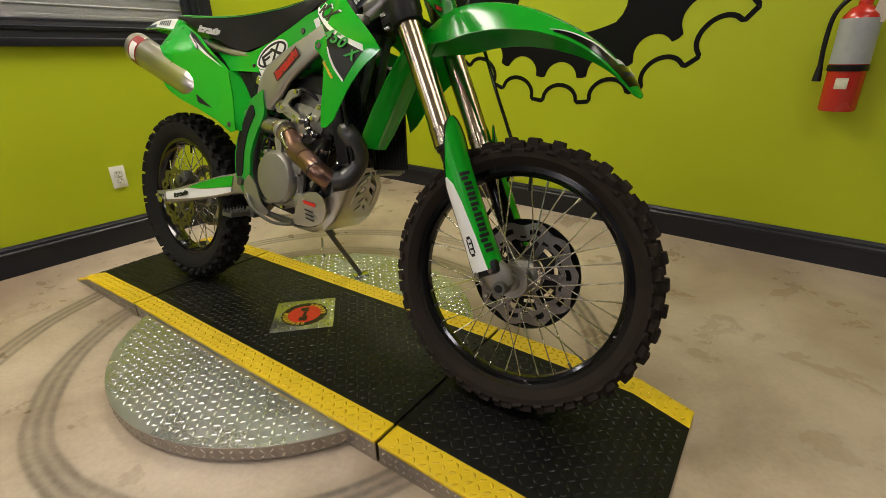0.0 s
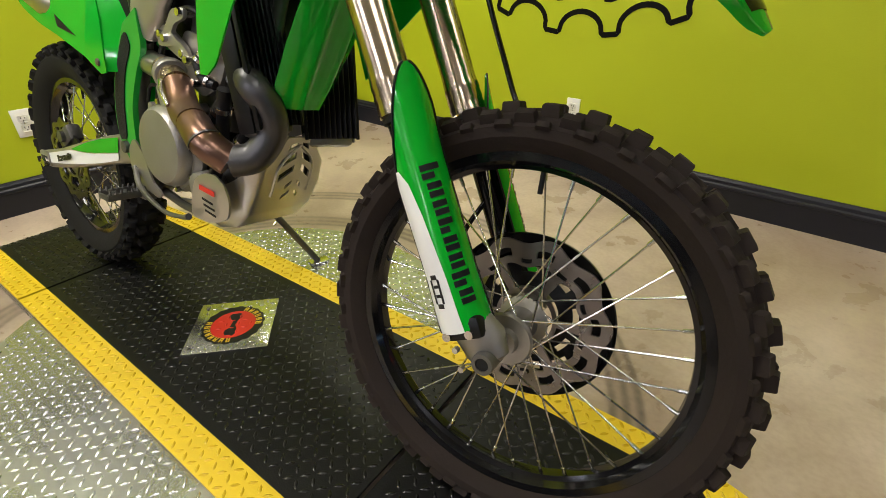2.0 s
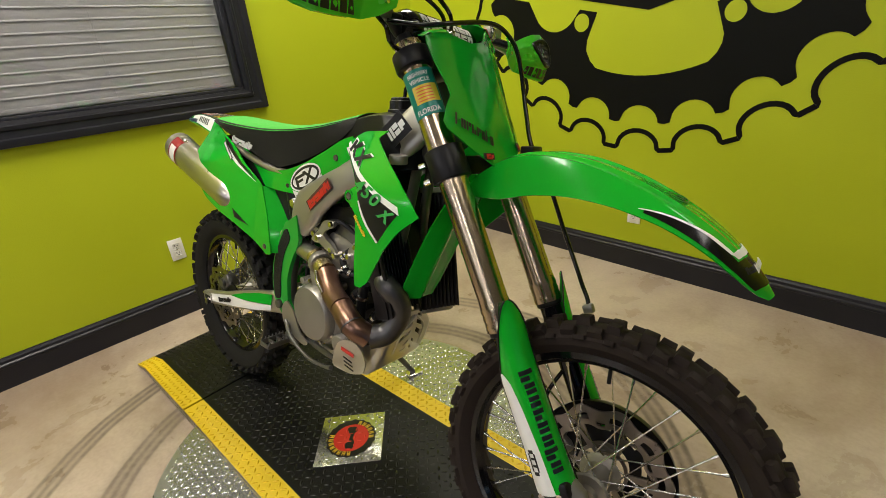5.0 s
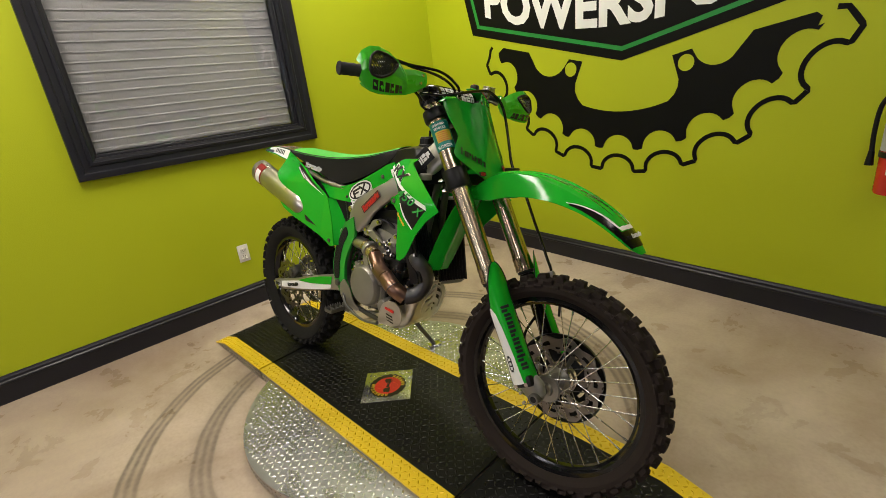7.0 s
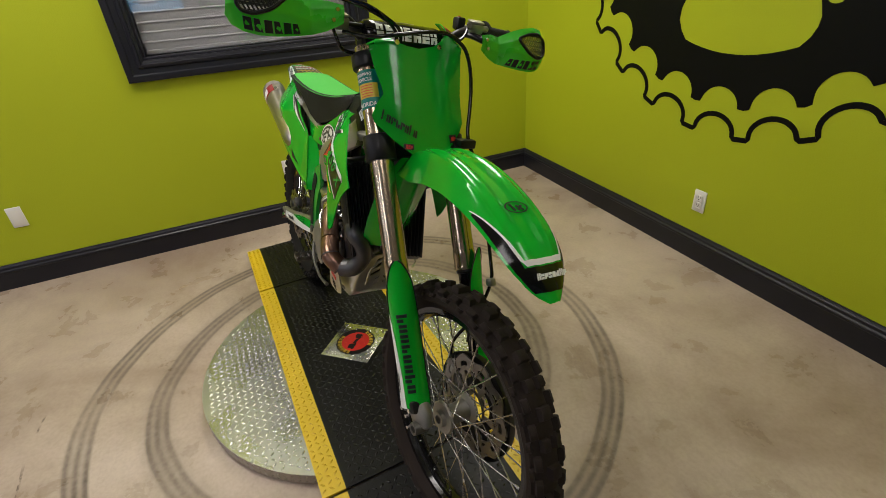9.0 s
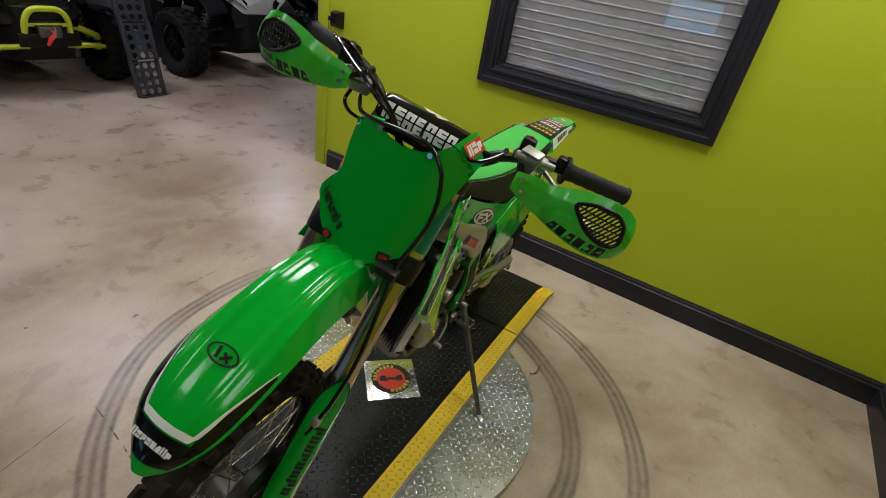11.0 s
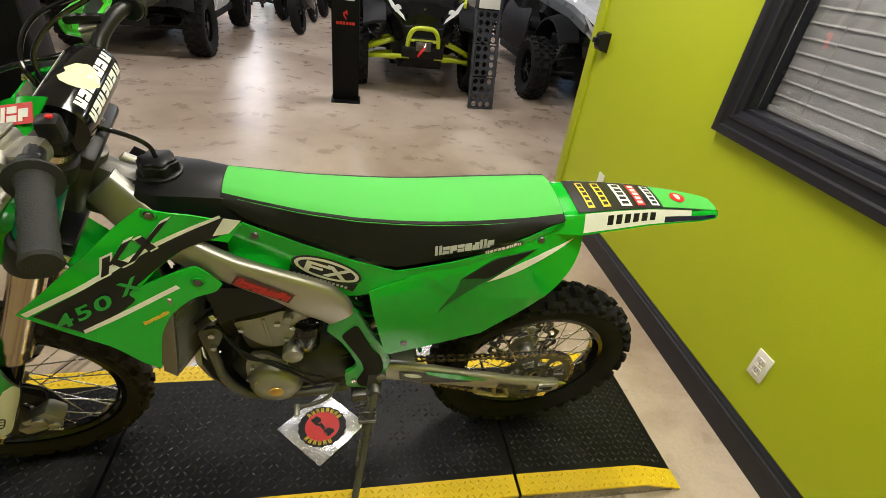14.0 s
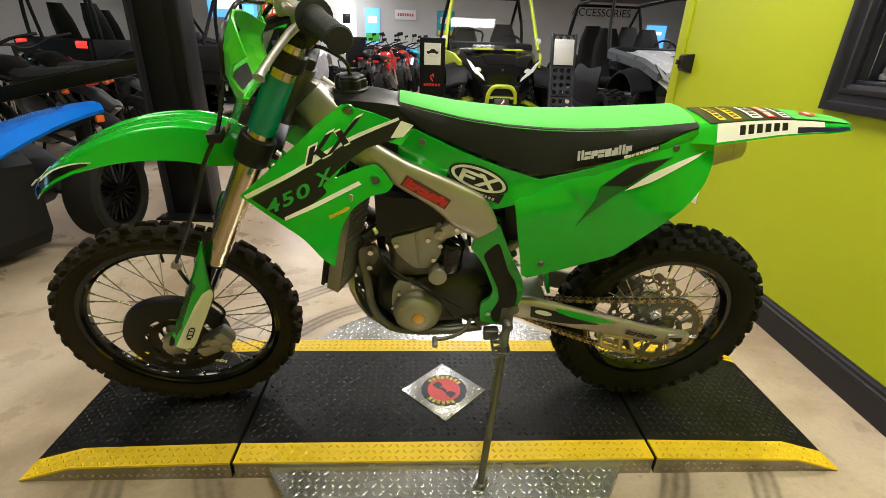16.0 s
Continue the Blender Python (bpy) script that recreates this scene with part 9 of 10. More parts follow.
def utv(label, m, body, frame_mat, accent, rows=1, sport=True, hood=None, rim=None, bed_open=False, half=0.70, base=2.2, lamps_lit=True):
    """A side-by-side buggy. Local x points forward, the origin is on the ground under the front axle."""
    v = thing("side_by_side_buggy", label, "buggy", m)
    R = 0.36
    hood = hood or body
    for x in (0, -base):
        for s in (1, -1):
            buggy_wheel(v, (x, s * half, R), R, 0.25, rim, s)
    # hood shell and the dark nose under it: sections from the nose to the windscreen
    shell, nose = [], []
    for x, zt, wt, zb, wb in ((0.47, 0.86, 0.20, 0.62, 0.22), (0.40, 0.97, 0.34, 0.58, 0.33), (0.22, 1.06, 0.44, 0.62, 0.40), (-0.10, 1.12, 0.50, 0.72, 0.46), (-0.42, 1.17, 0.56, 0.80, 0.56), (-0.55, 1.17, 0.58, 0.80, 0.58)):
        zm = zt - 0.10
        top_ring = [(0, zt + 0.012), (wt * 0.45, zt + 0.008), (wt * 0.52, zt - 0.012), (wt * 0.85, zt - 0.02), (wt, zm), (wt * 0.96, zm - 0.03), (0, zm - 0.03)]
        low_ring = [(0, zm - 0.034), (wt * 0.95, zm - 0.034), (wb * 1.02, (zm + zb) / 2), (wb * 0.9, zb), (0, zb - 0.01)]
        for ring, out in ((top_ring, shell), (low_ring, nose)):
            out.append([(x, y, z) for y, z in ring] + [(x, -y, z) for y, z in ring[-2:0:-1]])
    part("hood", loft(B(), shell), hood, v, "", None, 24)
    part("nose", loft(B(), nose), BLACKG, v, "", None, 24)
    # front fenders
    for s in (1, -1):
        bm = B()
        rings = []
        for a in np.linspace(35, 160, 10):
            c, q = math.cos(radians(a)), math.sin(radians(a))
            x, z = 0.02 + 0.50 * c, 0.46 + 0.50 * q * (1.0 if a > 20 else 0.9)
            rings.append([(x, s * y, z + dz) for y, dz in ((0.40, 0.03), (0.52, 0.02), (0.64, -0.02), (0.64, -0.045), (0.52, -0.01), (0.40, 0.0))])
        loft(bm, rings)
        part("fender", bm, body if not sport else DULLB, v)
        bm = B()
        rings = []
        for a in np.linspace(10, 165, 10):
            c, q = math.cos(radians(a)), math.sin(radians(a))
            x, z = -base + 0.48 * c, 0.48 + 0.48 * q
            rings.append([(x, s * y, z + dz) for y, dz in ((0.40, 0.03), (0.60, 0.02), (0.76, -0.02), (0.76, -0.045), (0.60, -0.01), (0.40, 0.0))])
        loft(bm, rings)
        part("rear_fender", bm, DULLB, v)
        # headlamp: a slanted blade with a clear lens
        h = grp("headlamp", Matrix(), "", v)
        bm = B()
        o = [(0.475, 0.20, 0.80), (0.455, 0.36, 0.93), (0.40, 0.42, 1.04), (0.42, 0.31, 0.955), (0.47, 0.20, 0.875)]
        loft(bm, [[(x + dx, s * y, z) for x, y, z in o] for dx in (0.0, 0.035)])
        part("housing", bm, BLACKG, h)
        bm = B()
        o2 = [(0.520, 0.205, 0.800), (0.505, 0.355, 0.915), (0.455, 0.425, 1.030), (0.468, 0.380, 1.005), (0.500, 0.325, 0.940), (0.518, 0.225, 0.848)]
        loft(bm, [[(x + dx, s * y, z) for x, y, z in o2] for dx in (0.0, 0.006)])
        part("lens", bm, LENS, h, "headlamp lens strip painted white for its reflections")
        bm = lathe(B(), [(0.0, 0.0), (0.036, 0.0), (0.040, 0.02), (0.0, 0.028)], 16, pose(0.475, s * 0.29, 0.905, 0, 0, -90), closed=False)
        part("projector", bm, LENS, h)
        # arms, radius rods and shocks
        for z0, z1, x0 in ((0.56, 0.42, 0.16), (0.36, 0.33, 0.20)):
            bm = B()
            for x in (x0, x0 - 0.36):
                tube(bm, [(x, s * 0.20, z0), (x * 0.6, s * 0.45, (z0 + z1) / 2 + 0.01), (0.03, s * (half - 0.10), z1)], 0.022, 8, 3)
            cyl(bm, (0.03, s * (half - 0.12), z1), (0.03, s * (half - 0.07), z1), 0.035, seg=10)
            part("control_arm", bm, accent, v)
        spring_shock(v, (0.05, s * 0.52, 0.42), (0.12, s * 0.34, 0.90), 0.045)
        spring_shock(v, (-base - 0.05, s * 0.50, 0.40), (-base + 0.05, s * 0.36, 0.98), 0.045)
        bm = B()
        for z in (0.34, 0.46):
            tube(bm, [(-base - 0.18, s * 0.10, z), (-base - 0.1, s * 0.4, z - 0.01), (-base, s * (half - 0.1), z - 0.03)], 0.02, 8, 3)
        part("rear_arm", bm, accent, v)
        # doors and sills
        bm = B()
        dd = lambda x, z: 0.66 + 0.07 * math.sin(max(0, min(1, (z - 0.40) / 0.6)) * math.pi)
        panel(bm, [(-0.52, 0.98), (-0.50, 0.52), (-0.72, 0.40), (-1.62, 0.40), (-1.70, 0.70), (-1.60, 0.98), (-1.05, 0.90)], dd, 0.02, 0.2, s)
        part("door", bm, body, v)
        part("sill", box(B(), (1.35, 0.10, 0.10), (-1.12, s * 0.62, 0.36), 0.02), DULLB, v)
        # cage
        bm = B()
        yb, yt = 0.62, 0.52
        tube(bm, [(-0.52, s * yb, 1.12), (-0.72, s * (yb - 0.03), 1.40), (-0.92, s * yt, 1.80), (-1.02, s * yt, 1.845)], 0.024, 10, 4)
        part("front_pillar", bm, frame_mat, v)
        bm = B()
        cab = -1.78 - (rows - 1) * 0.75
        tube(bm, [(-1.02, s * yt, 1.845), (-1.4, s * (yt + 0.01), 1.86), (cab, s * yt, 1.83)], 0.024, 10, 4)
        part("roof_rail", bm, DULLB, v)
        bm = B()
        tube(bm, [(cab, s * yt, 1.83), (cab + 0.02, s * yb, 1.35), (cab + 0.05, s * yb, 0.55)], 0.024, 10, 4)
        part("rear_pillar", bm, DULLB, v)
        bm = B()
        tube(bm, [(cab, s * yt, 1.80), (-base - 0.25, s * 0.48, 1.06)], 0.022, 10, 4)
        part("rear_brace", bm, DULLB, v)
        # tail lamp
        part("tail_lamp", box(B(), (0.05, 0.07, 0.20) if not sport else (0.05, 0.20, 0.09), (-base - 0.50, s * 0.52, 1.00), 0.012), LIT_RED if lamps_lit else REDD, v, "glowing red tail lamp")
    for x, z in ((-0.98, 1.84), (cab, 1.82)):
        part("cross_bar", cyl(B(), (x, -0.52, z), (x, 0.52, z), 0.022, seg=10), DULLB, v)
    part("roof", box(B(), (-cab - 1.0, 1.02, 0.03), ((cab - 1.0) / 2, 0, 1.89), 0.012), DULLB, v)
    # front end
    bm = B()
    loft(bm, [[(x, y, z) for y, z in ((-w, zt), (w, zt), (w * 0.8, zb), (-w * 0.8, zb))] for x, w, zt, zb in ((0.50, 0.20, 0.74, 0.44), (0.36, 0.30, 0.80, 0.30), (-0.3, 0.34, 0.80, 0.24))])
    part("front_grille", bm, DULLB, v)
    for k in range(4):
        part("grille_bar", box(B(), (0.02, 0.34, 0.014), (0.475, 0, 0.66 + k * 0.028), 0.004), BLACKG, v)
    part("skid_plate", box(B(), (2.3, 0.62, 0.02), (-1.1, 0, 0.27), 0.006), DULLB, v)
    part("dashboard", box(B(), (0.22, 1.10, 0.26), (-0.62, 0, 1.08), 0.05), DULLB, v)
    part("floor_tub", box(B(), (1.5 + (rows - 1) * 0.6, 1.16, 0.16), (-1.2 - (rows - 1) * 0.3, 0, 0.42), 0.03), DULLB, v)
    part("rear_body", box(B(), (0.95, 1.02, 0.48), (-base - 0.02, 0, 0.82), 0.06), DULLB, v)
    # steering wheel
    mw = pose(-0.86, 0.30, 1.16, 0, 62, 0)
    bm = B()
    lathe(bm, [(0.17 + 0.014 * math.cos(a), 0.014 * math.sin(a)) for a in np.linspace(0, 2 * math.pi, 9)[:-1]], 28, mw @ pose(0, 0, 0, 90, 0, 0))
    for k in range(3):
        a = 2 * math.pi * k / 3 + 0.5
        cyl(bm, mw @ Vector((0, 0, 0)), mw @ Vector((0.165 * math.cos(a), 0.165 * math.sin(a), 0)), 0.014, seg=6)
    cyl(bm, mw @ Vector((0, 0, -0.25)), mw @ Vector((0, 0, 0.02)), 0.03, seg=10)
    part("steering_wheel", bm, DULLB, v)
    for k in range(rows):
        for s in (1, -1):
            bucket_seat(v, -1.22 - 0.72 * k, s * 0.30, 0.72 + 0.05 * k, SEAT_BLK)
    if bed_open:
        part("cargo_bed", box(B(), (0.12, 1.30, 0.30), (-base - 0.46, 0, 0.90), 0.02), DULLB, v, "black cargo bed tailgate")
        for s in (1, -1):
            part("bed_side", box(B(), (0.95, 0.08, 0.30), (-base - 0.02, s * 0.66, 0.92), 0.02), DULLB, v)
        part("tow_frame", box(B(), (0.5, 0.5, 0.10), (-base - 0.15, 0, 0.40), 0.02), DULLB, v)
        part("plate_bars", box(B(), (0.006, 0.03, 0.08), (-base - 0.41, 0.2, 0.55)), WHITE, v)
    return v


def buggy_front_kit(v, accent):
    """Bumper hoop, winch with red hook, tow plate, radius rods, hood blade and light pods of the sporty buggy."""
    bm = B()
    tube(bm, [(0.52, -0.17, 0.52), (0.55, -0.155, 0.66), (0.56, -0.10, 0.735), (0.565, 0, 0.745), (0.56, 0.10, 0.735), (0.55, 0.155, 0.66), (0.52, 0.17, 0.52)], 0.024, 10, 5)
    cyl(bm, (0.545, -0.155, 0.62), (0.545, 0.155, 0.62), 0.016, seg=8)
    part("bumper_hoop", bm, accent, v, "lime green tubular bumper hoop")
    part("tow_plate", box(B(), (0.03, 0.46, 0.11), (0.54, 0, 0.50), 0.012), MATBLK, v)
    w = grp("winch", Matrix(), "", v)
    part("fairlead", box(B(), (0.04, 0.17, 0.09), (0.565, 0, 0.565), 0.012), ALU_D, w)
    part("drum", cyl(B(), (0.52, -0.10, 0.60), (0.52, 0.10, 0.60), 0.045, seg=14), DULLB, w)
    bm = B()
    tube(bm, [(0.59, 0.0, 0.585), (0.62, 0.005, 0.56), (0.625, -0.03, 0.52), (0.62, -0.06, 0.47)], [0.008, 0.02, 0.024, 0.014], 8, 4, 0.5)
    part("hook_strap", bm, REDD, w, "red winch hook strap")
    part("hook", tube(B(), [(0.60, 0.02, 0.61), (0.62, 0.02, 0.585), (0.62, 0.0, 0.56)], 0.011, 8, 4), STEEL, w)
    for s in (1, -1):
        bm = B()
        tube(bm, [(0.48, s * 0.14, 0.44), (0.42, s * 0.32, 0.425), (0.30, s * 0.48, 0.39), (0.12, s * 0.66, 0.345)], 0.023, 10, 4)
        part("radius_rod", bm, accent, v)
        bm = B()
        tube(bm, [(0.20, s * 0.30, 0.56), (0.20, s * 0.46, 0.50), (0.10, s * 0.58, 0.44)], 0.028, 8, 4)
        part("arm_brace", bm, accent, v)
        # light pods on the pillars and lime side trims by the hood
        part("pillar_pod", lathe(B(), [(0.0, -0.03), (0.035, -0.03), (0.04, 0.0), (0.03, 0.03), (0.0, 0.035)], 14, pose(-0.60, s * 0.63, 1.24, 0, 0, -90), closed=False), LENS, v)
        bm = B()
        loft(bm, [[(x, s * y, z) for y, z in ((y0, z0), (y0 + 0.03, z0), (y0 + 0.03, z0 - h), (y0, z0 - h))] for x, y0, z0, h in ((0.26, 0.455, 0.99, 0.04), (0.0, 0.52, 1.07, 0.16), (-0.4, 0.60, 1.10, 0.22))])
        part("side_trim", bm, accent, v)
    for s in (1, -1):
        bm = B()
        loft(bm, [[(x, s * y, 1.12 + 0.05 * (0.2 - x) * 0.5 + dz) for y, dz in ((0.06, 0.0), (0.30, 0.0), (0.30, 0.014), (0.06, 0.014))] for x in (0.10, 0.02, -0.06)])
        part("hood_blade", bm, accent, v, "lime green hood blade")
    bm = B()
    flat = [(0, 0), (0.014, 0.03), (0.004, 0.022), (0, 0.008), (-0.004, 0.022), (-0.014, 0.03)]
    loft(bm, [[(0.475 + dx, y, 0.905 + z) for y, z in flat] for dx in (0, 0.004)])
    part("nose_badge", bm, STEEL, v, "small silver nose badge")
    # lime grab bars over the dash and a lower windscreen
    bm = B()
    tube(bm, [(-0.75, -0.45, 1.20), (-0.85, -0.45, 1.34), (-0.85, -0.12, 1.34), (-0.75, -0.12, 1.20)], 0.014, 8, 3)
    part("grab_bar", bm, DULLB, v)
    g = part("windscreen", box(B(), (0.006, 1.10, 0.32), (-0.60, 0, 1.34), rot=(0, -22, 0)), GLASS, v, "clear half windscreen")
    g.visible_shadow = False


ua = utv("gloss black sport buggy with lime green bumper, arms and pillars", pose(-0.85, -4.90, 0, 0, 0, 90), BLACKG, LIMEP, LIMEP, 1, True, None, None)
buggy_front_kit(ua, LIMEP)
ub = utv("black and grey four-seat buggy with a white hood", pose(-3.02, -4.78, 0, 0, 0, 90), DULLB, DULLB, DULLB, 2, True, WHITEP, None, False, 0.72, 2.9)
for s in (1, -1):
    bm = B()
    loft(bm, [[(x, s * y, z) for y, z in ((y0, z0), (y0 + 0.04, z0 - 0.04), (y0 + 0.03, z0 - 0.13), (y0 - 0.02, z0 - 0.09))] for x, y0, z0 in ((0.44, 0.34, 0.98), (0.2, 0.46, 1.10), (-0.2, 0.56, 1.16), (-0.5, 0.62, 1.20))])
    part("hood_cheek", bm, GREYP, ub, "grey body cheek beside the hood")
part("nose_emblem", lathe(B(), [(0, 0), (0.05, 0), (0.052, 0.006), (0, 0.010)], 18, pose(0.02, 0, 1.118, 90, 0, 0), closed=False), BLACKG, ub)
utv("dark grey buggy parked beside the white-hooded one", pose(-4.95, -4.95, 0, 0, 0, 90), DULLB, DULLB, DULLB, 1, True)
utv("black utility buggy with grey doors and red tail lamp", pose(2.42, -8.05, 0, 0, 0, -90), WHITEP, DULLB, DULLB, 1, False, WHITEP, None, True, 0.68, 2.38)
ud = utv("black sport buggy with green suspension and red tail lamp", pose(4.20, -8.35, 0, 0, 0, -108), BLACKG, DULLB, GREEN_FRAME, 2, True, BLACKG, None, True, 0.70, 2.2)

# ---- sign stand ----


def sign_stand():
    s = thing("sign_stand", "black floor sign with a white sheet and red mark", "sign", pose(-0.03, -4.14, 0, -2.5, 0, 0))
    part("base", box(B(), (0.30, 0.26, 0.012), (0, 0, 0.006), 0.003), LOGO_BLK, s)
    part("column", box(B(), (0.27, 0.09, 1.22), (0, -0.02, 0.622), 0.008), LOGO_BLK, s)
    sheet = part("sheet", box(B(), (0.175, 0.004, 0.215), (0, 0.0275, 1.075), 0.001), PAPER, s, "white printed sheet with a dark buggy picture")
    bm = B()
    loft(bm, [[(x, y, z) for x, z in ((-0.06, 0), (0.06, 0), (0.062, 0.016), (0.028, 0.024), (0.012, 0.040), (-0.02, 0.040), (-0.035, 0.022), (-0.062, 0.016))] for y in (0.0, 0.0015)])
    part("picture", bm, BLACKD, sheet, "", pose(0, 0.030, 1.085))
    part("picture_bar", box(B(), (0.08, 0.0015, 0.004), (0, 0.0302, 1.055)), GREYD, sheet)
    for x in (-0.043, 0.043):
        part("picture_tyre", lathe(B(), [(0.0, 0), (0.014, 0), (0.014, 0.0025), (0, 0.0025)], 14, pose(x, 0.030, 1.088), closed=False), BLACKD, sheet)
    # mark: a red stem with a hooked top, and a row of bars under it
    bm = B()
    tube(bm, [(-0.012, 0, 0), (0.010, 0, 0.028), (0.016, 0, 0.055), (-0.008, 0, 0.060), (-0.020, 0, 0.040)], [0.006, 0.010, 0.008, 0.008, 0.004], 6, 4)
    part("red_mark", bm, REDD, s, "", pose(0, 0.026, 0.80))
    bm = B()
    box(bm, (0.018, 0.003, 0.018), (-0.01, 0.0265, 0.872))
    part("red_mark", bm, REDD, s)
    for k in range(6):
        part("letter_bar", box(B(), (0.024, 0.003, 0.026), (-0.0775 + k * 0.031, 0.0265, 0.765)), REDD, s)


sign_stand()

# ---- loading ramp ----


def loading_ramp():
    r = thing("loading_ramp", "grey perforated steel ramp with a white sheet leaning on a buggy", "ramp", pose(-1.525, -4.13, 0.0, 11, 0, 4))
    W, n, rows_, pitch = 0.290, 3, 4, 0.080
    for k in range(4):
        z0 = 0.01 + k * 0.335
        off = 0.012 * (k % 2)
        bm = B()
        gx = [-pitch, 0, pitch]
        for j in range(rows_):
            for i in range(n):
                cx, cz, q = gx[i], z0 + 0.03 + pitch * (j + 0.5) - pitch / 2 + 0.012, pitch / 2
                sq, ho = [], []
                for a in range(16):
                    t = 2 * math.pi * a / 16
                    c_, s_ = math.cos(t), math.sin(t)
                    kk = q / max(abs(c_), abs(s_))
                    sq.append((cx + c_ * kk, cz + s_ * kk))
                    ho.append((cx + c_ * 0.028, cz + s_ * 0.028))
                vs = [[bm.verts.new((p[0], off + y, p[1])) for p in L] for L, y in ((sq, 0.0), (ho, 0.0), (ho, -0.012), (sq, -0.012))]
                for a in range(16):
                    b_ = (a + 1) % 16
                    for u in range(4):
                        bm.faces.new((vs[u][a], vs[u][b_], vs[(u + 1) % 4][b_], vs[(u + 1) % 4][a]))
        bmesh.ops.remove_doubles(bm, verts=bm.verts, dist=0.0005)
        sec_ = part("section", bm, PERF, r, "", None, 30)
        for s in (1, -1):
            part("side_rail", box(B(), (0.024, 0.045, 0.335), (s * (W / 2 - 0.012), off - 0.012, z0 + 0.165), 0.004), PERF, sec_)
    part("foot", box(B(), (W, 0.05, 0.012), (0, 0, 0.008), 0.003), PERF, r)
    part("sheet", box(B(), (0.23, 0.003, 0.27), (0.0, 0.020, 1.15), 0.0008), PAPER, r, "white paper sheet fixed on the ramp")


loading_ramp()

# ---- black steel column with a rail ----
col = thing("steel_column", "tall black painted steel column with a side rail", "column", pose(1.69, -1.95, 0, 0, 0, -4))
part("base_plate", box(B(), (0.42, 0.30, 0.015), (0, 0, 0.0075), 0.003), MATBLK, col)
for s in (1, -1):
    part("flange", box(B(), (0.02, 0.16, 2.4), (s * 0.155, 0, 1.21), 0.004), CHAR, col)
part("web", box(B(), (0.29, 0.05, 2.4), (0, 0, 1.21), 0.004), MATBLK, col)
part("slot_plate", box(B(), (0.10, 0.008, 1.9), (-0.09, 0.031, 1.1), 0.003), MATBLK, col)
part("rail", box(B(), (1.7, 0.05, 0.09), (1.00, 0.02, 0.815), 0.008, (0, 12.5, 0)), MATBLK, col)
for s in (1, -1):
    for y in (0.11, -0.11):
        part("bolt", cyl(B(), (s * 0.175, y, 0.012), (s * 0.175, y, 0.035), 0.014, seg=6), ALU_D, col)

# ---- blue three-wheeler ----


def road_wheel(parent, centre, r, w, side, turn=0.0):
    e = grp("wheel", pose(*centre, 0, 0, turn), "", parent)
    h = w / 2
    rr = r * 0.72
    lathe_p = [(rr, -h * 0.8), (rr + 0.012, -h), (r * 0.90, -h * 1.02), (r - 0.008, -h * 0.82), (r, -h * 0.3), (r, h * 0.3), (r - 0.008, h * 0.82), (r * 0.90, h * 1.02), (rr + 0.012, h), (rr, h * 0.8)]
    part("tyre", lathe(B(), lathe_p, 48), RUBBER, e, "smooth black road tyre")
    bm = B()
    lathe(bm, [(rr, -h * 0.8), (rr, h * 0.8), (rr - 0.014, h * 0.78), (rr - 0.022, 0), (rr - 0.014, -h * 0.78)], 40)
    y = side * h * 0.55
    for k in range(10):
        a = 2 * math.pi * k / 10
        for da in (-0.20, 0.20):
            cyl(bm, (0.045 * math.cos(a), y + side * 0.01, 0.045 * math.sin(a)), ((rr - 0.008) * math.cos(a + da), y, (rr - 0.008) * math.sin(a + da)), 0.010, 0.008, 6)
    cyl(bm, (0, y - side * 0.06, 0), (0, y + side * 0.02, 0), 0.05, 0.042, 16)
    part("rim", bm, BLACKG, e, "gloss black multi-spoke rim")
    bm = lathe(B(), [(0.05, -0.003), (rr * 0.8, -0.003), (rr * 0.8, 0.003), (0.05, 0.003)], 32, pose(0, y - side * 0.07, 0))
    part("brake_disc", bm, ALU_D, e)
    part("inner_liner", cyl(B(), (0, -side * h * 0.55, 0), (0, -side * h * 0.45, 0), rr - 0.004, seg=32), DULLB, e, "dark inner side of the rim")


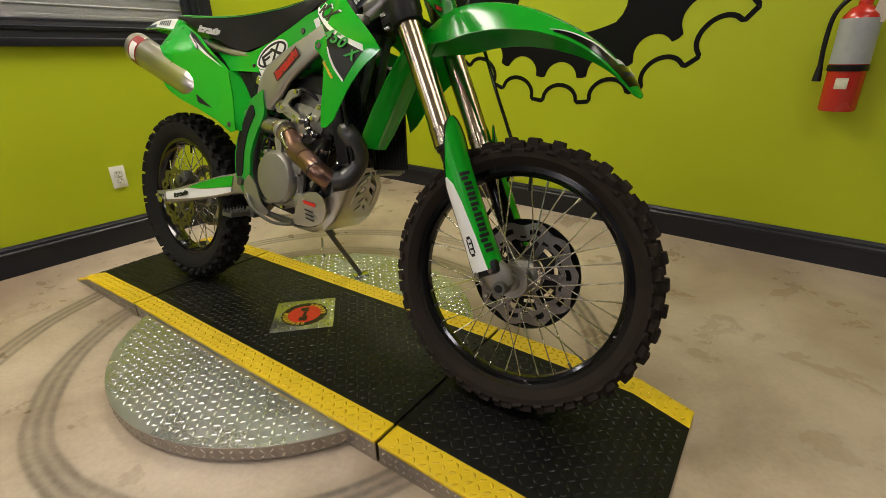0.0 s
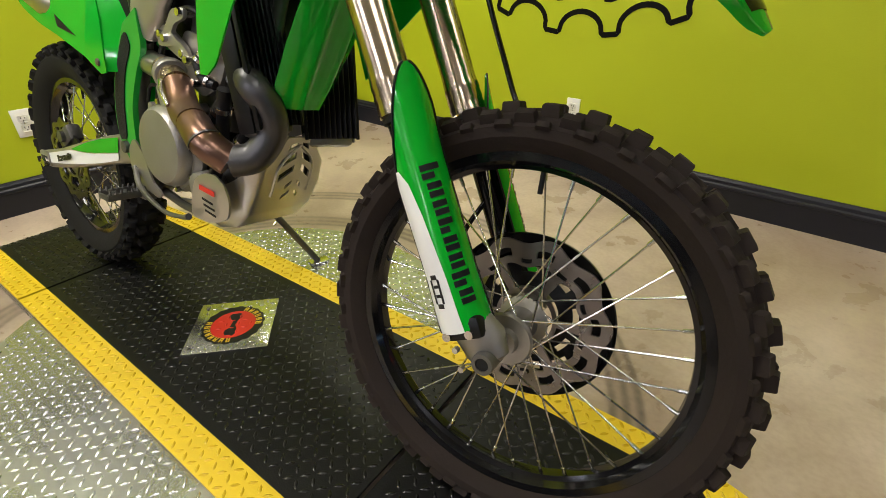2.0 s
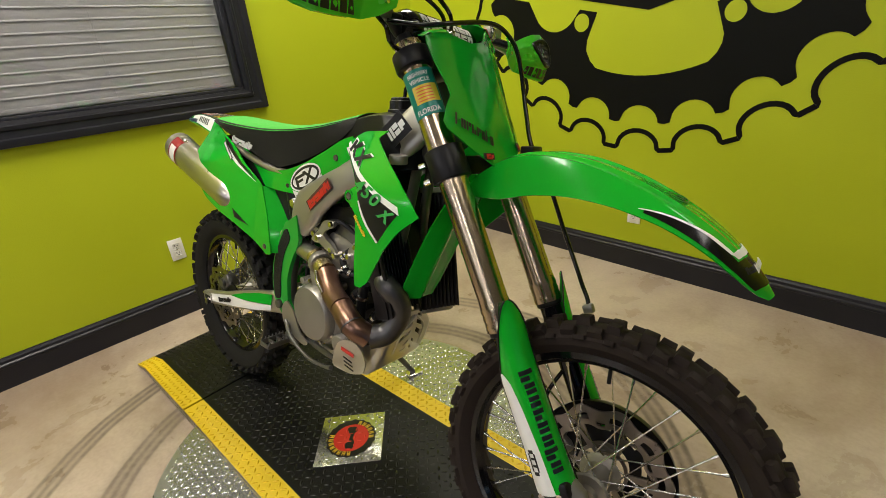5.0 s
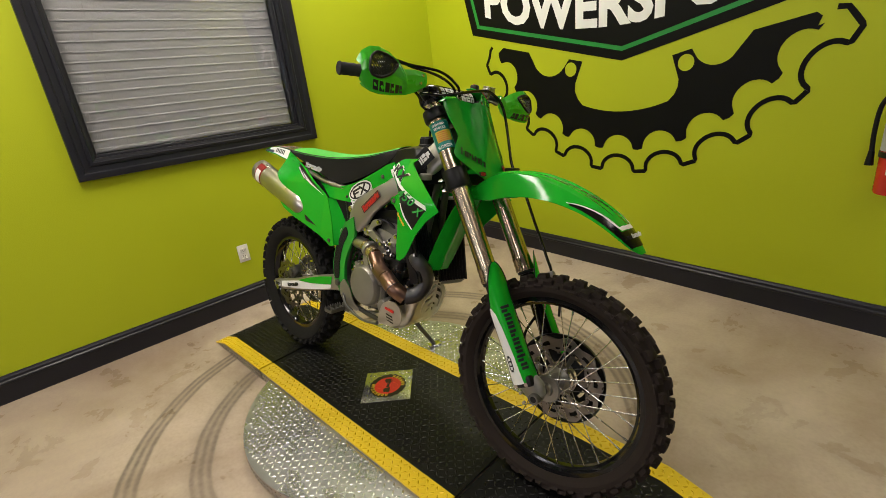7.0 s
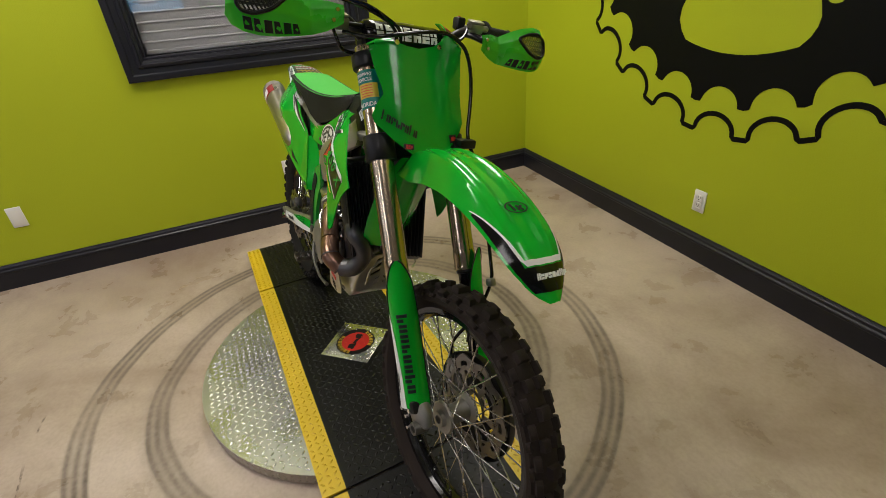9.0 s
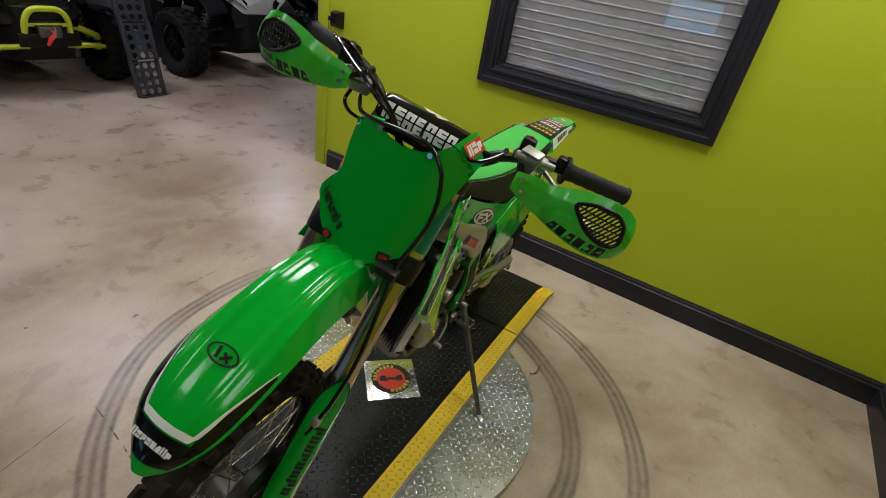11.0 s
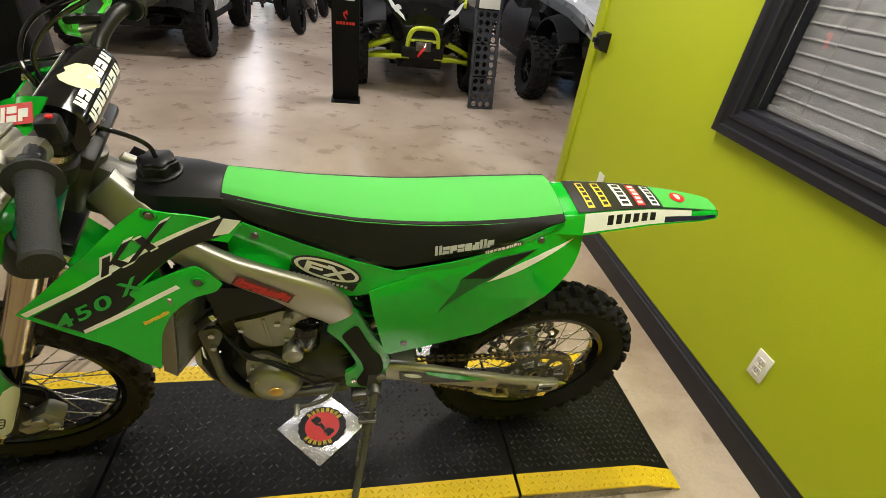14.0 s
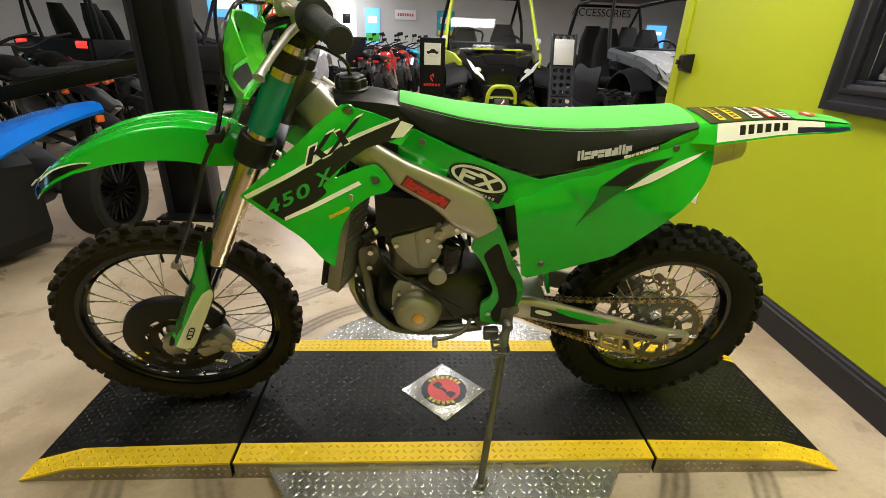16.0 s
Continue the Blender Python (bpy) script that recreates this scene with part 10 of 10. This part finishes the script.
def three_wheeler():
    """Local x forward; the origin on the ground under the front axle."""
    v = thing("three_wheeler", "low black three-wheeler with glossy blue front fenders", "three-wheeler", pose(2.51, -1.76, 0, 0, 0, 250))
    for s in (1, -1):
        road_wheel(v, (0, s * 0.52, 0.29), 0.29, 0.19, s, 20)
        bm = B()
        rings = []
        for t in np.linspace(0, 1, 10):
            x = 0.06 - 1.05 * t
            z = 0.80 - 0.02 * t - 0.26 * t * t
            w = 0.05 + 0.10 * math.sin(min(1, t * 1.3) * math.pi / 2)
            rings.append([(x, s * (0.52 - w), z - 0.02), (x, s * (0.52 - w * 0.5), z + 0.012), (x, s * (0.52 + w * 0.6), z + 0.004), (x, s * (0.52 + w), z - 0.03 - 0.05 * t), (x, s * (0.52 + w * 0.9), z - 0.05 - 0.05 * t), (x, s * (0.52 + w * 0.5), z - 0.02), (x, s * (0.52 - w * 0.8), z - 0.035)])
        loft(bm, rings)
        part("fender", bm, BLUEP, v, "glossy blue sharp-edged fender")
        bm = B()
        tube(bm, [(0.02, s * 0.50, 0.74), (-0.10, s * 0.50, 0.71), (-0.4, s * 0.48, 0.66)], 0.03, 8, 3)
        cyl(bm, (0.0, s * 0.44, 0.30), (0.05, s * 0.42, 0.70), 0.02, seg=8)
        part("fender_stay", bm, DULLB, v)
        part("side_marker", box(B(), (0.05, 0.02, 0.04), (0.02, s * 0.57, 0.72), 0.006), ORANGE, v, "orange side marker")
        for z in (0.24, 0.38):
            part("control_arm", tube(B(), [(-0.10, s * 0.14, z + 0.03), (0.0, s * 0.43, z)], 0.018, 8, 2), DULLB, v)
    bm = B()
    loft(bm, [[(x, y * w, z0 + (z1 - z0) * k) for y, k in ((-1, 0.2), (-0.9, 0.75), (-0.4, 1), (0.4, 1), (0.9, 0.75), (1, 0.2), (0.7, 0), (-0.7, 0))] for x, w, z0, z1 in ((0.05, 0.10, 0.26, 0.46), (-0.08, 0.20, 0.20, 0.56), (-0.4, 0.27, 0.16, 0.66), (-0.9, 0.26, 0.16, 0.64), (-1.5, 0.20, 0.22, 0.62))])
    part("body", bm, DULLB, v)
    for s in (1, -1):
        bm = B()
        loft(bm, [[(x, s * (0.22 + 0.30 * k * w), z) for k, z in ((0, zt), (0.8, zt), (1, zt - 0.05), (1, 0.16), (0.8, 0.07), (0, 0.07))] for x, w, zt in ((-0.30, 0.55, 0.50), (-0.36, 0.95, 0.58), (-0.70, 1.05, 0.60), (-1.20, 1.0, 0.52), (-1.32, 0.7, 0.44))])
        part("side_fairing", bm, DULLB, v, "dull black lower side fairing", None, 30)
    part("seat", box(B(), (0.55, 0.30, 0.12), (-0.95, 0, 0.70), 0.05, seg=3), SEAT_BLK, v)
    road_wheel(v, (-1.65, 0, 0.30), 0.30, 0.20, 1)
    part("tail", box(B(), (0.4, 0.16, 0.08), (-1.45, 0, 0.70), 0.03), BLUEP, v)
    bm = B()
    tube(bm, [(-0.42, 0.34, 0.98), (-0.28, 0.2, 0.92), (-0.25, -0.2, 0.92), (-0.42, -0.34, 0.98)], 0.016, 8, 4)
    cyl(bm, (-0.25, 0, 0.92), (-0.2, 0, 0.70), 0.03, seg=8)
    part("handlebar", bm, DULLB, v)


three_wheeler()

# ---- motorcycles for sale ----


def street_bike(label, m, colour, second, tall=0.0, mirrors=True):
    """A simple upright motorcycle; local x forward, the origin on the ground under its middle."""
    v = thing("motorcycle", label, "motorcycle", m, "motorcycles for sale")
    v.matrix_basis = m @ Matrix.Rotation(radians(-9), 4, "X")
    R = 0.31 + tall * 0.02
    for x, w in ((0.70, 0.10), (-0.70, 0.15)):
        e = grp("wheel", pose(x, 0, R), "", v)
        h = w / 2
        part("tyre", lathe(B(), [(R * 0.72, -h * 0.7), (R * 0.88, -h), (R - 0.01, -h * 0.6), (R, 0), (R - 0.01, h * 0.6), (R * 0.88, h), (R * 0.72, h * 0.7)], 32), RUBBER, e)
        bm = B()
        lathe(bm, [(R * 0.73, -h * 0.6), (R * 0.73, h * 0.6), (R * 0.68, 0)], 32)
        for k in range(12):
            a = 2 * math.pi * k / 12
            cyl(bm, (0, h * 0.4 * (-1) ** k, 0), (R * 0.7 * math.cos(a), 0, R * 0.7 * math.sin(a)), 0.006, seg=5)
        cyl(bm, (0, -0.06, 0), (0, 0.06, 0), 0.035, seg=12)
        part("rim", bm, BLACKG, e)
    for s in (1, -1):
        part("fork_leg", cyl(B(), (0.70, s * 0.09, R), (0.42, s * 0.09, 0.98 + tall * 0.06), 0.022, seg=10), STEEL, v)
        part("swingarm", cyl(B(), (-0.70, s * 0.10, R), (-0.12, s * 0.09, 0.40), 0.024, seg=8), DULLB, v)
        part("indicator", lathe(B(), [(0, -0.03), (0.018, -0.02), (0.02, 0.01), (0, 0.03)], 10, pose(-0.72, s * 0.16, 0.80 + tall * 0.06), closed=False), ORANGE, v, "orange indicator")
        part("side_cover", box(B(), (0.32, 0.03, 0.22), (-0.22, s * 0.13, 0.66), 0.02, (0, -15, 0)), colour, v)
        part("shroud", box(B(), (0.30, 0.03, 0.26), (0.30, s * 0.15, 0.76 + tall * 0.05), 0.02, (0, 30, s * 8)), colour, v)
    bm = B()
    box(bm, (0.36, 0.26, 0.22), (0.05, 0, 0.42), 0.04)
    cyl(bm, (0.10, 0, 0.48), (0.18, 0, 0.72), 0.085, 0.075, 14)
    part("engine", bm, ALU_D, v)
    bm = B()
    loft(bm, [[(x, w * math.cos(a), z + hh * math.sin(a)) for a in np.linspace(0, 2 * math.pi, 13)[:-1]] for x, w, z, hh in ((0.42, 0.06, 0.90, 0.05), (0.32, 0.13, 0.90, 0.10), (0.10, 0.14, 0.88, 0.11), (-0.10, 0.09, 0.84, 0.06))])
    part("tank", bm, colour, v)
    bm = B()
    loft(bm, [[(x, w * c, z + hh * s_) for c, s_ in ((-1, -1), (-1, 0.4), (-0.6, 1), (0.6, 1), (1, 0.4), (1, -1))] for x, w, z, hh in ((0.08, 0.09, 0.88, 0.04), (-0.2, 0.14, 0.85, 0.05), (-0.5, 0.13, 0.88, 0.05), (-0.74, 0.08, 0.92, 0.03))])
    part("saddle", bm, SEAT_BLK, v)
    bm = B()
    loft(bm, [[(x, y * w, z - 0.03 * y * y) for y in (-1, -0.5, 0, 0.5, 1)] + [(x, y * w, z - 0.012 - 0.03 * y * y) for y in (1, 0.5, 0, -0.5, -1)] for x, w, z in ((-0.55, 0.08, 0.84), (-0.78, 0.075, 0.80), (-0.98, 0.06, 0.68))])
    part("rear_fender", bm, second, v)
    bm = B()
    loft(bm, [[(x, y * w, z - 0.04 * y * y) for y in (-1, -0.5, 0, 0.5, 1)] + [(x, y * w, z - 0.012 - 0.04 * y * y) for y in (1, 0.5, 0, -0.5, -1)] for x, w, z in ((0.42, 0.07, 0.72 + tall * 0.08), (0.70, 0.085, 0.70 + tall * 0.08), (1.02, 0.06, 0.64 + tall * 0.07))])
    part("front_fender", bm, colour, v)
    part("tail_lamp", box(B(), (0.03, 0.10, 0.05), (-0.80, 0, 0.84), 0.01), REDD, v, "red tail lamp")
    bm = B()
    tube(bm, [(0.28, 0.38, 1.10), (0.36, 0.2, 1.08), (0.42, 0.06, 1.02), (0.42, -0.06, 1.02), (0.36, -0.2, 1.08), (0.28, -0.38, 1.10)], 0.013, 8, 3)
    part("handlebar", bm, DULLB, v)
    bm = B()
    loft(bm, [[(x, y * w, z) for y, z in ((-1, 0.86), (-0.8, 1.06), (0.8, 1.06), (1, 0.86))] for x, w in ((0.46, 0.12), (0.56, 0.08))])
    part("headlamp_mask", bm, second, v)
    part("headlamp", lathe(B(), [(0, 0.02), (0.045, 0.01), (0.05, -0.02), (0, -0.03)], 14, pose(0.565, 0, 0.95, 0, 0, -90), closed=False), LENS, v)
    for s in (1, -1) if mirrors else ():
        bm = B()
        cyl(bm, (0.30, s * 0.26, 1.09), (0.28, s * 0.34, 1.24), 0.006, seg=6)
        part("mirror", box(bm, (0.02, 0.11, 0.06), (0.28, s * 0.36, 1.26), 0.008), DULLB, v)
    bm = B()
    tube(bm, [(0.22, -0.08, 0.60), (0.36, -0.1, 0.42), (0.1, -0.15, 0.30), (-0.3, -0.17, 0.42), (-0.72, -0.18, 0.62)], [0.02, 0.02, 0.022, 0.045, 0.045], 10, 4)
    part("exhaust", bm, ALU_D, v)
    part("side_stand", cyl(B(), (-0.05, 0.10, 0.35), (-0.08, 0.28, 0.04), 0.012, seg=8), DULLB, v)
    return v


REDP = mat("red_plastic", (0.45, 0.015, 0.012), 0.25, var=0.06, coat=0.3)
TEALP = mat("teal_plastic", (0.02, 0.35, 0.45), 0.25, var=0.06, coat=0.3)
ORANGEP = mat("orange_plastic", (0.62, 0.10, 0.01), 0.25, var=0.06, coat=0.3)
random.seed(9)
ROW = [(0.68, -8.45, 100, REDP, DULLB, "black and red"), (1.12, -9.75, 104, DULLB, DULLB, "black"), (0.42, -10.6, 98, REDP, DULLB, "red and black"), (1.45, -11.6, 105, BLUEP, DULLB, "blue and black"),
       (0.15, -11.9, 96, TEALP, WHITEP, "teal and white"), (0.95, -12.7, 103, ORANGEP, DULLB, "orange and black"), (0.30, -13.9, 100, BLUEP, WHITEP, "blue and white"), (1.40, -14.2, 104, REDP, WHITEP, "red and white"),
       (-0.35, -13.2, 92, GREEN, DULLB, "green and black"), (-0.45, -10.9, 94, TEALP, DULLB, "teal and black"), (0.75, -15.2, 100, REDP, DULLB, "dark red"), (-0.6, -15.0, 95, BLUEP, DULLB, "bright blue")]
for x, y, rz, c1, c2, word in ROW:
    street_bike(word + " motorcycle parked in a showroom row", pose(x, y, 0, 0, 0, rz + random.uniform(-5, 5) + 165), c1, c2, random.choice((0, 0.5, 1)))
street_bike("black motorcycle with orange indicators beside the three-wheeler", pose(3.25, -3.0, 0, 0, 0, -25), BLACKG, DULLB, 0.0, mirrors=False)
street_bike("black and chrome motorcycle near the column", pose(3.55, -3.95, 0, 0, 0, -20), BLACKG, DULLB, 0.0, mirrors=False)

# ---- office chair, far posters and signs ----


def office_chair(m):
    c = thing("office_chair", "black high-backed office chair on castors", "chair", m)
    for k in range(5):
        a = 2 * math.pi * k / 5
        leg = part("leg", cyl(B(), (0, 0, 0.10), (0.30 * math.cos(a), 0.30 * math.sin(a), 0.07), 0.025, 0.016, 8), DULLB, c)
        part("castor", lathe(B(), [(0, -0.02), (0.03, -0.02), (0.03, 0.02), (0, 0.02)], 12, pose(0.30 * math.cos(a), 0.30 * math.sin(a), 0.03), closed=False), DULLB, leg)
    part("gas_post", cyl(B(), (0, 0, 0.09), (0, 0, 0.46), 0.028, seg=12), DULLB, c)
    part("seat", box(B(), (0.50, 0.50, 0.10), (0, 0, 0.50), 0.045, seg=3), SEAT_BLK, c)
    part("backrest", box(B(), (0.10, 0.48, 0.66), (-0.27, 0, 0.90), 0.045, (0, -8, 0), 3), SEAT_BLK, c)
    for s in (1, -1):
        part("armrest", tube(B(), [(0.02, s * 0.27, 0.50), (0.10, s * 0.29, 0.70), (-0.18, s * 0.29, 0.71), (-0.28, s * 0.25, 0.62)], 0.018, 8, 4), DULLB, c)


office_chair(pose(1.72, -10.7, 0, 0, 0, -60))


def wall_board(name, label, x, z, w, h, body, shapes, y=-16.6, cat="poster"):
    t = thing(name, label, cat, pose(x, y, z))
    part("board", box(B(), (w, 0.04, h), (0, 0, 0), 0.006), body, t)
    for nm, dx, dz, sw, sh, mt in shapes:
        part(nm, box(B(), (sw, 0.006, sh), (dx, 0.024, dz), 0.002), mt, t)
    return t


LITW = mat("lit_white_poster", (0.8, 0.8, 0.8), 0.4, emit=((0.75, 0.9, 1.0), 1.2))
LITB = mat("lit_blue_poster", (0.1, 0.3, 0.6), 0.4, emit=((0.12, 0.45, 0.9), 0.9))
LITC = mat("lit_cyan_poster", (0.2, 0.6, 0.7), 0.4, emit=((0.2, 0.8, 0.9), 0.8))
wall_board("lit_poster", "tall lit white poster with dark picture bars on the far wall", 2.62, 1.45, 0.62, 1.55, LITW, (("picture_bar", 0, 0.35, 0.26, 0.30, BLACKD), ("picture_bar", 0.05, -0.05, 0.4, 0.05, GREYD), ("picture_bar", 0, -0.55, 0.6, 0.3, LITC)))
wall_board("lit_poster", "lit blue and green poster on the far wall", 1.75, 1.6, 0.50, 1.1, LITB, (("picture_bar", 0, -0.35, 0.46, 0.26, GREEN_MATT), ("picture_bar", 0, 0.2, 0.3, 0.2, LITW)))
wall_board("wall_sign", "small white sign with red printed bars on the far wall", 0.62, 1.98, 0.72, 0.30, PAPER, tuple(("red_bar", -0.24 + 0.08 * k, 0.0, 0.05, 0.09, REDD) for k in range(7)), cat="sign")
wall_board("wall_sign", "teal and yellow product board on the far wall", -0.75, 1.75, 0.6, 0.8, TEALP, (("yellow_bar", 0, -0.28, 0.5, 0.14, YELD), ("white_bar", 0, 0.1, 0.35, 0.2, PAPER)), cat="sign")
wall_board("lit_poster", "blue product posters on the far wall", -8.2, 1.5, 0.7, 0.9, LITB, (("white_bar", 0, 0.2, 0.4, 0.1, LITW), ("white_bar", 0, -0.2, 0.3, 0.08, LITW)))
wall_board("wall_sign", "dark red product board on the far wall", 4.2, 1.9, 0.9, 0.5, REDP, (("white_bar", 0, 0, 0.6, 0.1, PAPER),), cat="sign")
wall_board("lit_poster", "wide lit blue and white display on the far wall", 6.4, 2.05, 1.6, 0.7, LITB, (("white_bar", 0.2, 0.05, 0.9, 0.3, LITW), ("white_bar", -0.55, -0.1, 0.3, 0.25, LITC)))
# lettering on the far wall
sg = thing("wall_lettering", "dark capital letters on the pale far wall", "lettering", pose(-6.15, -16.61, 2.27, 90, 0, 180))
lettering("letters", "ACCESSORIES", 0.34, Matrix(), BLACKD, sg)
# lit screens on the side wall
for y, z in ((-1.3, 1.55), (-5.3, 1.85)):
    t = thing("lit_screen", "wide lit blue-white screen on the side wall", "screen", pose(9.47, y, z))
    part("frame", box(B(), (0.05, 1.26, 0.74), (0, 0, 0), 0.01), DULLB, t)
    part("display", box(B(), (0.01, 1.18, 0.66), (-0.028, 0, 0)), SCREEN, t)
    for k in range(4):
        part("picture_bar", box(B(), (0.006, random.uniform(0.15, 0.4), random.uniform(0.08, 0.22)), (-0.036, -0.42 + 0.28 * k, random.uniform(-0.15, 0.15))), LITW, t)
